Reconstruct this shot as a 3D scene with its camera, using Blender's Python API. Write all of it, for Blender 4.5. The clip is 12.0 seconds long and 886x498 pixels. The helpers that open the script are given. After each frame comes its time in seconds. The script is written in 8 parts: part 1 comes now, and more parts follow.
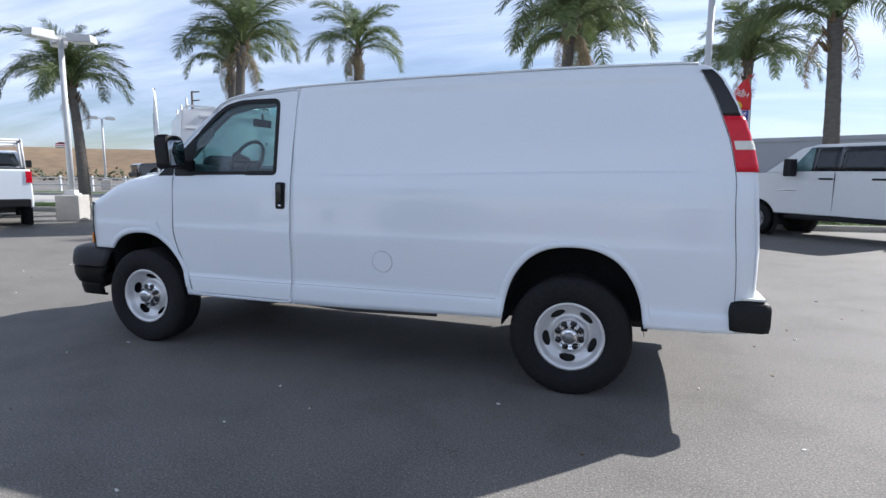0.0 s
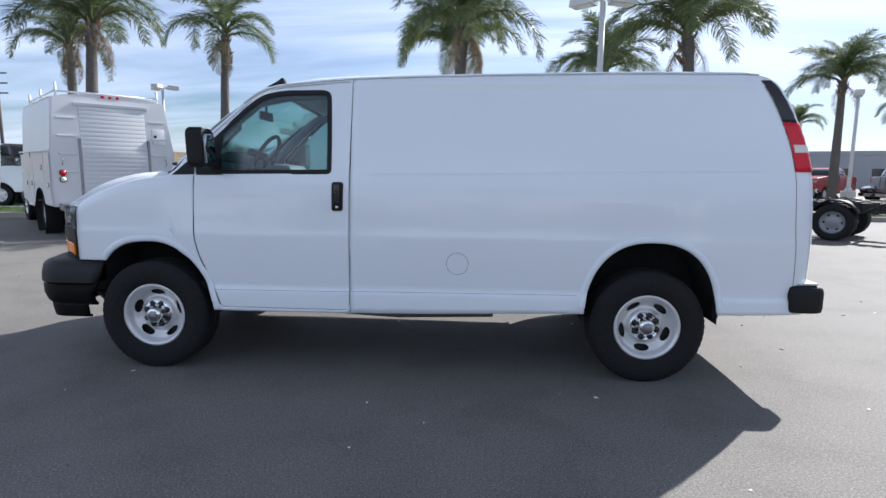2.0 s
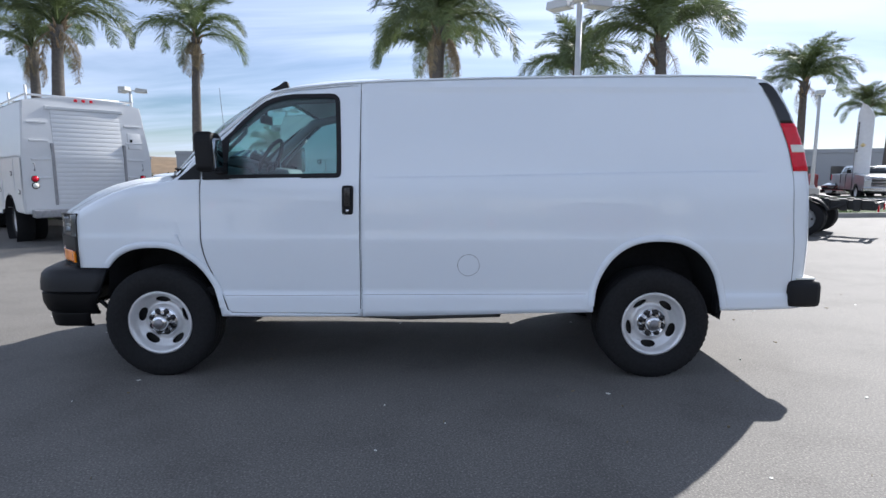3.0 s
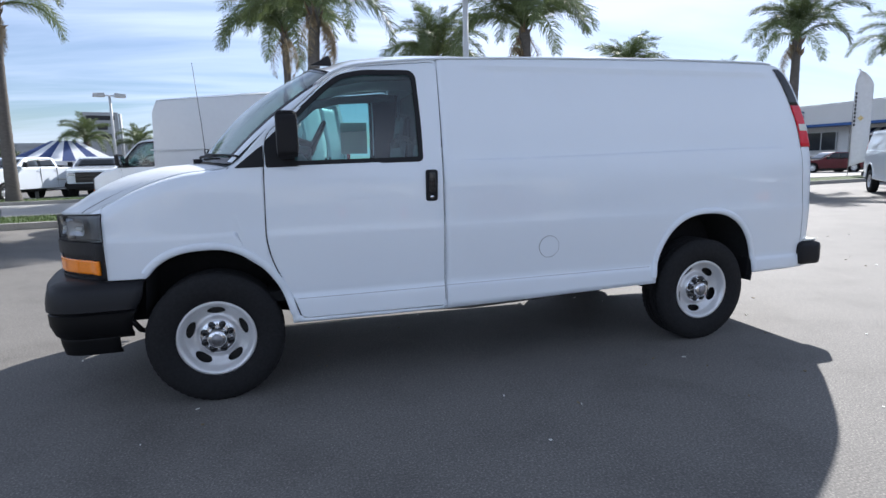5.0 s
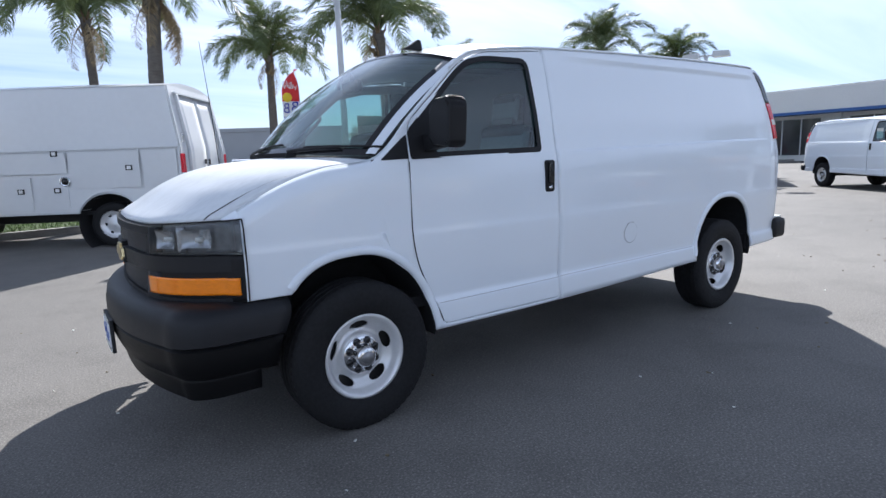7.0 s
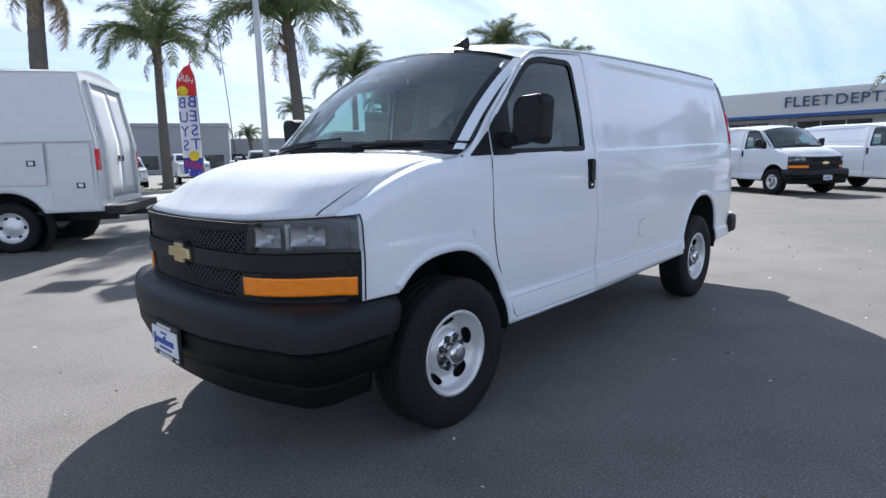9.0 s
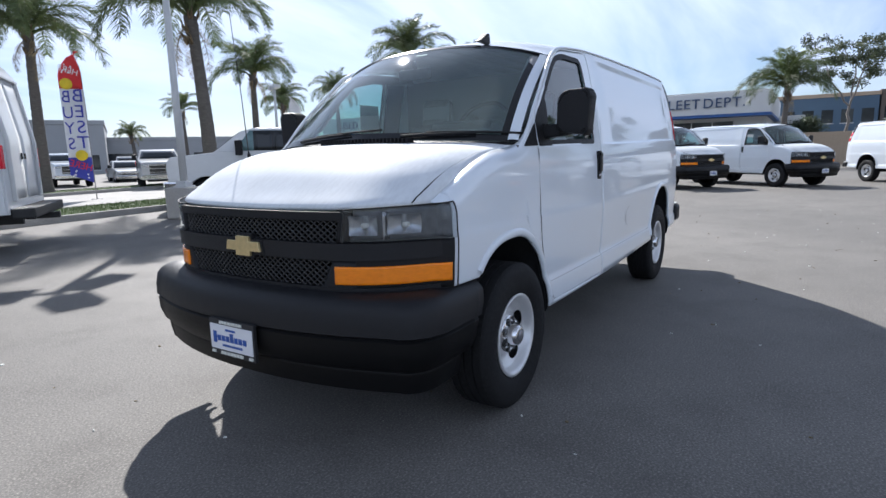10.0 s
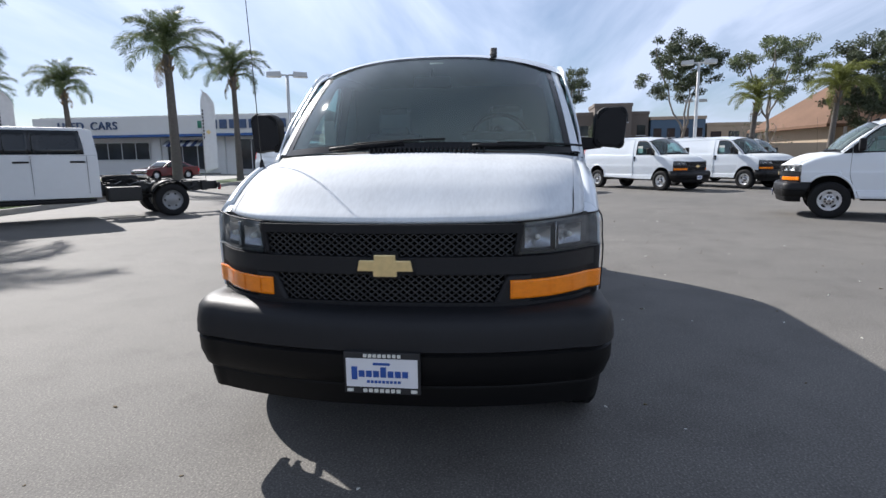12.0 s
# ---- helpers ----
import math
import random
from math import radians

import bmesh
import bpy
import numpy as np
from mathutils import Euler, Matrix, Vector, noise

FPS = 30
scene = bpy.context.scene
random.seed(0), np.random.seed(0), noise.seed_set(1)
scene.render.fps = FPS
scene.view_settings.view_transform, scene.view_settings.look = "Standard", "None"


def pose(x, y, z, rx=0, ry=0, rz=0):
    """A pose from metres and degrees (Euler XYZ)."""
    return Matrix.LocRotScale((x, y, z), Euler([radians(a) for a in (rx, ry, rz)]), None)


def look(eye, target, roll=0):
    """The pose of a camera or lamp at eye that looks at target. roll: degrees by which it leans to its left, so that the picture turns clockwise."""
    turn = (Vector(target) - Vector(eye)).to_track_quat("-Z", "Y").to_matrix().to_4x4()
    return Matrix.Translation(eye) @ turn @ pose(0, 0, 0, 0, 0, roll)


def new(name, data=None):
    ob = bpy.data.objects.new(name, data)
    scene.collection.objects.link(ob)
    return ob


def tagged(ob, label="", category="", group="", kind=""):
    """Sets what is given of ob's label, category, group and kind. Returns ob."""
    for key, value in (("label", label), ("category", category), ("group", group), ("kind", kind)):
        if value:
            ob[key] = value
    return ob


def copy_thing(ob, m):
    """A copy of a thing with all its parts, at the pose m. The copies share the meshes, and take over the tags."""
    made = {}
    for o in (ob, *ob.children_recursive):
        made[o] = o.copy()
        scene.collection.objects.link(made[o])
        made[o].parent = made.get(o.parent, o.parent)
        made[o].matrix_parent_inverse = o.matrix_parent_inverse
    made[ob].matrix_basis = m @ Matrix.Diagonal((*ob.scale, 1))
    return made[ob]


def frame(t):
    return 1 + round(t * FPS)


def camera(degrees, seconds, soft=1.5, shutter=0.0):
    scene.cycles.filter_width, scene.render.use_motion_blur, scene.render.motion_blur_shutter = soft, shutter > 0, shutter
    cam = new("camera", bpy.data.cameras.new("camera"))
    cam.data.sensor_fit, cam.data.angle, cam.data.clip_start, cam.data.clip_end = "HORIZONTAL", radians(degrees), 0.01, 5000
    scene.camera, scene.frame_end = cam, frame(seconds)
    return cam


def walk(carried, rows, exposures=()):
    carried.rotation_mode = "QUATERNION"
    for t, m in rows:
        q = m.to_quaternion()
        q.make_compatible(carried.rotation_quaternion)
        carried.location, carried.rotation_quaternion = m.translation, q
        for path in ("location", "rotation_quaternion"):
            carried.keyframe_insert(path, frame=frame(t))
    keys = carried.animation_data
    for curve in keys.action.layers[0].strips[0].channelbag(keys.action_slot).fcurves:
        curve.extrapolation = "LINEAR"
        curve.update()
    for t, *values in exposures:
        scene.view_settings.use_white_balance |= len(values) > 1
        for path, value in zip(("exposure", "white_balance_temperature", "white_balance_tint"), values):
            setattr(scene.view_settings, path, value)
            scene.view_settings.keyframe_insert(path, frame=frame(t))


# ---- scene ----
cam = camera(76.6, 12.0)
PATH = [
    (0, (3.738, -4.516, 1.41), (3.124, -2.631, 1.145), 0.6),
    (0.5, (3.304, -4.613, 1.422), (2.843, -2.685, 1.154), 0.1),
    (1, (2.876, -4.686, 1.41), (2.567, -2.729, 1.142), 0.2),
    (1.5, (2.52, -4.723, 1.401), (2.329, -2.752, 1.123), 0.6),
    (2, (2.243, -4.711, 1.415), (2.137, -2.733, 1.142), 0.7),
    (2.5, (2.063, -4.75, 1.418), (2.014, -2.769, 1.145), 0.5),
    (3, (1.985, -4.746, 1.419), (1.976, -2.764, 1.152), 0.1),
    (3.2, (1.939, -4.741, 1.409), (1.947, -2.759, 1.138), 0.0),
    (4.8, (0.608, -4.457, 1.4), (1.093, -2.541, 1.09), -1.1),
    (5, (0.396, -4.388, 1.393), (0.948, -2.492, 1.081), -1.2),
    (5.5, (-0.081, -4.204, 1.396), (0.627, -2.357, 1.104), -1.9),
    (6, (-0.469, -3.951, 1.411), (0.388, -2.164, 1.142), -1.9),
    (6.5, (-0.903, -3.709, 1.396), (0.101, -2.004, 1.099), -2.1),
    (7, (-1.249, -3.441, 1.375), (-0.11, -1.829, 1.054), -2.1),
    (7.2, (-1.378, -3.307, 1.382), (-0.19, -1.731, 1.061), -1.9),
    (8.8, (-1.985, -2.862, 1.356), (-0.568, -1.484, 1.053), -1.7),
    (9, (-2.027, -2.777, 1.374), (-0.588, -1.427, 1.048), -1.3),
    (9.5, (-2.351, -2.511, 1.366), (-0.812, -1.276, 1.042), -1.5),
    (10, (-2.617, -2.172, 1.342), (-0.954, -1.111, 1.008), -1.4),
    (10.5, (-2.836, -1.759, 1.369), (-1.061, -0.899, 1.037), -1.2),
    (11, (-3.053, -1.321, 1.383), (-1.188, -0.674, 1.061), -1.0),
    (11.5, (-3.115, -0.91, 1.376), (-1.192, -0.459, 1.056), -0.8),
    (12, (-3.163, -0.532, 1.381), (-1.205, -0.277, 1.06), -0.7),
]
walk(cam, [(t, look(eye, target, roll)) for t, eye, target, roll in PATH], [(0.0, 0.80, 5820, 12), (5.0, 0.82, 5780, 12), (7.0, 0.87, 5740, 12), (9.5, 0.80, 5790, 12), (12.0, 0.56, 5960, 12)])

# ---------------------------------------------------------------- world and sun
SHADE = Vector((-0.93, -1.01, -1.0))          # way in which the sunlight travels
SUN_AZ = math.atan2(1.01, 0.93)
SUN_EL = math.atan2(1.0, math.hypot(0.93, 1.01))


def make_world():
    w = bpy.data.worlds.new("sky")
    w.use_nodes = True
    nt = w.node_tree
    nt.nodes.clear()
    out = nt.nodes.new("ShaderNodeOutputWorld")
    bg = nt.nodes.new("ShaderNodeBackground")
    sky = nt.nodes.new("ShaderNodeTexSky")
    sky.sky_type, sky.sun_disc = "NISHITA", False
    sky.sun_elevation, sky.sun_rotation = SUN_EL, math.pi / 2 - SUN_AZ
    sky.air_density, sky.dust_density, sky.ozone_density = 1.0, 0.3, 2.5
    co = nt.nodes.new("ShaderNodeTexCoord")
    sep = nt.nodes.new("ShaderNodeSeparateXYZ")
    nt.links.new(co.outputs["Generated"], sep.inputs[0])
    # streaked cirrus: the way up is flattened on to a plane of cloud
    add = nt.nodes.new("ShaderNodeMath")
    add.operation, add.inputs[1].default_value = "ADD", 0.16
    nt.links.new(sep.outputs["Z"], add.inputs[0])
    comb = nt.nodes.new("ShaderNodeCombineXYZ")
    for k in "XY":
        dv = nt.nodes.new("ShaderNodeMath")
        dv.operation = "DIVIDE"
        nt.links.new(sep.outputs[k], dv.inputs[0])
        nt.links.new(add.outputs[0], dv.inputs[1])
        nt.links.new(dv.outputs[0], comb.inputs[k])
    mp = nt.nodes.new("ShaderNodeMapping")
    mp.inputs["Rotation"].default_value = (0, 0, radians(CLOUD_TURN))
    mp.inputs["Scale"].default_value = (0.34, 1.25, 1)
    nt.links.new(comb.outputs[0], mp.inputs[0])
    noi = nt.nodes.new("ShaderNodeTexNoise")
    noi.inputs["Scale"].default_value = 1.1
    noi.inputs["Detail"].default_value = 7
    noi.inputs["Roughness"].default_value = 0.55
    noi.inputs["Distortion"].default_value = 0.5
    nt.links.new(mp.outputs[0], noi.inputs["Vector"])
    ramp = nt.nodes.new("ShaderNodeValToRGB")
    ramp.color_ramp.elements[0].position = CLOUD_LOW
    ramp.color_ramp.elements[1].position = CLOUD_HIGH
    # the cloud thins out towards the horizon
    low = nt.nodes.new("ShaderNodeMapRange")
    low.inputs["From Min"].default_value, low.inputs["From Max"].default_value = 0.03, 0.30
    low.inputs["To Min"].default_value, low.inputs["To Max"].default_value = -0.15, 0.02
    nt.links.new(sep.outputs["Z"], low.inputs["Value"])
    thin = nt.nodes.new("ShaderNodeMath")
    thin.operation = "ADD"
    nt.links.new(noi.outputs["Fac"], thin.inputs[0])
    nt.links.new(low.outputs[0], thin.inputs[1])
    nt.links.new(thin.outputs[0], ramp.inputs[0])
    # thin cloud shines with the sky's own light, more round the sun; opposite it, out of view, it is brightened for the
    # van's side
    dot = nt.nodes.new("ShaderNodeVectorMath")
    dot.operation = "DOT_PRODUCT"
    dot.inputs[1].default_value = tuple(-SHADE.normalized())
    nt.links.new(co.outputs["Generated"], dot.inputs[0])
    half = nt.nodes.new("ShaderNodeMapRange")
    half.inputs["From Min"].default_value = -1.0
    nt.links.new(dot.outputs["Value"], half.inputs["Value"])
    glow = nt.nodes.new("ShaderNodeValToRGB")
    els = glow.color_ramp.elements
    els[0].position, els[1].position = 0.1, 1.0
    els.new(0.42)
    els.new(0.68)
    for k, g in enumerate((CLOUD_BACK, CLOUD_DIM, CLOUD_DIM, CLOUD_BRIGHT)):
        els[k].color = (g, g, g, 1)
    nt.links.new(half.outputs[0], glow.inputs[0])
    # overhead, out of view, the sheet is dimmed to deepen shade on the ground
    over = nt.nodes.new("ShaderNodeMapRange")
    over.inputs["From Min"].default_value, over.inputs["From Max"].default_value = 0.42, 0.85
    over.inputs["To Min"].default_value, over.inputs["To Max"].default_value = 1.0, CLOUD_OVER
    nt.links.new(sep.outputs["Z"], over.inputs["Value"])
    lum = nt.nodes.new("ShaderNodeMath")
    lum.operation = "MULTIPLY"
    nt.links.new(glow.outputs[0], lum.inputs[0])
    nt.links.new(over.outputs[0], lum.inputs[1])
    cl = nt.nodes.new("ShaderNodeVectorMath")
    cl.operation = "SCALE"
    cl.inputs[0].default_value = (0.855, 0.95, 1.14)
    nt.links.new(lum.outputs[0], cl.inputs["Scale"])
    mix = nt.nodes.new("ShaderNodeMix")
    mix.data_type = "RGBA"
    nt.links.new(ramp.outputs[0], mix.inputs["Factor"])
    haze = nt.nodes.new("ShaderNodeVectorMath")
    haze.operation = "MULTIPLY"
    haze.inputs[1].default_value = (0.67, 0.662, 0.665)
    nt.links.new(sky.outputs[0], haze.inputs[0])
    nt.links.new(haze.outputs[0], mix.inputs["A"])
    nt.links.new(cl.outputs[0], mix.inputs["B"])
    nt.links.new(mix.outputs["Result"], bg.inputs["Color"])
    bg.inputs["Strength"].default_value = SKY_STRENGTH
    nt.links.new(bg.outputs[0], out.inputs[0])
    scene.world = w


CLOUD_TURN, CLOUD_LOW, CLOUD_HIGH = 35, 0.25, 0.57
CLOUD_BACK, CLOUD_DIM, CLOUD_BRIGHT, CLOUD_OVER = 9.9, 6.6, 8.3, 0.30
SKY_STRENGTH = 0.085
make_world()
sun = new("sun", bpy.data.lights.new("sun", "SUN"))
sun.data.energy, sun.data.angle, sun.data.color = 5.0, radians(0.6), (1.0, 0.925, 0.81)
sun.matrix_world = look((0, 0, 30), tuple(Vector((0, 0, 30)) + SHADE))


# ---------------------------------------------------------------- materials
def material(name, colour, rough=0.5, metal=0.0, **more):
    m = bpy.data.materials.new(name)
    m.use_nodes = True
    b = m.node_tree.nodes["Principled BSDF"]
    b.inputs["Base Color"].default_value = (*colour, 1)
    b.inputs["Roughness"].default_value = rough
    b.inputs["Metallic"].default_value = metal
    for k, v in more.items():
        b.inputs[k.replace("_", " ").title().replace("Ior", "IOR")].default_value = v
    return m


def grain(m, scale=20.0, amount=0.25, detail=6, bump=0.0, bump_scale=None, rough_amount=0.0, second=None, tint=None, stretch=(1, 1, 1), pieces=False):
    """Varies a material's colour by noise of one or two sizes, and gives it fine relief."""
    nt = m.node_tree
    b = nt.nodes["Principled BSDF"]
    base = tuple(b.inputs["Base Color"].default_value)
    co = nt.nodes.new("ShaderNodeTexCoord")
    mp = nt.nodes.new("ShaderNodeMapping")
    mp.inputs["Scale"].default_value = stretch
    nt.links.new(co.outputs["Object"], mp.inputs[0])

    def noise_at(s, d):
        n = nt.nodes.new("ShaderNodeTexNoise")
        n.inputs["Scale"].default_value, n.inputs["Detail"].default_value = s, d
        nt.links.new(mp.outputs[0], n.inputs["Vector"])
        return n
    n1 = noise_at(scale, detail)
    fac = n1.outputs["Fac"]
    if second:
        n2 = noise_at(second, 4)
        avg = nt.nodes.new("ShaderNodeMix")
        avg.inputs["Factor"].default_value = 0.5
        nt.links.new(n1.outputs["Fac"], avg.inputs["A"])
        nt.links.new(n2.outputs["Fac"], avg.inputs["B"])
        fac = avg.outputs["Result"]
    ramp = nt.nodes.new("ShaderNodeValToRGB")
    ramp.color_ramp.elements[0].position, ramp.color_ramp.elements[1].position = 0.3, 0.7
    lo = [c * (1 - amount) for c in base[:3]]
    hi = [min(1, c * (1 + amount)) for c in base[:3]] if tint is None else list(tint)
    ramp.color_ramp.elements[0].color = (*lo, 1)
    ramp.color_ramp.elements[1].color = (*hi, 1)
    nt.links.new(fac, ramp.inputs[0])
    col = ramp.outputs[0]
    if pieces:
        info = nt.nodes.new("ShaderNodeObjectInfo")
        hsv = nt.nodes.new("ShaderNodeHueSaturation")
        mr = nt.nodes.new("ShaderNodeMapRange")
        mr.inputs["To Min"].default_value, mr.inputs["To Max"].default_value = 0.7, 1.3
        nt.links.new(info.outputs["Random"], mr.inputs["Value"])
        nt.links.new(mr.outputs[0], hsv.inputs["Value"])
        nt.links.new(col, hsv.inputs["Color"])
        col = hsv.outputs[0]
    nt.links.new(col, b.inputs["Base Color"])
    if rough_amount:
        r0 = b.inputs["Roughness"].default_value
        mr = nt.nodes.new("ShaderNodeMapRange")
        mr.inputs["From Min"].default_value, mr.inputs["From Max"].default_value = 0.3, 0.7
        mr.inputs["To Min"].default_value, mr.inputs["To Max"].default_value = max(0.02, r0 - rough_amount), min(1, r0 + rough_amount)
        nt.links.new(fac, mr.inputs["Value"])
        nt.links.new(mr.outputs[0], b.inputs["Roughness"])
    if bump:
        nb = noise_at(bump_scale or scale * 4, 3)
        bp = nt.nodes.new("ShaderNodeBump")
        bp.inputs["Strength"].default_value, bp.inputs["Distance"].default_value = min(1, bump), 0.02
        nt.links.new(nb.outputs["Fac"], bp.inputs["Height"])
        nt.links.new(bp.outputs[0], b.inputs["Normal"])
    return m


def glass(name, colour, rough=0.02, veil=0.03, gloss=0.05):
    """Thin automotive glass: mostly clear, tinted, glossy."""
    m = bpy.data.materials.new(name)
    m.use_nodes = True
    nt = m.node_tree
    nt.nodes.clear()
    out = nt.nodes.new("ShaderNodeOutputMaterial")
    tr = nt.nodes.new("ShaderNodeBsdfTransparent")
    tr.inputs[0].default_value = (*colour, 1)
    gl = nt.nodes.new("ShaderNodeBsdfGlossy")
    gl.inputs["Roughness"].default_value = rough
    lw = nt.nodes.new("ShaderNodeLayerWeight")
    lw.inputs[0].default_value = 0.5
    pw = nt.nodes.new("ShaderNodeMath")
    pw.operation, pw.inputs[1].default_value = "POWER", 4.0
    nt.links.new(lw.outputs["Facing"], pw.inputs[0])
    fr = nt.nodes.new("ShaderNodeMapRange")
    fr.inputs["To Min"].default_value, fr.inputs["To Max"].default_value = gloss, 1.0
    nt.links.new(pw.outputs[0], fr.inputs["Value"])
    # thin pale film: dusty glass, and its veiling reflections put in as colour
    df = nt.nodes.new("ShaderNodeBsdfDiffuse")
    tl = nt.nodes.new("ShaderNodeBsdfTranslucent")
    film = nt.nodes.new("ShaderNodeMixShader")
    for k, n in ((1, df), (2, tl)):
        n.inputs[0].default_value = (0.62, 0.76, 0.75, 1)
        nt.links.new(n.outputs[0], film.inputs[k])
    body = nt.nodes.new("ShaderNodeMixShader")
    body.inputs[0].default_value = veil
    nt.links.new(tr.outputs[0], body.inputs[1])
    nt.links.new(film.outputs[0], body.inputs[2])
    mx = nt.nodes.new("ShaderNodeMixShader")
    nt.links.new(fr.outputs[0], mx.inputs[0])
    nt.links.new(body.outputs[0], mx.inputs[1])
    nt.links.new(gl.outputs[0], mx.inputs[2])
    nt.links.new(mx.outputs[0], out.inputs[0])
    return m


def leafy(m, amount):
    """Lets light through thin leaves."""
    nt = m.node_tree
    b = nt.nodes["Principled BSDF"]
    out = nt.nodes["Material Output"]
    tl = nt.nodes.new("ShaderNodeBsdfTranslucent")
    nt.links.new(b.inputs["Base Color"].links[0].from_socket, tl.inputs[0])
    mx = nt.nodes.new("ShaderNodeMixShader")
    mx.inputs[0].default_value = amount
    nt.links.new(b.outputs[0], mx.inputs[1])
    nt.links.new(tl.outputs[0], mx.inputs[2])
    nt.links.new(mx.outputs[0], out.inputs[0])
    return m


def asphalt():
    m = material("asphalt", (0.075, 0.074, 0.073), 0.79)
    nt = m.node_tree
    b = nt.nodes["Principled BSDF"]
    co = nt.nodes.new("ShaderNodeTexCoord")

    def noise_at(s, d, r=0.5):
        n = nt.nodes.new("ShaderNodeTexNoise")
        n.inputs["Scale"].default_value, n.inputs["Detail"].default_value, n.inputs["Roughness"].default_value = s, d, r
        nt.links.new(co.outputs["Object"], n.inputs["Vector"])
        return n

    def ramp(src, stops):
        r = nt.nodes.new("ShaderNodeValToRGB")
        els = r.color_ramp.elements
        els[0].position, els[1].position = stops[0][0], stops[-1][0]
        els[0].color = (*stops[0][1], 1)
        els[1].color = (*stops[-1][1], 1)
        for p, c in stops[1:-1]:
            els.new(p).color = (*c, 1)
        nt.links.new(src, r.inputs[0])
        return r

    def mult(a, c, f=1.0):
        x = nt.nodes.new("ShaderNodeMix")
        x.data_type, x.blend_type = "RGBA", "MULTIPLY"
        x.inputs["Factor"].default_value = f
        nt.links.new(a, x.inputs["A"])
        nt.links.new(c, x.inputs["B"])
        return x.outputs["Result"]
    patches = ramp(noise_at(0.22, 5, 0.6).outputs["Fac"], [(0.3, (0.145, 0.138, 0.128)), (0.5, (0.168, 0.159, 0.146)), (0.72, (0.198, 0.187, 0.171))])
    stains = ramp(noise_at(1.7, 6, 0.62).outputs["Fac"], [(0.33, (0.62, 0.61, 0.60)), (0.5, (0.95, 0.95, 0.95)), (0.75, (1.08, 1.08, 1.07))])
    fine = ramp(noise_at(95, 3).outputs["Fac"], [(0.3, (0.66, 0.66, 0.66)), (0.55, (1, 1, 1)), (0.75, (1.9, 1.88, 1.82))])
    vor = nt.nodes.new("ShaderNodeTexVoronoi")
    vor.inputs["Scale"].default_value = 70
    nt.links.new(co.outputs["Object"], vor.inputs["Vector"])
    stones = ramp(vor.outputs["Distance"], [(0.05, (1.35, 1.34, 1.3)), (0.3, (1, 1, 1)), (0.8, (0.75, 0.75, 0.75))])
    col = mult(mult(mult(patches.outputs[0], stains.outputs[0], 0.45), fine.outputs[0], 0.95), stones.outputs[0], 0.55)
    nt.links.new(col, b.inputs["Base Color"])
    bp = nt.nodes.new("ShaderNodeBump")
    bp.inputs["Strength"].default_value, bp.inputs["Distance"].default_value = 0.2, 0.006
    nt.links.new(vor.outputs["Distance"], bp.inputs["Height"])
    nt.links.new(bp.outputs[0], b.inputs["Normal"])
    b.inputs["Specular IOR Level"].default_value = 0.40
    return m


WHITE = material("white_paint", (0.77, 0.815, 0.86), 0.28, coat_weight=0.85, coat_roughness=0.03, coat_ior=1.5, specular_ior_level=0.3)
grain(WHITE, 2.5, 0.012, second=0.6)
# dusty smears; base also darkened and dulled to hold down the sunlit bonnet
DUSTY_DIMMED_WHITE = grain(material("dusty_dimmed_white_paint", (0.69, 0.715, 0.735), 0.65, coat_weight=0.22, coat_roughness=0.04, coat_ior=1.45, specular_ior_level=0.08), 2.2, 0.10, second=22, stretch=(1, 3, 1))
# fleet white darkened: the trucks' shaded sides are put into the paint colour
SHADED_FLEET_WHITE = grain(material("shaded_fleet_white_paint", (0.64, 0.65, 0.655), 0.4, coat_weight=0.4, coat_roughness=0.15), 1.6, 0.03, second=9)
PLASTIC = grain(material("black_plastic", (0.012, 0.012, 0.0135), 0.55, specular_ior_level=0.25), 300, 0.25, bump=0.15, bump_scale=900)
BUMPER_GREY = grain(material("charcoal_bumper_plastic", (0.0115, 0.0118, 0.0140), 0.48, specular_ior_level=0.30), 200, 0.2, bump=0.12, bump_scale=800)
BUMPER_BLACK = grain(material("black_lower_bumper", (0.004, 0.004, 0.0045), 0.5, specular_ior_level=0.18), 200, 0.2, bump=0.1, bump_scale=800)
GLOSS_BLACK = grain(material("gloss_black", (0.012, 0.012, 0.013), 0.18), 50, 0.2)
LINER = grain(material("dark_liner", (0.010, 0.010, 0.011), 0.9), 30, 0.3)
RUBBER = grain(material("tyre_rubber", (0.013, 0.013, 0.014), 0.75, specular_ior_level=0.25), 60, 0.3, bump=0.25, bump_scale=400)
STEEL = grain(material("silver_wheel_paint", (0.70, 0.70, 0.70), 0.32, 0.4), 25, 0.06, second=120)
GREY_STEEL = grain(material("grey_steel_wheel", (0.26, 0.265, 0.27), 0.45, 0.3), 25, 0.12, second=120)
CHROME = grain(material("chrome", (0.74, 0.74, 0.75), 0.12, 1.0), 12, 0.04)
MIRROR_GLASS = grain(material("mirror_glass", (0.34, 0.37, 0.39), 0.03, 1.0), 12, 0.04)
DULL_METAL = grain(material("galvanised_metal", (0.30, 0.30, 0.31), 0.5, 0.7), 18, 0.15)
FRAME_BLACK = grain(material("chassis_black", (0.012, 0.012, 0.012), 0.55), 22, 0.3)
AMBER = grain(material("amber_lens", (0.96, 0.245, 0.003), 0.2, specular_ior_level=0.4, coat_weight=0.3), 16, 0.14, second=45, stretch=(1, 1, 2.5))
RED_LENS = grain(material("red_lens", (0.62, 0.004, 0.022), 0.2, specular_ior_level=0.3, coat_weight=0.15), 60, 0.12)
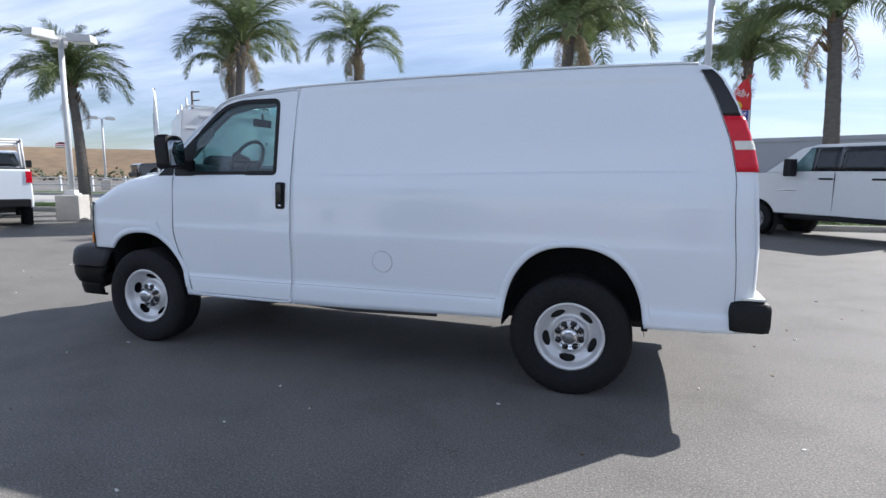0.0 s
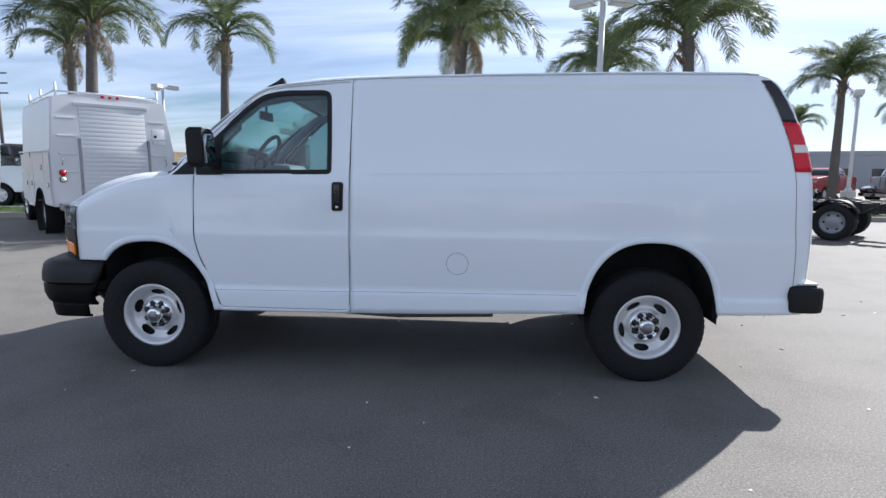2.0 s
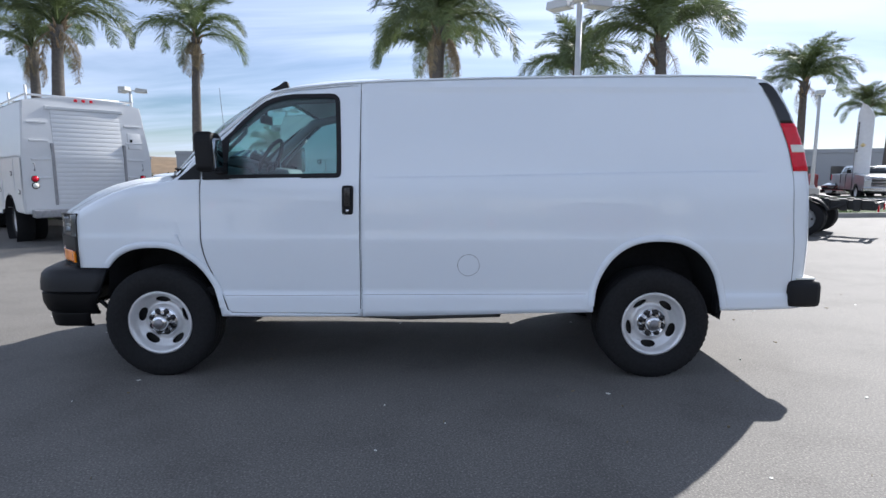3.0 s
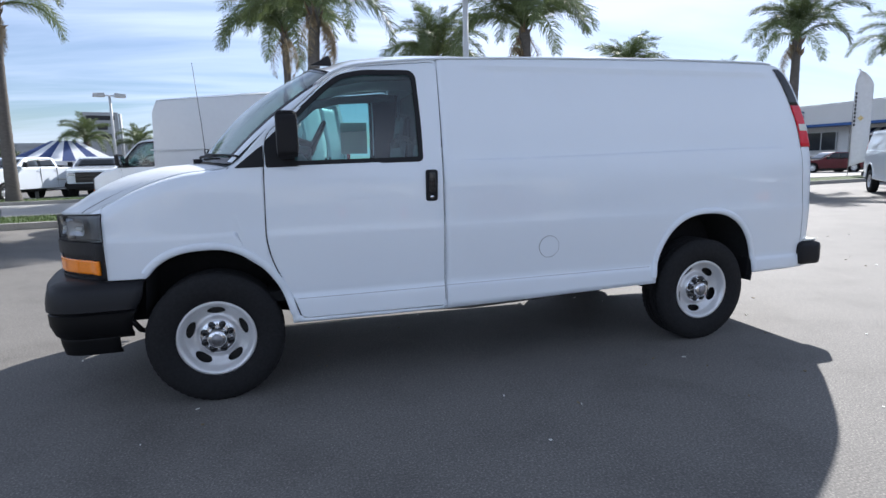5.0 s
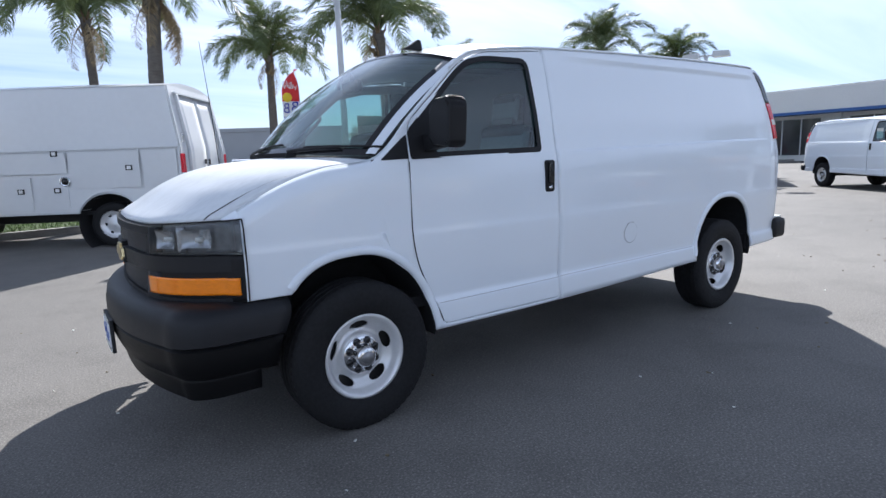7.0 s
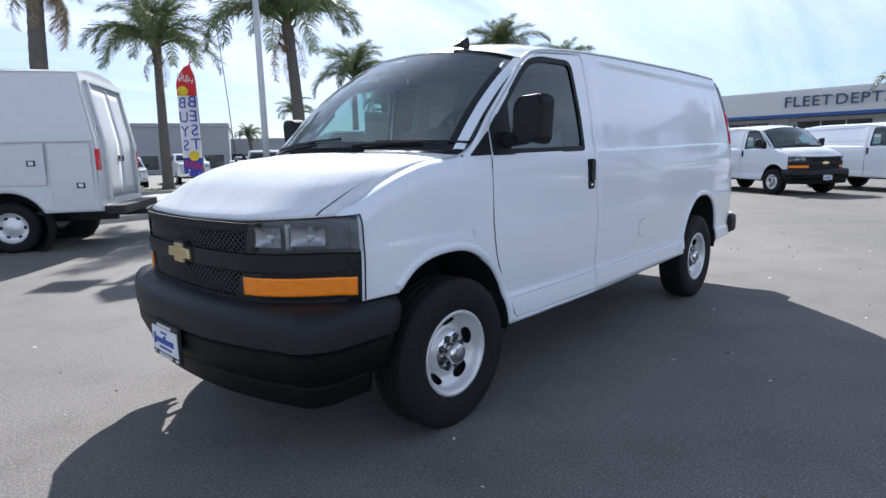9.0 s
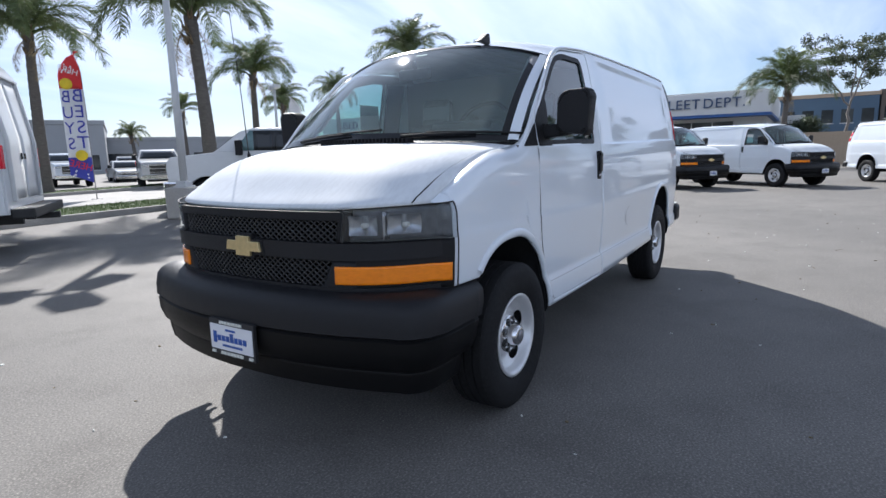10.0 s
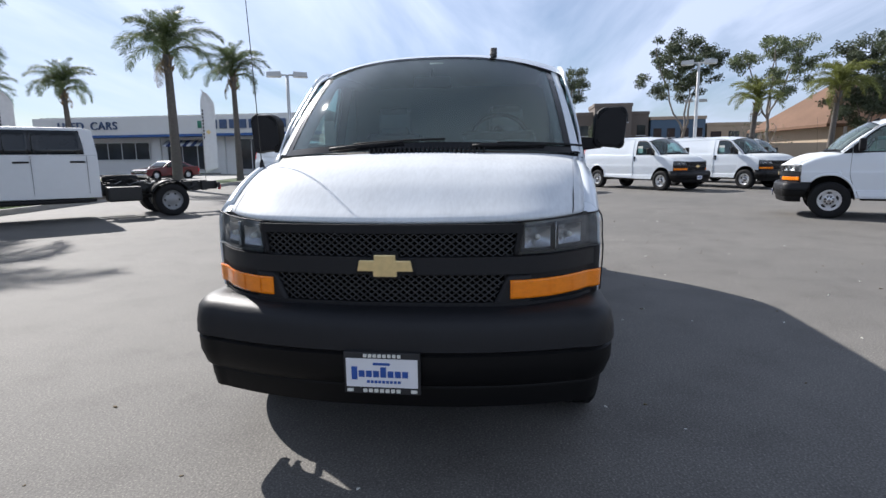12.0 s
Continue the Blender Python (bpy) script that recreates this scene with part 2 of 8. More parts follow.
CLEAR_LENS = glass("clear_lens", (0.82, 0.84, 0.86), 0.03)
LAMP_BOWL = grain(material("lamp_reflector", (0.42, 0.43, 0.45), 0.26, 0.8), 40, 0.1)
LAMP_INNER = grain(material("lamp_housing", (0.13, 0.135, 0.145), 0.42, 0.35), 30, 0.2)
GOLD = grain(material("gold_badge", (0.80, 0.64, 0.33), 0.30, 0.75), 40, 0.08)
WINDSHIELD = glass("windshield_glass", (0.54, 0.70, 0.68), 0.03, 0.20, 0.08)
CLEAR_GLASS = glass("side_glass", (0.44, 0.69, 0.70), 0.02, 0.02, 0.075)
TINT_GLASS = grain(material("dark_window", (0.012, 0.015, 0.017), 0.05), 6, 0.1)
FRONT_GLASS = grain(material("green_tinted_window", (0.10, 0.17, 0.175), 0.05), 6, 0.3)
SEAT = grain(material("grey_vinyl", (0.24, 0.24, 0.245), 0.6), 80, 0.15, bump=0.1)
DASH = grain(material("dash_plastic", (0.13, 0.13, 0.135), 0.6), 120, 0.15)
PAPER = grain(material("paper_sticker", (0.72, 0.72, 0.66), 0.7), 40, 0.04)
INK_BLUE = grain(material("blue_print", (0.02, 0.08, 0.34), 0.5), 30, 0.1)
INK_BLACK = grain(material("black_print", (0.02, 0.02, 0.022), 0.6), 30, 0.1)
CONCRETE = grain(material("concrete", (0.40, 0.385, 0.36), 0.88), 3, 0.16, second=40, bump=0.3, bump_scale=120)
KERB = grain(material("kerb_concrete", (0.33, 0.32, 0.30), 0.9), 2, 0.2, second=30, bump=0.3, bump_scale=90)
PAVING = grain(material("pale_paving", (0.36, 0.35, 0.33), 0.88), 0.8, 0.16, second=25, bump=0.2, bump_scale=100)
POLE_WHITE = grain(material("pole_paint", (0.52, 0.53, 0.535), 0.5), 3, 0.06, second=30)
GRASS_SOIL = grain(material("turf", (0.055, 0.085, 0.022), 0.95), 8, 0.35, second=60, bump=0.5, bump_scale=150)
BLADE = grain(material("grass_blade", (0.085, 0.14, 0.03), 0.7), 5, 0.4)
BARK = grain(material("palm_bark", (0.115, 0.103, 0.092), 0.95), 6, 0.35, second=40, bump=0.6, bump_scale=30, stretch=(1, 1, 3))
BOOT = grain(material("palm_boots", (0.18, 0.13, 0.08), 0.9), 9, 0.4, second=30, bump=0.5, bump_scale=40, pieces=True)
FROND = leafy(grain(material("palm_frond", (0.112, 0.146, 0.056), 0.45), 2.0, 0.35, second=9, pieces=True), 0.32)
FROND_PALE = leafy(grain(material("yellow_palm_frond", (0.185, 0.205, 0.055), 0.5), 2.0, 0.35, second=9, pieces=True), 0.4)
DRY = leafy(grain(material("dry_frond", (0.24, 0.19, 0.115), 0.8), 3, 0.3, pieces=True), 0.3)
LEAF = leafy(grain(material("eucalyptus_leaf", (0.085, 0.105, 0.06), 0.6), 1.2, 0.5), 0.35)
LEAF_PALE = leafy(grain(material("pale_eucalyptus_leaf", (0.135, 0.165, 0.085), 0.6), 1.2, 0.5), 0.4)
EU_BARK = grain(material("eucalyptus_bark", (0.23, 0.205, 0.18), 0.9), 3, 0.3, second=14)
HILL = grain(material("dry_hillside", (0.165, 0.115, 0.068), 0.98), 0.06, 0.35, second=0.5, bump=0.4, bump_scale=2)
STUCCO = grain(material("pale_stucco", (0.66, 0.66, 0.645), 0.85), 0.5, 0.06, second=12, bump=0.2, bump_scale=60)
STUCCO_GREY = grain(material("grey_stucco", (0.36, 0.37, 0.38), 0.85), 0.4, 0.08, second=10)
BEIGE = grain(material("beige_stucco", (0.42, 0.33, 0.24), 0.9), 0.4, 0.1, second=8)
BROWN = grain(material("brown_stucco", (0.165, 0.14, 0.12), 0.9), 0.4, 0.1, second=8)
BLUE_WALL = grain(material("blue_cladding", (0.07, 0.12, 0.18), 0.55), 0.5, 0.1, second=8)
BLUE_TRIM = grain(material("blue_trim", (0.03, 0.10, 0.30), 0.45), 2, 0.1)
LETTER = grain(material("slate_blue_letters", (0.05, 0.085, 0.17), 0.5), 3, 0.1)
SHOP_GLASS = grain(material("shop_window", (0.025, 0.03, 0.035), 0.08), 0.7, 0.4)
ROOFING = grain(material("roofing", (0.32, 0.31, 0.30), 0.9), 0.6, 0.12)
ROOF_BROWN = grain(material("brown_shingle", (0.16, 0.09, 0.055), 0.9), 0.5, 0.2, second=6)
CAR_RED = grain(material("red_car_paint", (0.42, 0.03, 0.03), 0.3, coat_weight=0.8), 3, 0.05)
CAR_MAROON = grain(material("maroon_car_paint", (0.10, 0.012, 0.018), 0.25, coat_weight=0.9), 3, 0.08)
CAR_DARK = grain(material("charcoal_car_paint", (0.03, 0.032, 0.036), 0.25, coat_weight=0.9), 3, 0.08)
CAR_SILVER = grain(material("silver_car_paint", (0.42, 0.43, 0.44), 0.3, 0.4, coat_weight=0.8), 3, 0.05)
CANVAS = grain(material("white_canvas", (0.74, 0.75, 0.76), 0.85), 2, 0.04)
CANVAS_BLUE = grain(material("navy_canvas", (0.035, 0.06, 0.17), 0.85), 2, 0.1)
FLAG_RED = grain(material("red_flag_cloth", (0.62, 0.035, 0.04), 0.8), 6, 0.1)
FLAG_WHITE = grain(material("white_flag_cloth", (0.74, 0.74, 0.76), 0.85), 6, 0.04)
FLAG_BLUE = grain(material("blue_flag_cloth", (0.05, 0.06, 0.36), 0.8), 6, 0.1)
FLAG_YELLOW = grain(material("yellow_flag_print", (0.75, 0.55, 0.03), 0.8), 6, 0.08)
ASPHALT = asphalt()


# ---------------------------------------------------------------- building helpers
def part(name, bm, mat, parent, label="", smooth=True, kind=""):
    """Links a bmesh as one mesh object under a thing or a part."""
    me = bpy.data.meshes.new(name)
    bm.normal_update()
    bm.to_mesh(me)
    bm.free()
    if smooth:
        for p in me.polygons:
            p.use_smooth = True
    me.materials.append(mat)
    ob = new(name, me)
    if parent is not None:
        ob.parent = parent
    return tagged(ob, label, kind=kind)


def sharp(ob, degrees=35):
    """Keeps edges sharper than that crisp on a smooth mesh."""
    ob.data.set_sharp_from_angle(angle=radians(degrees))
    return ob


def thing(name, label, category, m=None, group="", kind=""):
    ob = new(name)
    ob.empty_display_size = 0.2
    if m is not None:
        ob.matrix_basis = m
    return tagged(ob, label, category, group, kind)


def box(bm, x0, x1, y0, y1, z0, z1, bevel=0.0, m=None):
    r = bmesh.ops.create_cube(bm, size=1.0)
    vs = r["verts"]
    bmesh.ops.scale(bm, vec=(x1 - x0, y1 - y0, z1 - z0), verts=vs)
    bmesh.ops.translate(bm, vec=((x0 + x1) / 2, (y0 + y1) / 2, (z0 + z1) / 2), verts=vs)
    if bevel:
        es = list({e for v in vs for e in v.link_edges})
        r = bmesh.ops.bevel(bm, geom=es, offset=bevel, segments=2, affect="EDGES", profile=0.6)
        vs = list({v for f in r["faces"] for v in f.verts} | {v for v in vs if v.is_valid})
    if m is not None:
        bmesh.ops.transform(bm, matrix=m, verts=vs)
    return vs


def boxes(name, mat, parent, rows, bevel=0.0, label="", smooth=False):
    bm = bmesh.new()
    for r in rows:
        box(bm, *r, bevel=bevel)
    return part(name, bm, mat, parent, label, smooth)


def grid(bm, nu, nv, f, wrap_u=False, wrap_v=False, flip=False):
    """A sheet of quads through f(u, v), u and v from 0 to 1."""
    vs = [[bm.verts.new(f(i / (nu if wrap_u else nu), j / (nv if wrap_v else nv))) for j in range(nv + (0 if wrap_v else 1))] for i in range(nu + (0 if wrap_u else 1))]
    for i in range(nu):
        for j in range(nv):
            a, b = vs[i][j], vs[(i + 1) % len(vs)][j]
            c, d = vs[(i + 1) % len(vs)][(j + 1) % len(vs[0])], vs[i][(j + 1) % len(vs[0])]
            try:
                bm.faces.new((d, c, b, a) if flip else (a, b, c, d))
            except ValueError:
                pass
    return vs


def lathe(bm, prof, n=32, m=None, a0=0.0, a1=2 * math.pi):
    """Turns a profile of (radius, height along the axis y) about the y axis."""
    full = abs(a1 - a0 - 2 * math.pi) < 1e-6

    def f(u, v):
        a = a0 + (a1 - a0) * u
        k = min(len(prof) - 1, round(v * (len(prof) - 1)))
        r, y = prof[k]
        p = Vector((r * math.cos(a), y, r * math.sin(a)))
        return m @ p if m is not None else p
    return grid(bm, n, len(prof) - 1, f, wrap_u=full)


def tube(bm, pts, r, n=8, cap=True):
    """A round bar along points; r is one radius or one for each point."""
    pts = [Vector(p) for p in pts]
    rs = r if isinstance(r, (list, tuple)) else [r] * len(pts)
    rings = []
    up = Vector((0, 0, 1))
    for i, p in enumerate(pts):
        t = (pts[min(i + 1, len(pts) - 1)] - pts[max(i - 1, 0)]).normalized()
        s = t.cross(up) if abs(t.z) < 0.95 else t.cross(Vector((1, 0, 0)))
        s.normalize()
        w = s.cross(t).normalized()
        rings.append([bm.verts.new(p + rs[i] * (math.cos(2 * math.pi * k / n) * s + math.sin(2 * math.pi * k / n) * w)) for k in range(n)])
    for a, b in zip(rings, rings[1:]):
        for k in range(n):
            bm.faces.new((a[k], a[(k + 1) % n], b[(k + 1) % n], b[k]))
    if cap:
        bm.faces.new(rings[0][::-1])
        bm.faces.new(rings[-1])


def prism(bm, poly, axis, a, b, bevel=0.0):
    """Extrudes a polygon of two coordinates along an axis from a to b."""
    def at(p, q):
        return {"x": (q, p[0], p[1]), "y": (p[0], q, p[1]), "z": (p[0], p[1], q)}[axis]
    lo = [bm.verts.new(at(p, a)) for p in poly]
    hi = [bm.verts.new(at(p, b)) for p in poly]
    n = len(poly)
    fs = [bm.faces.new(lo), bm.faces.new(hi[::-1])]
    for i in range(n):
        fs.append(bm.faces.new((lo[i], hi[i], hi[(i + 1) % n], lo[(i + 1) % n])))
    bmesh.ops.recalc_face_normals(bm, faces=fs)
    if bevel:
        es = list({e for f in fs for e in f.edges})
        bmesh.ops.bevel(bm, geom=es, offset=bevel, segments=2, affect="EDGES", profile=0.6)


def curve_of(rows):
    """A smooth function through rows of (x, value)."""
    xs, ys = np.array([r[0] for r in rows], float), np.array([r[1] for r in rows], float)

    def f(x):
        if x <= xs[0]:
            return float(ys[0])
        if x >= xs[-1]:
            return float(ys[-1])
        i = int(np.searchsorted(xs, x)) - 1
        i = max(0, min(i, len(xs) - 2))
        h = xs[i + 1] - xs[i]
        s = (ys[1:] - ys[:-1]) / (xs[1:] - xs[:-1])

        def slope(k):
            if k == 0:
                return s[0]
            if k == len(xs) - 1:
                return s[-1]
            return 0.0 if s[k - 1] * s[k] <= 0 else 2 * s[k - 1] * s[k] / (s[k - 1] + s[k])
        u = (x - xs[i]) / h
        return float((2 * u**3 - 3 * u**2 + 1) * ys[i] + (u**3 - 2 * u**2 + u) * h * slope(i) + (-2 * u**3 + 3 * u**2) * ys[i + 1] + (u**3 - u**2) * h * slope(i + 1))
    return f


def step(a, b, x):
    u = max(0.0, min(1.0, (x - a) / (b - a)))
    return u * u * (3 - 2 * u)


def rounded(poly, r, n=5):
    """A polygon with its corners rounded."""
    out = []
    k = len(poly)
    for i in range(k):
        p, a, b = Vector(poly[i]), Vector(poly[i - 1]), Vector(poly[(i + 1) % k])
        ra = r[i] if isinstance(r, (list, tuple)) else r
        da, db = (a - p), (b - p)
        q = min(ra, da.length * 0.45, db.length * 0.45)
        s, e = p + da.normalized() * q, p + db.normalized() * q
        for j in range(n + 1):
            t = j / n
            out.append(tuple((1 - t) ** 2 * s + 2 * t * (1 - t) * p + t * t * e))
    return out


def outline_field(poly, pts):
    """For many points: the signed distance to a closed outline, less than zero inside, and the nearest points of it."""
    a = np.array(poly, float)
    b = np.roll(a, -1, axis=0)
    d = b - a
    dd = (d * d).sum(1) + 1e-12
    q = pts[:, None, :]
    t = np.clip(((q - a) * d).sum(2) / dd, 0, 1)
    near = a + d * t[:, :, None]
    dist = np.hypot(q[..., 0] - near[..., 0], q[..., 1] - near[..., 1])
    k = dist.argmin(1)
    rows = np.arange(len(pts))
    z = pts[:, 1:2]
    dz = np.where(np.abs(d[:, 1]) < 1e-12, 1e-12, d[:, 1])
    # dark discs laid on the rim for the shade of its holes
    crossing = ((a[:, 1] > z) != (b[:, 1] > z)) & (pts[:, 0:1] < a[:, 0] + (z - a[:, 1]) / dz * d[:, 0])
    inside = crossing.sum(1) % 2 == 1
    return np.where(inside, -1.0, 1.0) * dist[rows, k], near[rows, k]


def cut_sheet(bm, xs, rows, zat, place, holes=(), keep=()):
    """A sheet over the columns xs and rows, whose points are (x, zat(x, v)); place gives the point in space.
    Outlines in holes are cut out, of outlines in keep only the inside stays; the edge of a cut lies on its outline."""
    n, m = len(xs), rows + 1
    pts = np.array([(x, zat(x, j / rows)) for x in xs for j in range(m)], float)
    worst, goal = np.full(n * m, 1e9), pts.copy()
    for poly, sg in [(h, 1) for h in holes] + [(k, -1) for k in keep]:
        s, near = outline_field(poly, pts)
        s = s * sg
        less = s < worst
        worst = np.where(less, s, worst)
        goal[less] = near[less]
    out = worst > 1e-6
    verts = {}

    def vert(k):
        if k not in verts:
            p = pts[k] if out[k] else goal[k]
            verts[k] = bm.verts.new(place(float(p[0]), float(p[1])))
        return verts[k]
    for i in range(n - 1):
        for j in range(rows):
            q = (i * m + j, (i + 1) * m + j, (i + 1) * m + j + 1, i * m + j + 1)
            if out[list(q)].any():
                bm.faces.new([vert(k) for k in q])
    bmesh.ops.dissolve_degenerate(bm, dist=1e-5, edges=bm.edges)


def even(ob):
    """Keeps large panels flat between rounded edges."""
    m = ob.modifiers.new("even", "WEIGHTED_NORMAL")
    m.keep_sharp, m.weight = True, 90
    return ob


def shell(ob, t=0.02, offset=-1):
    s = ob.modifiers.new("thickness", "SOLIDIFY")
    s.thickness, s.offset = t, offset
    return ob


def span(a, b, n):
    return [a + (b - a) * i / n for i in range(n + 1)]


def writing(name, text, size, mat, parent, m, depth=0.02, label="", spacing=1.0, squeeze=1.0):
    """Letters of the built-in font, as a mesh, standing in their own x-y plane."""
    cu = bpy.data.curves.new(name, "FONT")
    cu.body, cu.size, cu.extrude = text, size, depth
    cu.space_character = spacing
    cu.align_x, cu.align_y = "CENTER", "CENTER"
    tmp = bpy.data.objects.new(name, cu)
    scene.collection.objects.link(tmp)
    dg = bpy.context.evaluated_depsgraph_get()
    me = bpy.data.meshes.new_from_object(tmp.evaluated_get(dg))
    bpy.data.objects.remove(tmp)
    me.materials.clear()
    me.materials.append(mat)
    me.name = name
    ob = new(name, me)
    ob.parent = parent
    ob.matrix_basis = m @ Matrix.Diagonal((squeeze, 1, 1, 1))
    return tagged(ob, label)


# ---------------------------------------------------------------- the white cargo van: front towards -x, middle plane y = 0, front axle x = 0
WHEELBASE, AXLE_Z = 3.43, 0.385
side_half = curve_of([(0.40, 0.965), (0.455, 0.984), (0.52, 0.981), (0.565, 0.978), (0.588, 0.974), (0.612, 0.963), (0.65, 0.965), (0.80, 0.974), (0.97, 0.981), (1.01, 0.977), (1.25, 0.970), (1.37, 0.955), (1.42, 0.944), (1.60, 0.914), (1.80, 0.872), (1.95, 0.838), (2.03, 0.812), (2.10, 0.78)])
along = curve_of([(-0.75, 0.86), (-0.66, 0.905), (-0.58, 0.934), (-0.3, 0.955), (0.15, 0.972), (0.8, 0.992), (1.4, 1.0), (3.7, 1.0), (4.2, 0.988), (4.37, 0.968), (4.44, 0.945), (4.48, 0.915)])
top_edge = curve_of([(-0.62, 1.138), (-0.5, 1.20), (-0.4, 1.25), (-0.25, 1.31), (-0.1, 1.35), (0.11, 1.378), (0.37, 1.61), (0.63, 1.835), (0.74, 1.922), (0.82, 1.96), (0.92, 1.983), (1.12, 2.006), (1.42, 2.030), (2.4, 2.062), (3.5, 2.078), (4.0, 2.076), (4.13, 2.064), (4.205, 2.02), (4.285, 1.90), (4.375, 1.68), (4.445, 1.40), (4.48, 1.0)])
low_edge = curve_of([(-0.62, 0.765), (0.15, 0.765), (0.18, 0.44), (0.4, 0.435), (1.4, 0.442), (2.9, 0.475), (4.0, 0.492), (4.48, 0.50)])


def half_width(x, z):
    w = side_half(z) * along(x)
    # shallow pressed panel on the cargo side, above the waist crease
    crease = crease_at(x)
    w -= 0.014 * step(1.44, 1.80, x) * (1 - step(3.95, 4.2, x)) * step(crease - 0.0025, crease + 0.0025, z) * (1 - step(1.975, 1.995, z))
    # tops of the front wings turn in under the bonnet
    if x < 0.3:
        t = max(0.0, min(1.0, 1 - (top_edge(x) - z) / 0.085))
        w -= 0.07 * (1 - math.sqrt(1 - t * t)) * (1 - step(0.0, 0.3, x))
    return w


def crease_at(x):
    return 1.392 + 0.045 * step(1.4, 4.2, x)


def cargo_row(x, v):
    """Rows of the cargo side, gathered at the creases of the pressed panel."""
    lo, hi, c = low_edge(x), top_edge(x), crease_at(x)
    marks = [lo, 0.565, 0.588, 0.612, 0.975, 1.005, c - 0.010, c - 0.0026, c + 0.0026, c + 0.010, 1.975, 1.995, hi]
    marks = [max(lo + 0.001 * i, min(z, hi - 0.004 * (12 - i))) for i, z in enumerate(marks)]
    return float(np.interp(v, [0, 0.05, 0.0833, 0.1167, 0.30, 0.333, 0.5, 0.5167, 0.5333, 0.55, 0.9, 0.9167, 1], marks))


def arch(cx, cz, a, b, p, grow=0.0, n=40):
    """The outline of a wheel arch, open towards the ground."""
    pts = []
    for i in range(n + 1):
        t = math.pi * i / n
        c, s = math.cos(t), math.sin(t)
        q = p[0] if c < 0 else p[1]
        pts.append((cx + (a + grow) * math.copysign(abs(c) ** (2 / q), c), cz + (b + grow) * abs(s) ** (2 / q)))
    return pts


ARCH_F = (0.01, 0.40, 0.43, 0.515, (2.7, 1.95))
ARCH_R = (3.435, 0.42, 0.440, 0.550, (2.35, 2.35))


def arch_hole(a):
    pts = arch(*a)
    return pts + [(pts[-1][0], 0.2), (pts[0][0], 0.2)]


DOOR = rounded([(0.325, 1.372), (0.314, 0.96), (0.342, 0.82), (0.395, 0.70), (0.455, 0.57), (0.492, 0.462), (1.402, 0.462), (1.405, 1.2), (1.412, 2.014), (0.90, 1.971), (0.745, 1.908), (0.345, 1.562)], [0.05, 0.1, 0.1, 0.1, 0.1, 0.03, 0.03, 0.3, 0.05, 0.1, 0.08, 0.05])
WINDOW = rounded([(0.343, 1.378), (1.277, 1.395), (1.276, 1.62), (1.262, 1.950), (0.93, 1.946), (0.790, 1.915), (0.690, 1.842), (0.343, 1.520)], [0.012, 0.03, 0.2, 0.06, 0.1, 0.08, 0.08, 0.02])


def inset(poly, d):
    """The outline moved inwards by d (outwards if less than zero)."""
    out, n = [], len(poly)
    area = sum(poly[i][0] * poly[(i + 1) % n][1] - poly[(i + 1) % n][0] * poly[i][1] for i in range(n))
    sg = 1 if area > 0 else -1
    for i in range(n):
        a, b = Vector(poly[i - 1]), Vector(poly[(i + 1) % n])
        t = (b - a).normalized()
        out.append((poly[i][0] - t.y * d * sg, poly[i][1] + t.x * d * sg))
    return out


def on_side(sg, out=0.0):
    return lambda x, z: (x, sg * (half_width(x, z) + out), z)


def side_line(bm, pts, sg, w=0.004, out=0.0012, closed=False):
    """A narrow strip that follows the body side, for seams, seals and drawn crease lines."""
    n = len(pts)
    rows = []
    for i in range(n):
        a, b = (Vector(pts[i - 1]), Vector(pts[(i + 1) % n])) if closed or 0 < i < n - 1 else (Vector(pts[max(i - 1, 0)]), Vector(pts[min(i + 1, n - 1)]))
        t = (b - a).normalized()
        p = Vector(pts[i])
        rows.append([bm.verts.new(on_side(sg, out)(p.x - t.y * w * k, p.y + t.x * w * k)) for k in (-1, 1)])
    for i in range(n if closed else n - 1):
        a, b = rows[i], rows[(i + 1) % n]
        bm.faces.new((a[0], b[0], b[1], a[1]))


def front_x(y):
    """The plan of the nose."""
    return -0.912 + 0.055 * (y / 0.53) ** 2 * 0.75 + 0.26 * max(0.0, (abs(y) - 0.45) / 0.47) ** 2.4


def nose_patch(bm, quad, nu=14, nv=6, out=0.0, thick=0.03, lean=0.0, corner=0.0, shape=None):
    """A slab on the nose between the corners bottom left, bottom right, top right, top left, given as (y, z)."""
    q = [Vector(p) for p in quad]

    def yz(u, v):
        p = (q[0] * (1 - u) + q[1] * u) * (1 - v) + (q[3] * (1 - u) + q[2] * u) * v
        return p

    def f(o):
        def g(u, v):
            p = yz(u, v)
            return (front_x(p.x) - o + lean * (p.y - 0.9), p.x, p.y)
        return g
    a = grid(bm, nu, nv, f(out))
    b = grid(bm, nu, nv, f(out - thick), flip=True)
    for row in ([(i, 0) for i in range(nu + 1)], [(nu, j) for j in range(nv + 1)], [(i, nv) for i in range(nu, -1, -1)], [(0, j) for j in range(nv, -1, -1)]):
        for (i, j), (k, l) in zip(row, row[1:]):
            bm.faces.new((a[i][j], b[i][j], b[k][l], a[k][l]))
    bmesh.ops.recalc_face_normals(bm, faces=bm.faces)


def mirrored(quad):
    return [(-quad[1][0], quad[1][1]), (-quad[0][0], quad[0][1]), (-quad[3][0], quad[3][1]), (-quad[2][0], quad[2][1])]


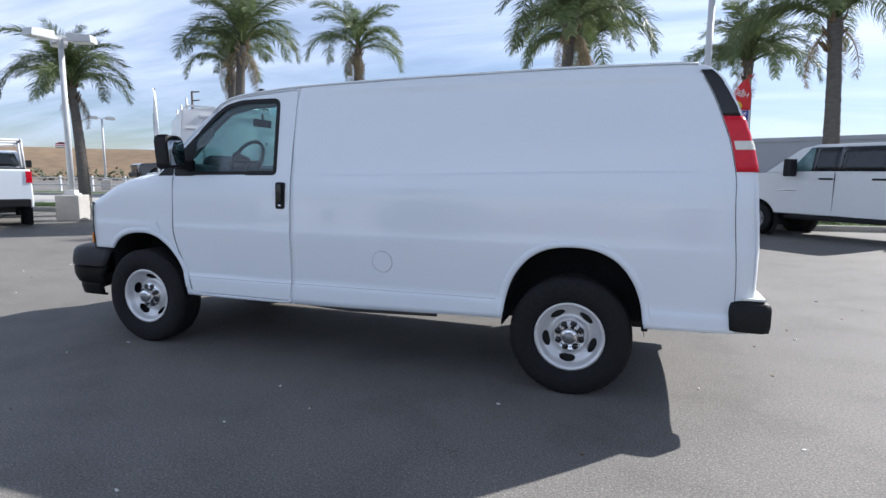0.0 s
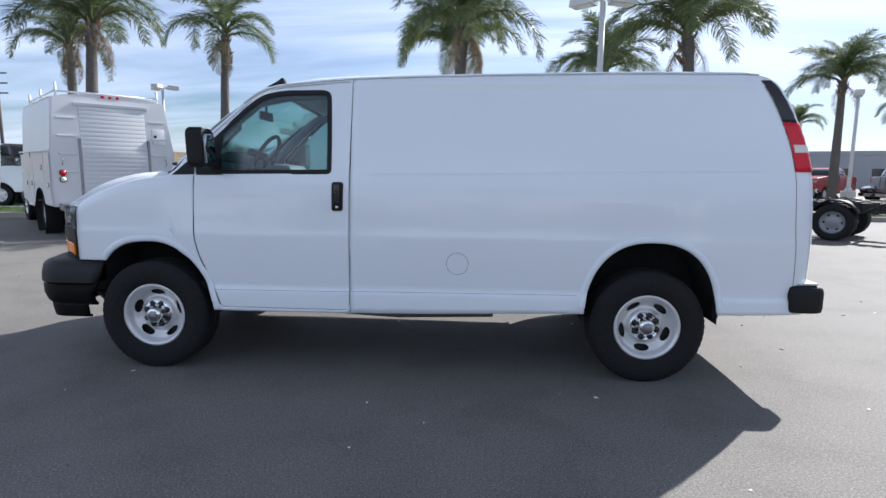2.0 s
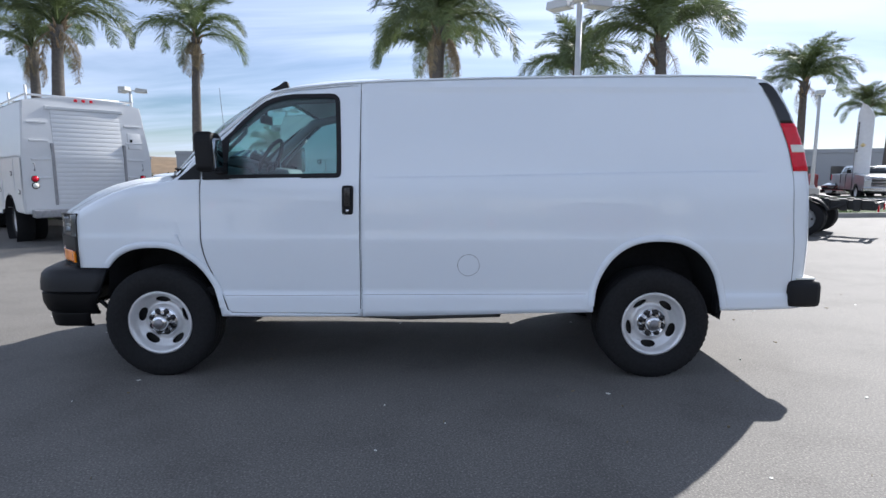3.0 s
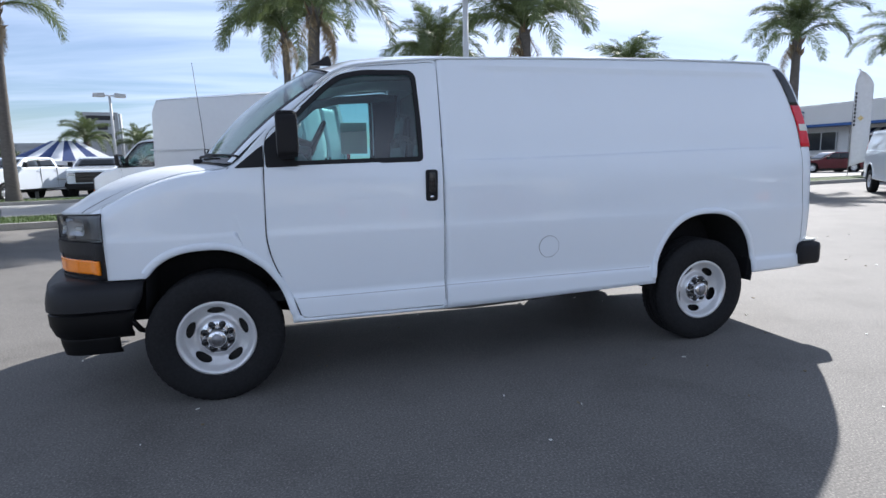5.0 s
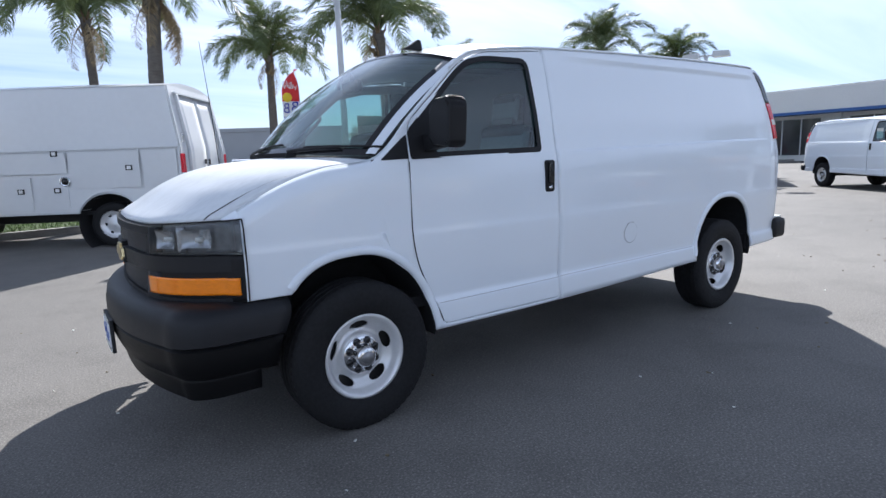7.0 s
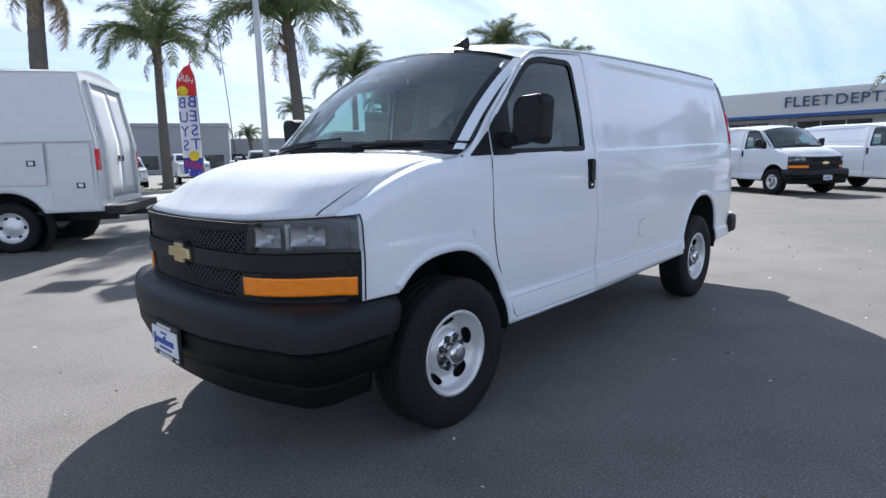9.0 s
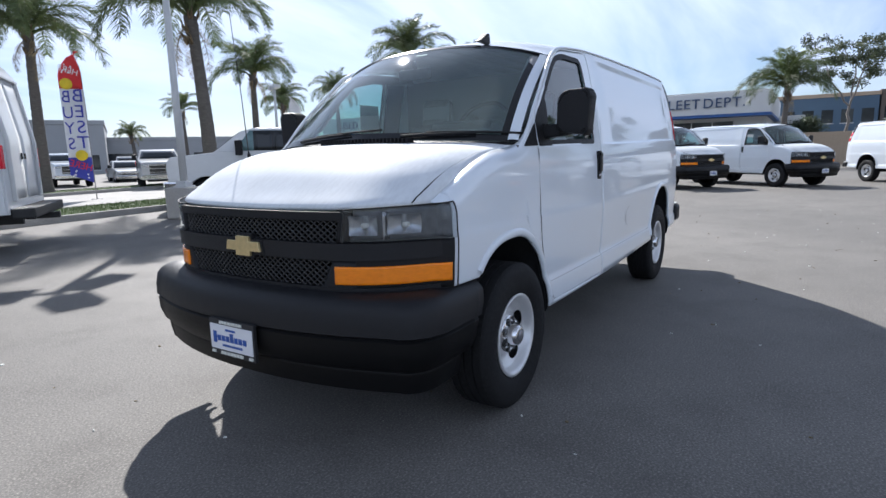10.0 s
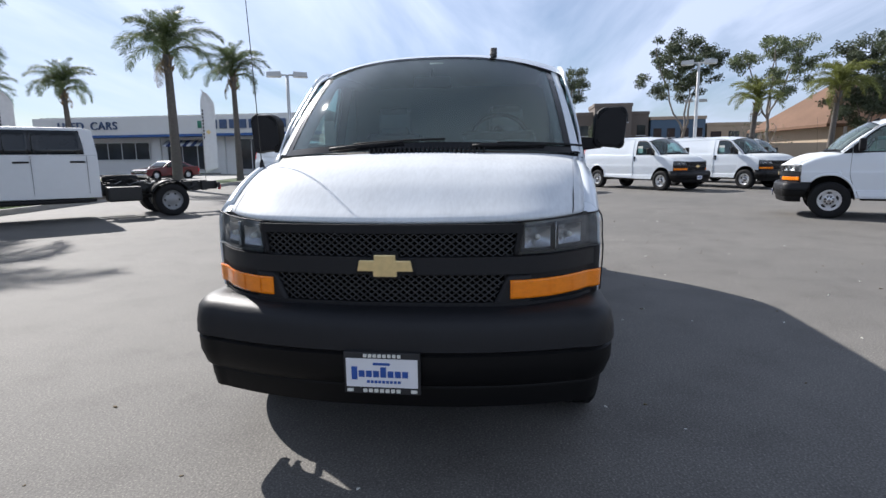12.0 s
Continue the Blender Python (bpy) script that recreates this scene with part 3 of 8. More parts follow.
def build_wheel(van, name, m, steer=False):
    """Wheel with its outer face towards -y."""
    w = new(name)
    w.parent = van
    w.matrix_basis = m
    bm = bmesh.new()
    R, r, t = 0.387, 0.222, 0.122
    prof = [(r - 0.012, -0.085), (r + 0.004, -0.100), (r + 0.03, -0.112), (0.29, -t), (0.335, -0.120), (0.358, -0.113), (0.372, -0.105), (0.381, -0.094), (R, -0.083), (R, -0.052), (R - 0.009, -0.049), (R - 0.009, -0.042), (R, -0.039), (R, -0.005), (R - 0.009, -0.002), (R - 0.009, 0.005), (R, 0.008), (R, 0.039), (R - 0.009, 0.042), (R - 0.009, 0.049), (R, 0.052), (R, 0.083), (0.372, 0.105), (0.335, 0.12), (0.26, 0.118), (r, 0.1), (r - 0.012, 0.085)]
    lathe(bm, prof, 56)
    # shoulder blocks of the tread
    for k in range(56):
        a = 2 * math.pi * (k + 0.5) / 56
        for s in (-1, 1):
            vs = box(bm, -0.011, 0.011, 0.078 * s - 0.012, 0.078 * s + 0.012, R - 0.022, R - 0.0005)
            bmesh.ops.rotate(bm, verts=vs, cent=(0, 0, 0), matrix=Matrix.Rotation(a, 3, "Y"))
    bmesh.ops.recalc_face_normals(bm, faces=bm.faces)
    sharp(part("tyre", bm, RUBBER, w), 40)
    # pressed steel disc with five oval openings
    bm = bmesh.new()
    disc = curve_of([(0.075, -0.052), (0.10, -0.050), (0.115, -0.030), (0.135, -0.022), (0.165, -0.040), (0.188, -0.058), (0.197, -0.088), (0.213, -0.104), (0.222, -0.100)])
    holes = []
    for k in range(5):
        a0 = math.pi / 2 + 2 * math.pi * k / 5
        holes.append([(a0 + 0.34 * math.cos(q), 0.158 + 0.0235 * math.sin(q)) for q in [2 * math.pi * i / 20 for i in range(20)]])
    xs = span(0.0, 2 * math.pi, 90)
    shifted = [[(p[0] % (2 * math.pi), p[1]) for p in h] for h in holes]
    fixed = []
    for h, s in zip(holes, shifted):
        if max(q[0] for q in s) - min(q[0] for q in s) > 3:
            fixed += [[(p[0] - 2 * math.pi, p[1]) for p in h], h]
        else:
            fixed.append(s)
    # work with arc length so that distances are true
    scaled = [[(p[0] * 0.158, p[1]) for p in h] for h in fixed]
    cut_sheet(bm, [x * 0.158 for x in xs], 22, lambda x, v: 0.075 + (0.222 - 0.075) * v,
              lambda x, z: (z * math.cos(x / 0.158), disc(z), z * math.sin(x / 0.158)), holes=scaled)
    bmesh.ops.remove_doubles(bm, verts=bm.verts, dist=1e-4)
    bmesh.ops.recalc_face_normals(bm, faces=bm.faces)
    shell(part("rim", bm, STEEL, w), 0.008, 0)
    bm = bmesh.new()
    lathe(bm, [(0.221, -0.098), (0.205, -0.06), (0.195, 0.02), (0.195, 0.09)], 40)
    part("barrel", bm, LINER, w)
    # black disc behind the rim, put in for the shade in its openings
    bm = bmesh.new()
    lathe(bm, [(0.0, 0.0), (0.13, 0.0), (0.20, 0.0)], 32)
    part("brake_disc", bm, FRAME_BLACK, w)
    # chrome centre cap; dark discs stand in for shade in eight lug openings
    bm = bmesh.new()
    d = 0.0 if steer else 0.012
    lathe(bm, [(0.101, -0.046), (0.101, -0.058), (0.094, -0.064), (0.060, -0.066 + d), (0.056, -0.10 + d), (0.050, -0.118 + d), (0.042, -0.123 + d), (0.0, -0.125 + d)], 40)
    sharp(part("centre_cap", bm, CHROME, w), 40)
    bm = bmesh.new()
    lathe(bm, [(0.032, -0.1255 + d), (0.032, -0.127 + d), (0.0, -0.1275 + d)], 24)
    part("cap_badge", bm, DULL_METAL, w)
    for k in range(8):
        a = 2 * math.pi * (k + 0.5) / 8
        bm = bmesh.new()
        lathe(bm, [(0.0205, -0.064), (0.0205, -0.0695), (0.0, -0.070)], 12)
        bmesh.ops.translate(bm, verts=bm.verts, vec=(0.079 * math.cos(a), 0, 0.079 * math.sin(a)))
        part("lug_opening", bm, GLOSS_BLACK, w)
        bm = bmesh.new()
        b = a + math.pi / 8
        lathe(bm, [(0.007, -0.060), (0.007, -0.072 + d * 0.3), (0.004, -0.076 + d * 0.3), (0.0, -0.077 + d * 0.3)], 8)
        bmesh.ops.translate(bm, verts=bm.verts, vec=(0.077 * math.cos(b), 0, 0.077 * math.sin(b)))
        part("cap_web", bm, CHROME, w)
    bm = bmesh.new()
    tube(bm, [(0.10, -0.066, -0.165), (0.105, -0.092, -0.172)], 0.006, 6)
    part("valve_stem", bm, RUBBER, w)
    return w


def build_side(van, sg, plain):
    """One side of the body: wing with door opening, door, cargo side, glass and trim."""
    wall = on_side(sg)
    door_in, door_out = inset(DOOR, 0.0028), inset(DOOR, -0.0028)
    xs = sorted(set([-0.552, -0.53] + span(-0.5, 1.41, 64)))
    bm = bmesh.new()
    cut_sheet(bm, xs, 52, lambda x, v: low_edge(x) + (top_edge(x) - low_edge(x)) * v, wall, holes=[arch_hole(ARCH_F), door_out])
    bmesh.ops.recalc_face_normals(bm, faces=bm.faces)
    shell(part("front_wing_and_pillar", bm, WHITE, van), 0.012, -1 if sg < 0 else 1)
    bm = bmesh.new()
    cut_sheet(bm, span(0.29, 1.43, 92), 104, lambda x, v: 0.44 + (min(2.03, top_edge(x)) - 0.44) * v, wall, holes=[WINDOW], keep=[door_in])
    door = shell(part("front_door", bm, WHITE, van), 0.012, -1 if sg < 0 else 1)
    xs = sorted(set(span(1.4135, 1.48, 2) + span(1.49, 1.52, 3) + span(1.55, 4.1, 86) + span(4.1, 4.48, 26)))
    bm = bmesh.new()
    cut_sheet(bm, xs, 60, cargo_row, wall, holes=[arch_hole(ARCH_R)])
    shell(part("cargo_side", bm, WHITE, van), 0.012, -1 if sg < 0 else 1)
    # black backing sheet, put in for the shade inside the door seams
    bm = bmesh.new()
    cut_sheet(bm, span(0.2, 1.5, 40), 20, lambda x, v: 0.46 + (min(1.99, top_edge(x) - 0.03) - 0.46) * v, on_side(sg, -0.028), holes=[inset(WINDOW, -0.01), arch_hole(ARCH_F)])
    shell(part("door_seal", bm, LINER, van), 0.004)
    # glass with its black surround
    bm = bmesh.new()
    cut_sheet(bm, span(0.33, 1.29, 40), 28, lambda x, v: 1.36 + 0.60 * v, on_side(sg, -0.008), keep=[inset(WINDOW, -0.004)])
    g = part("door_glass", bm, CLEAR_GLASS, door)
    g.visible_shadow = False
    bm = bmesh.new()
    side_line(bm, inset(WINDOW, 0.010), sg, 0.016, 0.002, closed=True)
    part("window_seal", bm, PLASTIC, door)
    bm = bmesh.new()
    cut_sheet(bm, span(0.33, 0.56, 22), 24, lambda x, v: 1.37 + 0.36 * v, on_side(sg, 0.001), keep=[[(0.345, 1.382), (0.505, 1.385), (0.525, 1.685), (0.345, 1.519)]])
    part("mirror_corner", bm, PLASTIC, door)
    bm = bmesh.new()
    cut_sheet(bm, span(0.11, 0.36, 22), 22, lambda x, v: 1.355 + 0.18 * v, on_side(sg, 0.0022), keep=[[(0.160, 1.372), (0.326, 1.376), (0.328, 1.502), (0.30, 1.485)]])
    part("pillar_corner_trim", bm, PLASTIC, van)
    bm = bmesh.new()
    side_line(bm, [p for p in DOOR if p[0] < 0.49 and 0.47 < p[1] < 1.37], sg, 0.0032, 0.0012)
    part("door_front_seam", bm, LINER, door)
    # handle in its cup
    bm = bmesh.new()
    prism(bm, rounded([(1.286, 1.143), (1.362, 1.143), (1.366, 1.338), (1.290, 1.338)], 0.02), "y", sg * (half_width(1.32, 1.24) - 0.012), sg * (half_width(1.32, 1.24) + 0.009), 0.003)
    h = part("door_handle", bm, PLASTIC, door, "black door handle in an oblong cup")
    bm = bmesh.new()
    prism(bm, rounded([(1.304, 1.195), (1.346, 1.195), (1.348, 1.325), (1.306, 1.325)], 0.012), "y", sg * (half_width(1.32, 1.24) + 0.0092), sg * (half_width(1.32, 1.24) + 0.024), 0.004)
    part("pull", bm, GLOSS_BLACK, h)
    bm = bmesh.new()
    lathe(bm, [(0.0, -0.011), (0.011, -0.011), (0.011, 0.0)], 14, Matrix.Translation((1.324, sg * (half_width(1.32, 1.17) + 0.001), 1.169)) @ (Matrix.Identity(4) if sg < 0 else Matrix.Rotation(math.pi, 4, "Z")))
    part("lock_cylinder", bm, CHROME, h)
    # rolled lips of the wheel arches
    for spec in (ARCH_F, ARCH_R):
        pts = [p for p in arch(*spec, grow=0.017, n=48) if p[1] > (0.48 if spec is ARCH_F else 0.50) and not (spec is ARCH_F and p[0] < -0.31 and p[1] < 0.77)]
        bm = bmesh.new()
        rings = []
        for i, p in enumerate(pts):
            a, b = Vector(pts[max(0, i - 1)]), Vector(pts[min(len(pts) - 1, i + 1)])
            t = (b - a).normalized()
            nx, nz = t.y, -t.x
            ring = []
            for k in range(9):
                q = math.pi * k / 8
                rad, lift = 0.023 * math.cos(q), 0.017 * math.sin(q) ** 0.8
                ring.append(bm.verts.new(on_side(sg, lift - 0.003)(p[0] + nx * rad, p[1] + nz * rad)))
            rings.append(ring)
        for a, b in zip(rings, rings[1:]):
            for k in range(8):
                bm.faces.new((a[k], a[k + 1], b[k + 1], b[k]))
        bmesh.ops.recalc_face_normals(bm, faces=bm.faces)
        part("wheel_arch_lip", bm, WHITE, van)
    # dark wheel houses
    for spec, (x0, x1) in ((ARCH_F, (-0.40, 0.47)), (ARCH_R, (2.98, 3.89))):
        bm = bmesh.new()
        pts = arch(*spec, grow=0.006, n=28)
        if spec is ARCH_F:
            pts = [p for p in pts if p[0] > -0.36] + [(-0.37, 0.55)]

        def f(u, v, pts=pts):
            k = u * (len(pts) - 1)
            i = min(int(k), len(pts) - 2)
            p = Vector(pts[i]).lerp(Vector(pts[i + 1]), k - i)
            return (p.x, sg * (half_width(p.x, min(0.9, p.y)) - 0.012 - 0.42 * v), p.y)
        grid(bm, 40, 4, f)
        vs = [bm.verts.new((p[0], sg * 0.52, p[1])) for p in pts]
        bm.faces.new(vs)
        part("wheel_house", bm, LINER, van)
    # tail lamp that wraps the rear corner, with a black panel above
    def corner(name, mat, z0, z1, parent, lab, out, x_in):
        b2 = bmesh.new()

        def f(u, v):
            z = z0 + (z1 - z0) * v
            xe = [x for x in span(4.05, 4.48, 60) if top_edge(x) >= z][-1] + 0.003
            xi = x_in(z)
            ang = u * 1.25
            if u < 0.55:
                x = xi + (xe - 0.035 - xi) * u / 0.55
                return (x, sg * (half_width(min(x, 4.47), z) + out), z)
            s = (u - 0.55) / 0.45
            y = half_width(xe - 0.035, z) + out
            return (xe - 0.035 + 0.045 * math.sin(s * math.pi / 2) + out, sg * (y - 0.06 * (1 - math.cos(s * math.pi / 2)) - 0.07 * max(0, s - 0.6)), z)
        grid(b2, 16, 10, f)
        bmesh.ops.recalc_face_normals(b2, faces=b2.faces)
        return shell(part(name, b2, mat, parent, lab), 0.01)
    edge = curve_of([(1.4, 4.335), (1.60, 4.295), (1.75, 4.245), (1.9, 4.185), (2.05, 4.105)])
    lamp = corner("tail_lamp", RED_LENS, 1.44, 1.758, van, "red tail lamp with a clear band", 0.008, edge)
    corner("reversing_lens", PAPER, 1.565, 1.615, lamp, "clear reversing lens", 0.0105, lambda z: edge(z) + 0.012)
    corner("corner_panel", GLOSS_BLACK, 1.76, 2.035, van, "gloss black corner panel", 0.004, edge)
    if sg < 0:
        ring = [(2.141 + 0.073 * math.cos(q), 0.80 + 0.073 * math.sin(q)) for q in [2 * math.pi * i / 48 for i in range(48)]]
        bm = bmesh.new()
        cut_sheet(bm, span(2.06, 2.22, 24), 24, lambda x, v: 0.72 + 0.16 * v, on_side(sg, 0.0025), keep=[ring])
        part("fuel_flap", bm, WHITE, van, "round white fuel flap")
        bm = bmesh.new()
        side_line(bm, ring, sg, 0.0022, 0.0014, closed=True)
        part("fuel_flap_seam", bm, PLASTIC, van)
    # vertical seam ahead of the tail
    bm = bmesh.new()
    side_line(bm, [(edge(z) - 0.006 + 0.06 * step(1.35, 0.7, z) * 0.6, z) for z in span(2.03, 0.52, 30)], sg, 0.002, 0.001)
    part("rear_corner_seam", bm, PLASTIC, van)
    # thin grey strips draw the shading line of the sill and door creases
    bm = bmesh.new()
    side_line(bm, [(x, 0.586 + 0.02 * (x / 4)) for x in span(1.42, 2.95, 10)], sg, 0.0012, 0.0008)
    part("sill_line", bm, DULL_METAL, van)
    bm = bmesh.new()
    side_line(bm, [(x, 0.578 + 0.012 * (x / 1.4)) for x in span(0.47, 1.395, 8)], sg, 0.0014, 0.0009)
    part("door_crease", bm, DULL_METAL, door)
    # wing mirror
    mir = new("wing_mirror")
    mir.parent = van
    bm = bmesh.new()
    prism(bm, rounded([(1.0, 1.445), (1.182, 1.425), (1.200, 1.64), (1.175, 1.675), (1.05, 1.672), (1.008, 1.63)], 0.035), "x", 0.405, 0.520, 0.022)
    for v in bm.verts:
        v.co.y *= sg
    bmesh.ops.recalc_face_normals(bm, faces=bm.faces)
    even(sharp(part("mirror_housing", bm, PLASTIC, mir, "black plastic mirror housing"), 50))
    bm = bmesh.new()
    prism(bm, rounded([(1.018, 1.465), (1.166, 1.45), (1.180, 1.635), (1.033, 1.64)], 0.025), "x", 0.5185, 0.523)
    for v in bm.verts:
        v.co.y *= sg
    bmesh.ops.recalc_face_normals(bm, faces=bm.faces)
    part("mirror_glass", bm, MIRROR_GLASS, mir)
    bm = bmesh.new()
    prism(bm, rounded([(0.89, 1.41), (1.06, 1.43), (1.07, 1.485), (0.95, 1.495), (0.885, 1.50)], 0.02), "x", 0.428, 0.505, 0.012)
    for v in bm.verts:
        v.co.y *= sg
    bmesh.ops.recalc_face_normals(bm, faces=bm.faces)
    part("mirror_arm", bm, PLASTIC, mir)
    # mud flap end behind the rear wheel
    boxes("mud_flap", PLASTIC, van, [(3.862, 3.90, sg * 0.90 - 0.035, sg * 0.90 + 0.035, 0.46, 0.60)], 0.006)


def build_van():
    van = thing("cargo_van", "white cargo van with black bumpers parked on the asphalt", "van")
    for sg in (-1, 1):
        build_side(van, sg, False)
    # roof with raised ribs and drip rails
    header = curve_of([(0.0, 0.63), (0.4, 0.65), (0.7, 0.70), (0.9, 0.755), (1.0, 0.80)])

    def roof(u, v):
        s = 2 * v - 1
        x = header(abs(s)) + (4.175 - header(abs(s))) * u
        w = half_width(x, top_edge(x))
        ribs = 0.006 * max(0, math.sin(s * 9 * math.pi)) * step(0.08, 0.12, u) * (1 - step(0.94, 0.97, u)) * (abs(s) < 0.78)
        edge = top_edge(max(x, 0.80)) if abs(s) < 0.999 else top_edge(x)
        z = edge + (0.062 + 0.050 * step(0.55, 0.0, u)) * (1 - abs(s) ** 2.6) + ribs - 0.035 * step(0.06, 0.0, u)
        return (x, s * w, z)
    bm = bmesh.new()
    grid(bm, 60, 72, roof)
    bmesh.ops.recalc_face_normals(bm, faces=bm.faces)
    part("roof_skin", bm, WHITE, van)
    for sg in (-1, 1):
        bm = bmesh.new()
        tube(bm, [(x, sg * (half_width(x, top_edge(x)) + 0.004), top_edge(x) + 0.004) for x in span(0.66, 4.1, 44)], 0.0075, 6)
        part("drip_rail", bm, WHITE, van)
    # bonnet
    cowl = curve_of([(0.0, -0.13), (0.4, -0.105), (0.7, -0.03), (0.9, 0.06), (1.0, 0.115)])

    def bonnet(u, v):
        s = 2 * v - 1
        ys = s * 0.872
        x0 = front_x(s * 0.86) + 0.010
        x1 = cowl(abs(s))
        x = x0 + (x1 - x0) * u
        xe = -0.606 + 0.721 * u
        edge_z = top_edge(xe) - 0.020 * (1 - s * s) * (1 - step(0.0, 0.3, u)) - 0.012 * u * (1 - s ** 4)
        crown = 0.045 * (1 - abs(s) ** 2.2) * (0.15 + 0.85 * step(0, 0.5, u))
        shoulder = 0.007 * step(0.40, 0.80, abs(s)) * (1 - step(0.86, 1.0, abs(s))) * step(0, 0.3, u)
        fall = 0.008 * step(0.04, 0.0, u)
        y = s * half_width(xe, top_edge(xe))
        return (x, y, edge_z + crown + shoulder - fall)
    bm = bmesh.new()
    grid(bm, 40, 60, bonnet)
    bmesh.ops.recalc_face_normals(bm, faces=bm.faces)
    shell(part("bonnet", bm, DUSTY_DIMMED_WHITE, van), 0.02)
    for sg in (-1, 1):
        bm = bmesh.new()

        def gap(u, v):
            s = 0.935 + 0.04 * step(0.1, 0.9, u)
            p = Vector(bonnet(0.004 + 0.99 * u, (1 + sg * (s + (v - 0.5) * 0.0070 * (1 - 0.84 * step(0.12, 0.30, u)))) / 2))
            return p + Vector((0, 0, 0.002))
        grid(bm, 30, 1, gap)
        part("bonnet_seam", bm, PLASTIC, van)
        # tip of the wing above the lamp
        bm = bmesh.new()

        def wing_tip(u, v):
            x = -0.614 + 0.064 * u
            z0 = 1.132 + 0.003 * u
            return on_side(sg)(x, z0 + max(0.002, top_edge(x) - z0) * v)
        grid(bm, 8, 10, wing_tip)
        bmesh.ops.recalc_face_normals(bm, faces=bm.faces)
        part("wing_tip", bm, WHITE, van)
        bm = bmesh.new()

        def nose_side(u, v):
            z = 0.77 + (1.118 - 0.77) * v
            a = Vector((front_x(0.80) + 0.06, sg * 0.80, z))
            b = Vector(on_side(sg, -0.02)(-0.53, z))
            p = a.lerp(b, u)
            return p
        grid(bm, 6, 10, nose_side)
        bmesh.ops.recalc_face_normals(bm, faces=bm.faces)
        part("nose_corner", bm, LINER, van)
    # windscreen, black border, cowl grille
    def screen(u, v, o=0.0):
        s = 2 * v - 1
        x0, z0 = cowl(abs(s)) + 0.035, 1.395 + 0.03 * (1 - s * s)
        x1, z1 = header(abs(s)) + 0.004, roof(0.0, v)[2] + 0.002
        x, z = x0 + (x1 - x0) * u, z0 + (z1 - z0) * u
        w = 0.895 + (0.80 - 0.895) * u
        bulge = (0.03 + 0.04 * (1 - s * s)) * math.sin(u * math.pi)
        return (x - bulge * 0.75 - o * 0.7, s * w, z + bulge * 0.6 + o * 0.7)
    bm = bmesh.new()
    grid(bm, 20, 30, screen)
    ws = part("windscreen", bm, WINDSHIELD, van, "tinted windscreen with black border")
    ws.visible_shadow = False
    bm = bmesh.new()

    def band(fu, n=30, k=2):
        grid(bm, n, k, fu)
    band(lambda u, v: screen(0.055 * v, u, 0.003))
    band(lambda u, v: screen(1 - 0.035 * v, u, 0.003))
    band(lambda u, v: screen(u, 0.026 + 0.022 * v, 0.003))
    band(lambda u, v: screen(u, 1 - 0.026 - 0.022 * v, 0.003))
    part("screen_border", bm, GLOSS_BLACK, van)
    for sg in (-1, 1):
        bm = bmesh.new()
        grid(bm, 24, 4, lambda u, v: screen(0.01 + 0.985 * u, 0.5 + sg * (0.5 - 0.027 * v), 0.006 + 0.004 * math.sin(v * math.pi)))
        bmesh.ops.recalc_face_normals(bm, faces=bm.faces)
        part("windscreen_pillar", bm, WHITE, van)
    bm = bmesh.new()

    def cowl_top(u, v):
        s = 2 * u - 1
        x1, z1 = cowl(abs(s)) + 0.045, 1.392 + 0.03 * (1 - s * s)
        b = Vector(bonnet(1.0, u))
        return Vector((b.x + 0.004, s * 0.91, b.z - 0.012)).lerp(Vector((x1, s * 0.90, z1)), v)
    grid(bm, 30, 3, cowl_top)
    part("cowl_panel", bm, PLASTIC, van)
    for k in range(26):
        y = -0.36 + 0.62 * k / 25
        bm = bmesh.new()
        box(bm, cowl(abs(y)) - 0.012, cowl(abs(y)) + 0.05, y - 0.004, y + 0.004, 1.40, 1.416 + 0.02 * (1 - y * y))
        part("cowl_slat", bm, PLASTIC, van, smooth=False)
    for y0, y1 in ((-0.30, -0.84), (0.52, -0.06)):
        wip = new("wiper")
        wip.parent = van
        v0 = (y0 / 0.9 + 1) / 2
        v1 = (y1 / 0.9 + 1) / 2
        bm = bmesh.new()
        tube(bm, [Vector(screen(0.012 + 0.045 * t, v0 + (v1 - v0) * t, 0.018)) for t in span(0, 0.75, 8)], [0.011 - 0.005 * t for t in span(0, 1, 8)], 6)
        part("wiper_arm", bm, PLASTIC, wip)
        bm = bmesh.new()
        tube(bm, [Vector(screen(0.050 + 0.022 * t, v0 + (v1 - v0) * (0.25 + 0.9 * t), 0.010)) for t in span(0, 1, 10)], 0.007, 6)
        part("wiper_blade", bm, PLASTIC, wip)
    # roof aerial fin
    bm = bmesh.new()
    prism(bm, [(0.655, 0.0), (0.80, 0.0), (0.797, 0.034), (0.79, 0.062), (0.77, 0.065), (0.722, 0.032)], "y", -0.40, -0.356, 0.008)
    for v in bm.verts:
        v.co.z += top_edge(0.80) + 0.088
    part("roof_aerial", bm, PLASTIC, van, "black fin aerial")
    # whip aerial on the right front wing
    bm = bmesh.new()
    tube(bm, [(-0.165, 0.865, 1.325), (-0.168, 0.866, 1.36), (-0.170, 0.866, 1.385)], [0.016, 0.012, 0.006], 10)
    part("aerial_base", bm, PLASTIC, van)
    bm = bmesh.new()
    tube(bm, [(-0.170, 0.866, 1.37), (-0.19, 0.869, 1.75), (-0.225, 0.874, 2.24)], [0.0032, 0.0028, 0.0022], 6)
    part("whip_aerial", bm, FRAME_BLACK, van, "thin black whip aerial")
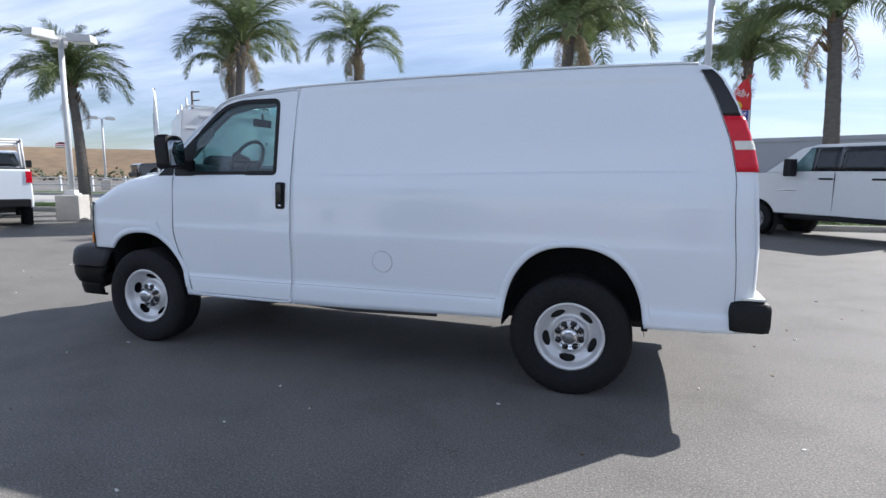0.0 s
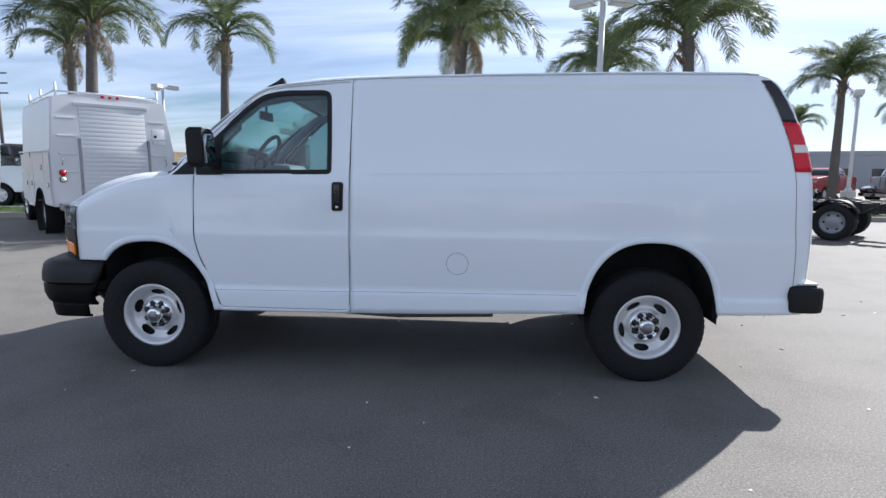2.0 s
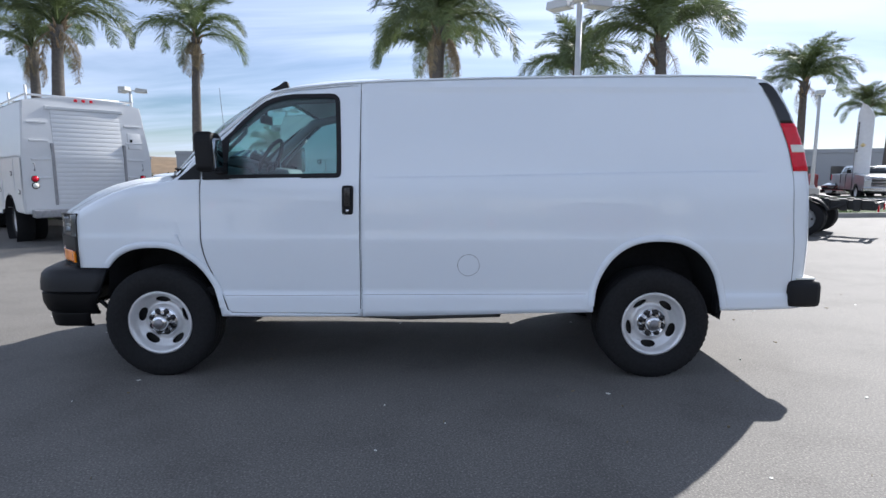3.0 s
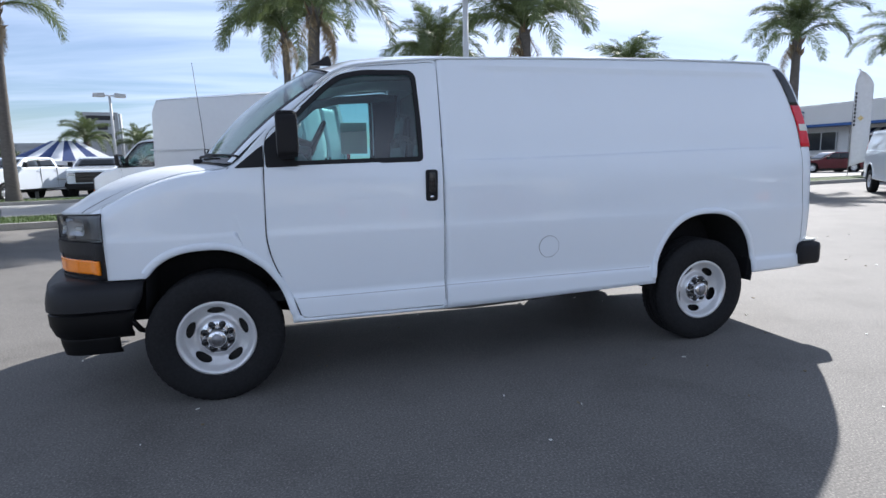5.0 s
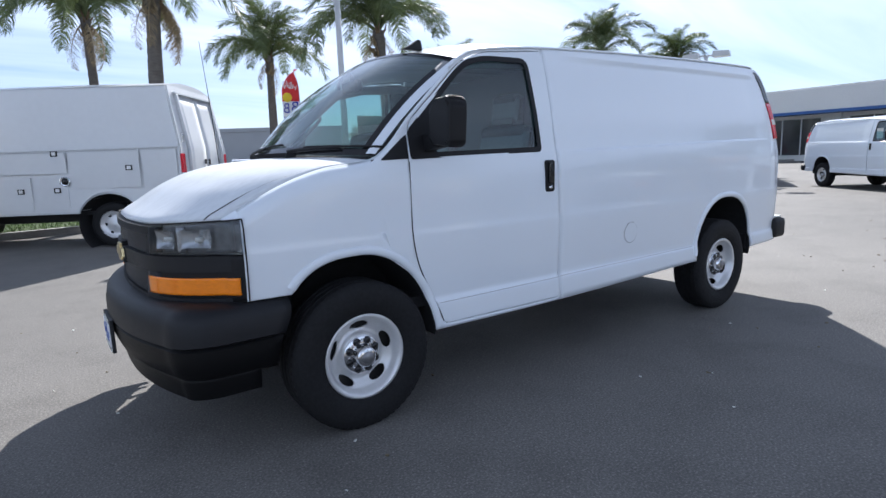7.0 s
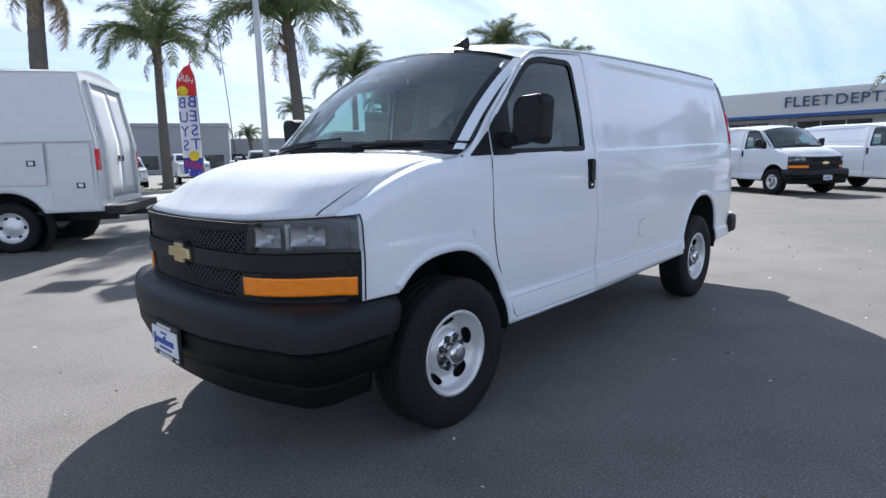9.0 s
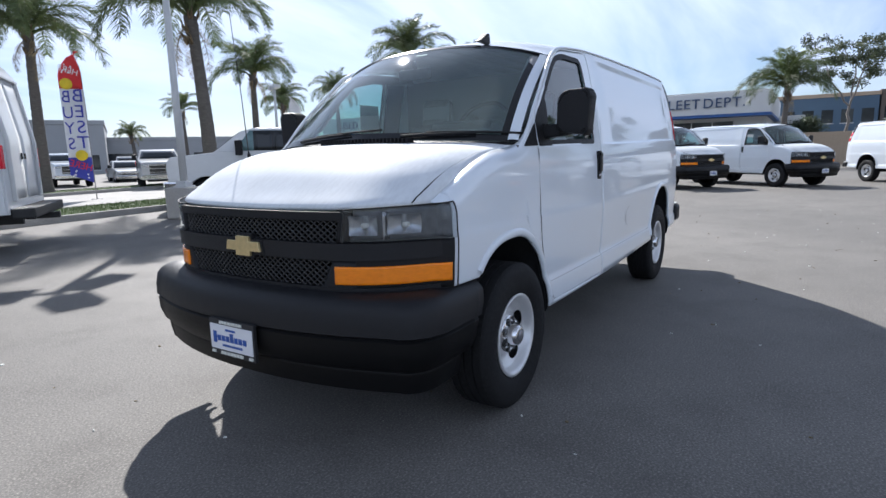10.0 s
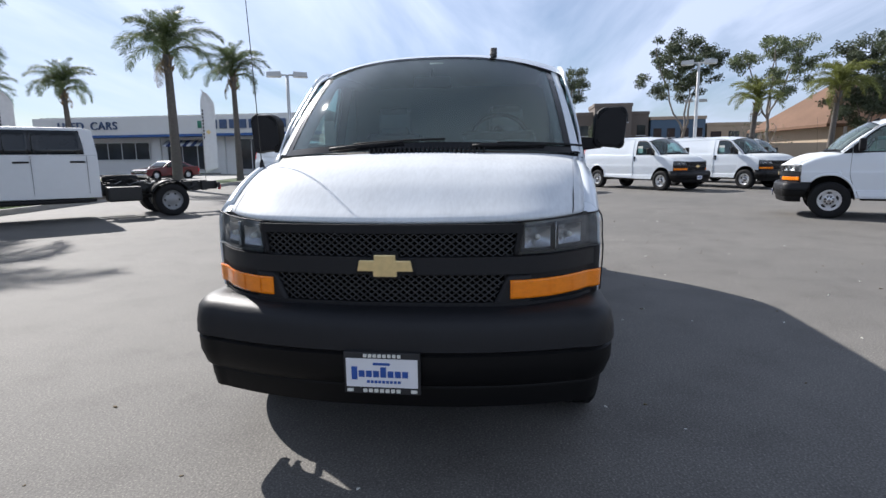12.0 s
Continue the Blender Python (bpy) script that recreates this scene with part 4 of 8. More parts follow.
    # nose: grille bars, mesh, badge, lamps
    spec = [("grille_top_bar", PLASTIC, [(-0.56, 1.075), (0.56, 1.075), (0.56, 1.112), (-0.56, 1.112)], 0.012, 0.05),
            ("grille_centre_bar", BUMPER_GREY, [(-0.90, 0.905), (0.90, 0.905), (0.90, 0.978), (-0.90, 0.978)], 0.020, 0.06),
            ("grille_bottom_bar", BUMPER_GREY, [(-0.90, 0.745), (0.90, 0.745), (0.90, 0.785), (-0.90, 0.785)], 0.012, 0.06),
            ("grille_backing", LINER, [(-0.90, 0.75), (0.90, 0.75), (0.90, 1.11), (-0.90, 1.11)], -0.075, 0.02)]
    for name, mat, q, o, th in spec:
        bm = bmesh.new()
        nose_patch(bm, q, 40, 4, o, th)
        sharp(part(name, bm, mat, van))
    for sg in (-1, 1):
        bm = bmesh.new()
        q = [(0.525, 0.978), (0.553, 0.978), (0.573, 1.112), (0.545, 1.112)]
        nose_patch(bm, q if sg > 0 else mirrored(q), 3, 6, 0.010, 0.05)
        part("grille_end_post", bm, PLASTIC, van)
        bm = bmesh.new()
        q = [(0.43, 0.745), (0.60, 0.745), (0.60, 0.905), (0.505, 0.905)]
        nose_patch(bm, q if sg > 0 else mirrored(q), 6, 6, 0.008, 0.05)
        part("grille_lower_cheek", bm, BUMPER_GREY, van)
    # lattice of the two grille openings
    for lab, z0, z1, ya, yb, da in (("upper", 0.978, 1.076, 0.545, 0.545, 0), ("lower", 0.785, 0.906, 0.45, 0.51, 0)):
        bm = bmesh.new()
        pitch = 0.034
        n = int(2 * 0.56 / pitch) + 8
        for k in range(-n // 2, n // 2 + 1):
            for sl in (-1, 1):
                pts = []
                for t in span(z0, z1, 8):
                    y = k * pitch + sl * (t - z0) * 1.25
                    lim = ya + (yb - ya) * (t - z0) / (z1 - z0)
                    if abs(y) <= lim:
                        pts.append((front_x(y) + 0.005, y, t))
                if len(pts) > 1:
                    tube(bm, pts, 0.0055, 4, cap=False)
        part("grille_mesh", bm, GLOSS_BLACK, van, "black diamond lattice")
    bm = bmesh.new()
    prism(bm, [(-0.05, -0.047), (0.05, -0.047), (0.05, -0.024), (0.118, -0.024), (0.108, 0.022), (0.045, 0.022), (0.045, 0.045), (-0.045, 0.045), (-0.045, 0.022), (-0.108, 0.022), (-0.118, -0.024), (-0.05, -0.024)], "x", -0.942, -0.915, 0.004)
    bmesh.ops.translate(bm, verts=bm.verts, vec=(-0.006, 0, 0.945))
    part("badge", bm, GOLD, van, "plain gold badge", smooth=False)
    bm = bmesh.new()
    prism(bm, [(-0.062, -0.058), (0.062, -0.058), (0.062, -0.034), (0.132, -0.034), (0.120, 0.032), (0.055, 0.032), (0.055, 0.056), (-0.055, 0.056), (-0.055, 0.032), (-0.120, 0.032), (-0.132, -0.034), (-0.062, -0.034)], "x", -0.936, -0.91, 0.004)
    bmesh.ops.translate(bm, verts=bm.verts, vec=(0, 0, 0.945))
    part("badge_surround", bm, PLASTIC, van, smooth=False)
    for sg in (-1, 1):
        lamp = new("headlamp")
        lamp.parent = van

        def lamp_surf(z0, z1, yin, depth, taper=0.0, pull=0.0):
            """A sheet that runs from the nose round on to the wing."""
            def f(u, v):
                z = z0 + (z1 + pull * u - z0) * v
                zz = z
                o = depth * (1 - 0.9 * max(0.0, (u - 0.75) / 0.25)) if depth < -0.02 else depth
                ya = yin + taper * v
                if u < 0.75:
                    y = ya + (0.86 - ya) * u / 0.75
                    return (front_x(y) - o, sg * y, zz)
                s = (u - 0.75) / 0.25
                xa, xb = front_x(0.86) - o, -0.545
                x = xa + (xb - xa) * s
                y = 0.86 + (half_width(-0.56, z) + o - 0.86) * math.sin(s * math.pi / 2) ** 0.75
                return (x, sg * y, zz)
            return f
        for nm, mat, par, z0, z1, yin, o, tp in (("headlamp_housing", LAMP_INNER, lamp, 0.985, 1.112, 0.545, -0.045, 0.02), ("headlamp_lens", CLEAR_LENS, lamp, 0.985, 1.118, 0.545, 0.012, 0.02), ("turn_lens", AMBER, None, 0.800, 0.878, 0.515, 0.016, 0.0), ("lamp_bezel", PLASTIC, None, 0.768, 0.985, 0.49, 0.0, 0.0)):
            bm = bmesh.new()
            surf, reach = lamp_surf(z0, z1, yin, o, tp, 0.020 if "headlamp" in nm else 0.0), 0.90 if nm == "turn_lens" else 1.0
            grid(bm, 24, 8, lambda u, v: surf(u * reach, v))
            bmesh.ops.recalc_face_normals(bm, faces=bm.faces)
            ob = part(nm, bm, mat, par or van, {"turn_lens": "amber turn signal lens", "headlamp_lens": "clear lamp lens"}.get(nm, ""))
            if nm != "headlamp_lens":
                shell(ob, 0.012)
            else:
                ob.visible_shadow = False
            if nm == "turn_lens":
                for yy in (0.58, 0.68, 0.78):
                    b3 = bmesh.new()
                    grid(b3, 2, 6, lambda u, v, yy=yy: (front_x(yy + 0.012 * u) - 0.0185, sg * (yy + 0.012 * u), 0.803 + 0.072 * v))
                    part("lens_rib", b3, AMBER, ob)
        bm = bmesh.new()
        front, rear = lamp_surf(0.985, 1.118, 0.545, 0.012, 0.02, 0.020), lamp_surf(0.985, 1.112, 0.545, -0.045, 0.02, 0.020)
        for path in ([(0.0, k / 6) for k in range(7)], [(k / 24, 0.0) for k in range(25)]):
            vs = [(bm.verts.new(front(*p)), bm.verts.new(rear(*p))) for p in path]
            for p, q in zip(vs, vs[1:]):
                bm.faces.new((p[0], q[0], q[1], p[1]))
        part("lamp_side_wall", bm, LAMP_INNER, lamp)
        for yy, rr in ((0.625, 0.054), (0.765, 0.052)):
            bm = bmesh.new()

            def cell(u, v):
                a, b = 2 * u - 1, 2 * v - 1
                edge = max(abs(a), abs(b)) ** 2 * 0.6 + (a * a + b * b) * 0.2
                return (front_x(yy + a * rr) + 0.040 - 0.034 * min(1.0, edge), sg * (yy + a * rr), 1.048 + b * 0.042 + 0.010 * (yy - 0.55) / 0.3)
            grid(bm, 10, 10, cell)
            part("lamp_bowl", bm, LAMP_BOWL, lamp)
            bm = bmesh.new()
            tube(bm, [(front_x(yy) + 0.045, sg * yy, 1.05), (front_x(yy) + 0.012, sg * yy, 1.05)], 0.011, 10)
            part("bulb", bm, PAPER, lamp)
        bm = bmesh.new()
        grid(bm, 2, 6, lambda u, v: (front_x(0.705) + 0.0 + 0.04 * u, sg * 0.705, 0.99 + 0.118 * v))
        shell(part("lamp_divider", bm, LAMP_BOWL, lamp), 0.006)
        # black line round the lamps
        bm = bmesh.new()
        pts = [Vector(lamp_surf(0.985, 1.120, 0.54, 0.0135, 0, 0.020)(u, 1)) for u in span(0, 1, 24)] + [Vector(lamp_surf(0.77, 1.120, 0.54, 0.0135, 0, 0.020)(1, v)) for v in span(1, 0, 16)]
        tube(bm, pts, 0.0035, 6)
        part("lamp_trim", bm, PLASTIC, van)
    # front bumper: step pad above, smooth face, dark valance below
    def bumper_plan(s, grow, z=0.7):
        """The plan of the bumper, s from -1 at one wheel arch to 1 at the other."""
        a = abs(s)
        if a < 0.72:
            y = a / 0.72 * 0.80
            x = -1.012 + 0.135 * (y / 0.80) ** 2.3
        else:
            q = (a - 0.72) / 0.28
            ang = q * math.pi / 2
            if q < 0.62:
                k = q / 0.62 * math.pi / 2
                x, y = -0.877 + 0.20 * (1 - math.cos(k)), 0.80 + 0.148 * math.sin(k)
            else:
                x, y = -0.677 + (0.235 + 0.075 * step(0.50, 0.72, z)) * (q - 0.62) / 0.38, 0.948 - 0.002 * (q - 0.62) / 0.38
        nrm = Vector((-1.0, 0)) if a < 0.7 else Vector((-math.cos(min(1, (a - 0.7) / 0.2) * math.pi / 2), math.sin(min(1, (a - 0.7) / 0.2) * math.pi / 2)))
        return (x + nrm.x * grow, math.copysign(y + nrm.y * grow, s))

    def bumper_band(name, mat, prof, lab="", s1=1.0):
        bm = bmesh.new()

        def f(u, v):
            s = (2 * u - 1) * s1
            k = v * (len(prof) - 1)
            i = min(int(k), len(prof) - 2)
            z0, g0 = prof[i]
            z1, g1 = prof[i + 1]
            z, g = z0 + (z1 - z0) * (k - i), g0 + (g1 - g0) * (k - i)
            x, y = bumper_plan(s, g, z)
            return (x, y, z)
        grid(bm, 96, (len(prof) - 1) * 2, f)
        bmesh.ops.recalc_face_normals(bm, faces=bm.faces)
        return shell(sharp(part(name, bm, mat, van, lab), 30), 0.02)
    bumper_band("front_bumper_pad", BUMPER_GREY, [(0.765, -0.18), (0.772, -0.10), (0.762, -0.045), (0.748, -0.016), (0.722, 0.006), (0.66, 0.018), (0.606, 0.020), (0.596, 0.004)], "charcoal bumper step pad")
    bumper_band("front_bumper_face", BUMPER_BLACK, [(0.612, -0.012), (0.592, 0.004), (0.584, 0.013), (0.52, 0.010), (0.46, -0.012), (0.435, -0.04)], "black lower bumper face")
    bumper_band("front_valance", BUMPER_BLACK, [(0.455, -0.030), (0.40, -0.036), (0.345, -0.048), (0.335, -0.085)], "black chin valance", 0.965)
    for sg in (-1, 1):
        bm = bmesh.new()
        tube(bm, [(-0.47, sg * 0.86, 0.53), (-0.43, sg * 0.80, 0.44), (-0.40, sg * 0.62, 0.37)], 0.016, 8)
        part("bumper_bracket", bm, FRAME_BLACK, van)
    # dealer plate in a dark frame; its writing shown as bars
    plate = new("dealer_plate")
    plate.parent = van
    boxes("plate_frame", INK_BLACK, plate, [(-1.048, -1.030, -0.158, 0.158, 0.432, 0.608)], 0.003)
    boxes("plate_face", FLAG_WHITE, plate, [(-1.052, -1.044, -0.148, 0.148, 0.462, 0.582)], 0.001)
    rows = [(0.125 - 0.030 * k - 0.024, 0.125 - 0.030 * k, 0.505 - (0.012 if k == 0 else 0), 0.532 + (0.016 if k in (0, 4) else 0), INK_BLUE) for k in range(8)]
    rows += [(0.062 - 0.016 * k - 0.012, 0.062 - 0.016 * k, 0.480, 0.491, INK_BLUE) for k in range(9)]
    rows += [(-0.035, 0.035, 0.556, 0.566, INK_BLUE)]
    rows += [(0.075 - 0.020 * k - 0.014, 0.075 - 0.020 * k, 0.588, 0.601, PAPER) for k in range(8)]
    rows += [(0.078 - 0.023 * k - 0.016, 0.078 - 0.023 * k, 0.440, 0.454, PAPER) for k in range(7)]
    rows += [(-0.145, -0.12, 0.441, 0.453, PAPER), (0.12, 0.145, 0.441, 0.453, PAPER)]
    for y0, y1, z0, z1, mt in rows:
        boxes("print_bar", mt, plate, [(-1.0545, -1.047, y0, y1, z0, z1)], 0.001)
    # rear end
    def back(u, v):
        s = 2 * u - 1
        z = 0.50 + (2.06 - 0.50) * v
        xe = [x for x in span(4.05, 4.48, 60) if top_edge(x) >= z - 0.012][-1] + 0.01
        w = half_width(xe - 0.03, z) + 0.004
        return (xe + 0.035 * (1 - s * s) - 0.03 * abs(s) ** 8, s * w, z)
    bm = bmesh.new()
    grid(bm, 30, 26, back)
    bmesh.ops.recalc_face_normals(bm, faces=bm.faces)
    part("rear_doors", bm, WHITE, van)
    for sg in (-1, 1):
        bm = bmesh.new()
        grid(bm, 10, 10, lambda u, v: Vector(back(0.5 + sg * (0.05 + 0.36 * u), 0.62 + 0.28 * v)) + Vector((0.006, 0, 0)))
        part("rear_window", bm, TINT_GLASS, van)
    boxes("rear_bumper", DULL_METAL, van, [(4.36, 4.55, -0.80, 0.80, 0.53, 0.71)], 0.03, "grey step bumper", True)
    for sg in (-1, 1):
        bm = bmesh.new()
        box(bm, 4.335, 4.565, sg * 0.88 - 0.095, sg * 0.88 + 0.095, 0.505, 0.695, 0.045)
        part("bumper_end_cap", bm, PLASTIC, van, "black bumper end cap")
        boxes("bumper_pad", PAPER, van, [(4.40, 4.53, sg * 0.80 - 0.14, sg * 0.80 + 0.14, 0.697, 0.712)], 0.006)
    # floor pan, exhaust, axle
    boxes("floor_pan", LINER, van, [(0.47, 2.95, -0.90, 0.90, 0.46, 0.56), (-0.6, 0.5, -0.48, 0.48, 0.42, 0.9), (2.9, 3.95, -0.50, 0.50, 0.5, 0.98), (3.92, 4.40, -0.88, 0.88, 0.52, 0.6)], 0.0)
    boxes("frame_rail", FRAME_BLACK, van, [(0.6, 4.3, -0.46, -0.38, 0.36, 0.50), (0.6, 4.3, 0.38, 0.46, 0.36, 0.50)], 0.01)
    bm = bmesh.new()
    tube(bm, [(1.2, -0.55, 0.38), (1.7, -0.6, 0.37), (2.4, -0.55, 0.38)], 0.05, 10)
    part("silencer", bm, DULL_METAL, van)
    bm = bmesh.new()
    tube(bm, [(3.43, -0.8, 0.385), (3.43, -0.12, 0.385), (3.43, 0.12, 0.385), (3.43, 0.8, 0.385)], [0.05, 0.05, 0.05, 0.05], 10)
    part("rear_axle", bm, FRAME_BLACK, van)
    boxes("cargo_bulkhead", DASH, van, [(1.52, 1.55, -0.80, 0.80, 0.6, 1.95)], 0.0, "grey bulkhead behind the seats")
    # cab: floor, dash, wheel, seats, mirror
    boxes("cab_floor", LINER, van, [(0.3, 1.5, -0.88, 0.88, 0.56, 0.62)])
    bm = bmesh.new()
    prism(bm, [(0.10, 1.0), (0.62, 0.95), (0.67, 1.28), (0.56, 1.45), (0.36, 1.475), (0.12, 1.375)], "y", -0.84, 0.84, 0.02)
    part("dashboard", bm, DASH, van)
    bm = bmesh.new()
    prism(bm, rounded([(0.34, 1.42), (0.62, 1.40), (0.62, 1.49), (0.44, 1.545), (0.36, 1.52)], 0.02), "y", -0.64, -0.20, 0.02)
    part("instrument_hood", bm, DASH, van)
    for sg in (-1, 1):
        bm = bmesh.new()
        tube(bm, [(0.16, sg * 0.80, 1.39), (0.45, sg * 0.765, 1.66), (0.72, sg * 0.73, 1.885), (0.95, sg * 0.72, 1.93), (1.45, sg * 0.715, 1.95)], [0.035, 0.04, 0.04, 0.035, 0.03], 8)
        part("pillar_trim", bm, SEAT, van)
    bm = bmesh.new()
    ctr, tilt = Vector((0.64, -0.42, 1.50)), Matrix.Rotation(radians(28), 3, "Y")
    ring = [ctr + tilt @ Vector((0, 0.185 * math.cos(q), 0.185 * math.sin(q))) for q in span(0, 2 * math.pi, 28)]
    tube(bm, ring, 0.015, 8, cap=False)
    for q in (0.0, math.pi, 1.5 * math.pi):
        tube(bm, [ctr + tilt @ Vector((0.02, 0, 0)), ctr + tilt @ Vector((0, 0.18 * math.cos(q), 0.18 * math.sin(q)))], 0.014, 6)
    tube(bm, [ctr, ctr + tilt @ Vector((-0.14, 0, -0.02))], 0.035, 10)
    part("steering_wheel", bm, PLASTIC, van)
    for y in (-0.45, 0.45):
        seat = new("seat")
        seat.parent = van
        bm = bmesh.new()
        prism(bm, rounded([(0.92, 0.86), (1.42, 0.82), (1.42, 1.0), (0.94, 1.05)], 0.05), "y", y - 0.25, y + 0.25, 0.03)
        part("seat_cushion", bm, SEAT, seat)
        bm = bmesh.new()
        prism(bm, rounded([(1.32, 0.95), (1.46, 0.95), (1.50, 1.55), (1.40, 1.57)], 0.04), "y", y - 0.24, y + 0.24, 0.04)
        part("backrest", bm, SEAT, seat)
        bm = bmesh.new()
        prism(bm, rounded([(1.40, 1.58), (1.50, 1.57), (1.51, 1.77), (1.43, 1.78)], 0.03), "y", y - 0.13, y + 0.13, 0.03)
        part("headrest", bm, SEAT, seat)
    boxes("rear_view_mirror", PLASTIC, van, [(0.48, 0.515, -0.12, 0.12, 1.82, 1.89), (0.49, 0.51, -0.012, 0.012, 1.88, 1.94)], 0.010)
    for sg in (-1, 1):
        bm = bmesh.new()
        tube(bm, [(0.40, sg * 0.85, 1.50), (0.43, sg * 0.81, 1.53), (0.60, sg * 0.79, 1.70), (0.62, sg * 0.83, 1.74)], 0.014, 6)
        part("grab_handle", bm, SEAT, van)
    # window sticker on the passenger glass, slip behind the windscreen
    boxes("window_sticker", PAPER, van, [(0.98, 1.22, half_width(1.1, 1.6) - 0.022, half_width(1.1, 1.6) - 0.020, 1.47, 1.75)], 0, "price sheet on the passenger glass")
    bm = bmesh.new()
    grid(bm, 4, 2, lambda u, v: Vector(screen(0.885 + 0.022 * v, 0.515 - 0.055 * u, -0.004)))
    part("screen_slip", bm, PAPER, van, "stock slip inside the windscreen")
    for i in range(5):
        bm = bmesh.new()
        grid(bm, 1, 1, lambda u, v: Vector(screen(0.890 + 0.012 * v, 0.508 - 0.0095 * i - 0.006 * u, -0.001)))
        part("print_bar", bm, INK_BLACK, van)
    # wheels; the right side is the left one turned about
    flip = Matrix.Rotation(math.pi, 4, "Z")
    wf = build_wheel(van, "front_wheel", Matrix.Translation((0, -0.852, AXLE_Z)), True)
    wr = build_wheel(van, "rear_wheel", Matrix.Translation((WHEELBASE, -0.848, AXLE_Z)) @ Matrix.Rotation(0.7, 4, "Y"))
    for w, x in ((wf, 0.0), (wr, WHEELBASE)):
        c = copy_thing(w, Matrix.Translation((x, 0.85, AXLE_Z)) @ flip)
        c.parent = van
    return van


VAN = build_van()


# ---------------------------------------------------------------- ground, kerbs, planting strips
def kerb_y(x):
    return 12.1 + 0.14 * (x - 3.5)


def build_ground():
    xs = [-900, -300, -120, -60] + span(-40, 60, 40) + [80, 140, 300, 900]
    ys = [-900, -300, -120, -50] + span(-30, 60, 36) + [80, 140, 300, 900]
    bm = bmesh.new()
    vs = [[bm.verts.new((x, y, 0)) for y in ys] for x in xs]
    for i in range(len(xs) - 1):
        for j in range(len(ys) - 1):
            bm.faces.new((vs[i][j], vs[i + 1][j], vs[i + 1][j + 1], vs[i][j + 1]))
    tagged(part("ground", bm, ASPHALT, None, smooth=False), "worn grey asphalt lot with stains and patches", "ground", kind="structure")

    def strip(name, mat, d0, d1, z0, z1, x0, x1, lab, cat, bev=0.0):
        b = bmesh.new()
        n = 30
        for i in range(n):
            xa, xb = x0 + (x1 - x0) * i / n, x0 + (x1 - x0) * (i + 1) / n
            vs = [b.verts.new(p) for p in ((xa, kerb_y(xa) + d0, z0), (xb, kerb_y(xb) + d0, z0), (xb, kerb_y(xb) + d1, z0), (xa, kerb_y(xa) + d1, z0), (xa, kerb_y(xa) + d0, z1), (xb, kerb_y(xb) + d0, z1), (xb, kerb_y(xb) + d1, z1), (xa, kerb_y(xa) + d1, z1))]
            for f in ((4, 5, 6, 7), (0, 1, 5, 4), (2, 3, 7, 6)):
                b.faces.new([vs[k] for k in f])
        bmesh.ops.remove_doubles(b, verts=b.verts, dist=0.001)
        bmesh.ops.recalc_face_normals(b, faces=b.faces)
        return tagged(part(name, b, mat, None, smooth=False), lab, cat, kind="structure")
    strip("kerb", KERB, 0.0, 0.16, -0.05, 0.15, -60, 75, "low grey concrete kerb along the lot", "kerb")
    strip("planting_strip", GRASS_SOIL, 0.16, 2.5, -0.05, 0.13, -60, 75, "green turf strip behind the kerb", "grass")
    strip("kerb", KERB, 2.5, 2.64, -0.05, 0.15, -60, 75, "low grey concrete kerb along the lot", "kerb")
    strip("pavement", PAVING, 2.64, 10.8, -0.05, 0.012, -60, 75, "pale concrete drive between the turf strips", "pavement")
    strip("kerb", KERB, 10.8, 10.95, -0.05, 0.15, -60, 75, "low grey concrete kerb along the lot", "kerb")
    strip("planting_strip", GRASS_SOIL, 10.95, 13.2, -0.05, 0.13, -60, 75, "green turf strip behind the kerb", "grass")
    strip("kerb", KERB, 13.2, 13.34, -0.05, 0.15, -60, 75, "low grey concrete kerb along the lot", "kerb")
    # blades of grass on the strips
    rng = random.Random(5)
    verts, faces = [], []
    for k in range(26000):
        x = rng.uniform(-18, 16)
        near = rng.random() < 0.75
        y = kerb_y(x) + (rng.uniform(0.18, 2.48) if near else rng.uniform(10.97, 13.18))
        a, h, w = rng.uniform(0, 6.28), rng.uniform(0.035, 0.09), rng.uniform(0.006, 0.012)
        b = rng.uniform(-0.04, 0.04)
        n = len(verts)
        verts += [(x - w * math.cos(a), y - w * math.sin(a), 0.125), (x + w * math.cos(a), y + w * math.sin(a), 0.125), (x + b, y + b * 0.6, 0.13 + h)]
        faces.append((n, n + 1, n + 2))
    me = bpy.data.meshes.new("grass")
    me.from_pydata(verts, [], faces)
    me.materials.append(BLADE)
    tagged(new("grass", me), "short green grass blades on the turf strips", "grass", kind="stuff")

    # chips, dry leaf bits and pebbles scattered on the asphalt
    rng = random.Random(15)
    for name, mat, n, lab in (("litter", PAPER, 90, "pale chips and scraps scattered on the asphalt"), ("leaf_litter", DRY, 150, "dry brown leaf bits scattered on the asphalt")):
        verts, faces = [], []
        for k in range(n):
            x, y = rng.uniform(-5, 12), rng.uniform(-5, 3)
            r, a0, q = rng.uniform(0.006, 0.018), rng.uniform(0, 6.28), rng.uniform(0.25, 0.8)
            ring = []
            for i in range(5):
                a = 2 * math.pi * i / 5
                u, v = r * math.cos(a) * rng.uniform(0.7, 1.3), r * q * math.sin(a) * rng.uniform(0.7, 1.3)
                ring.append((x + u * math.cos(a0) - v * math.sin(a0), y + u * math.sin(a0) + v * math.cos(a0)))
            b = len(verts)
            lift = rng.uniform(0.003, 0.007)
            verts += [(px, py, 0.0005) for px, py in ring] + [(px, py, lift * rng.uniform(0.7, 1.4)) for px, py in ring]
            faces.append(tuple(b + 5 + i for i in range(5)))
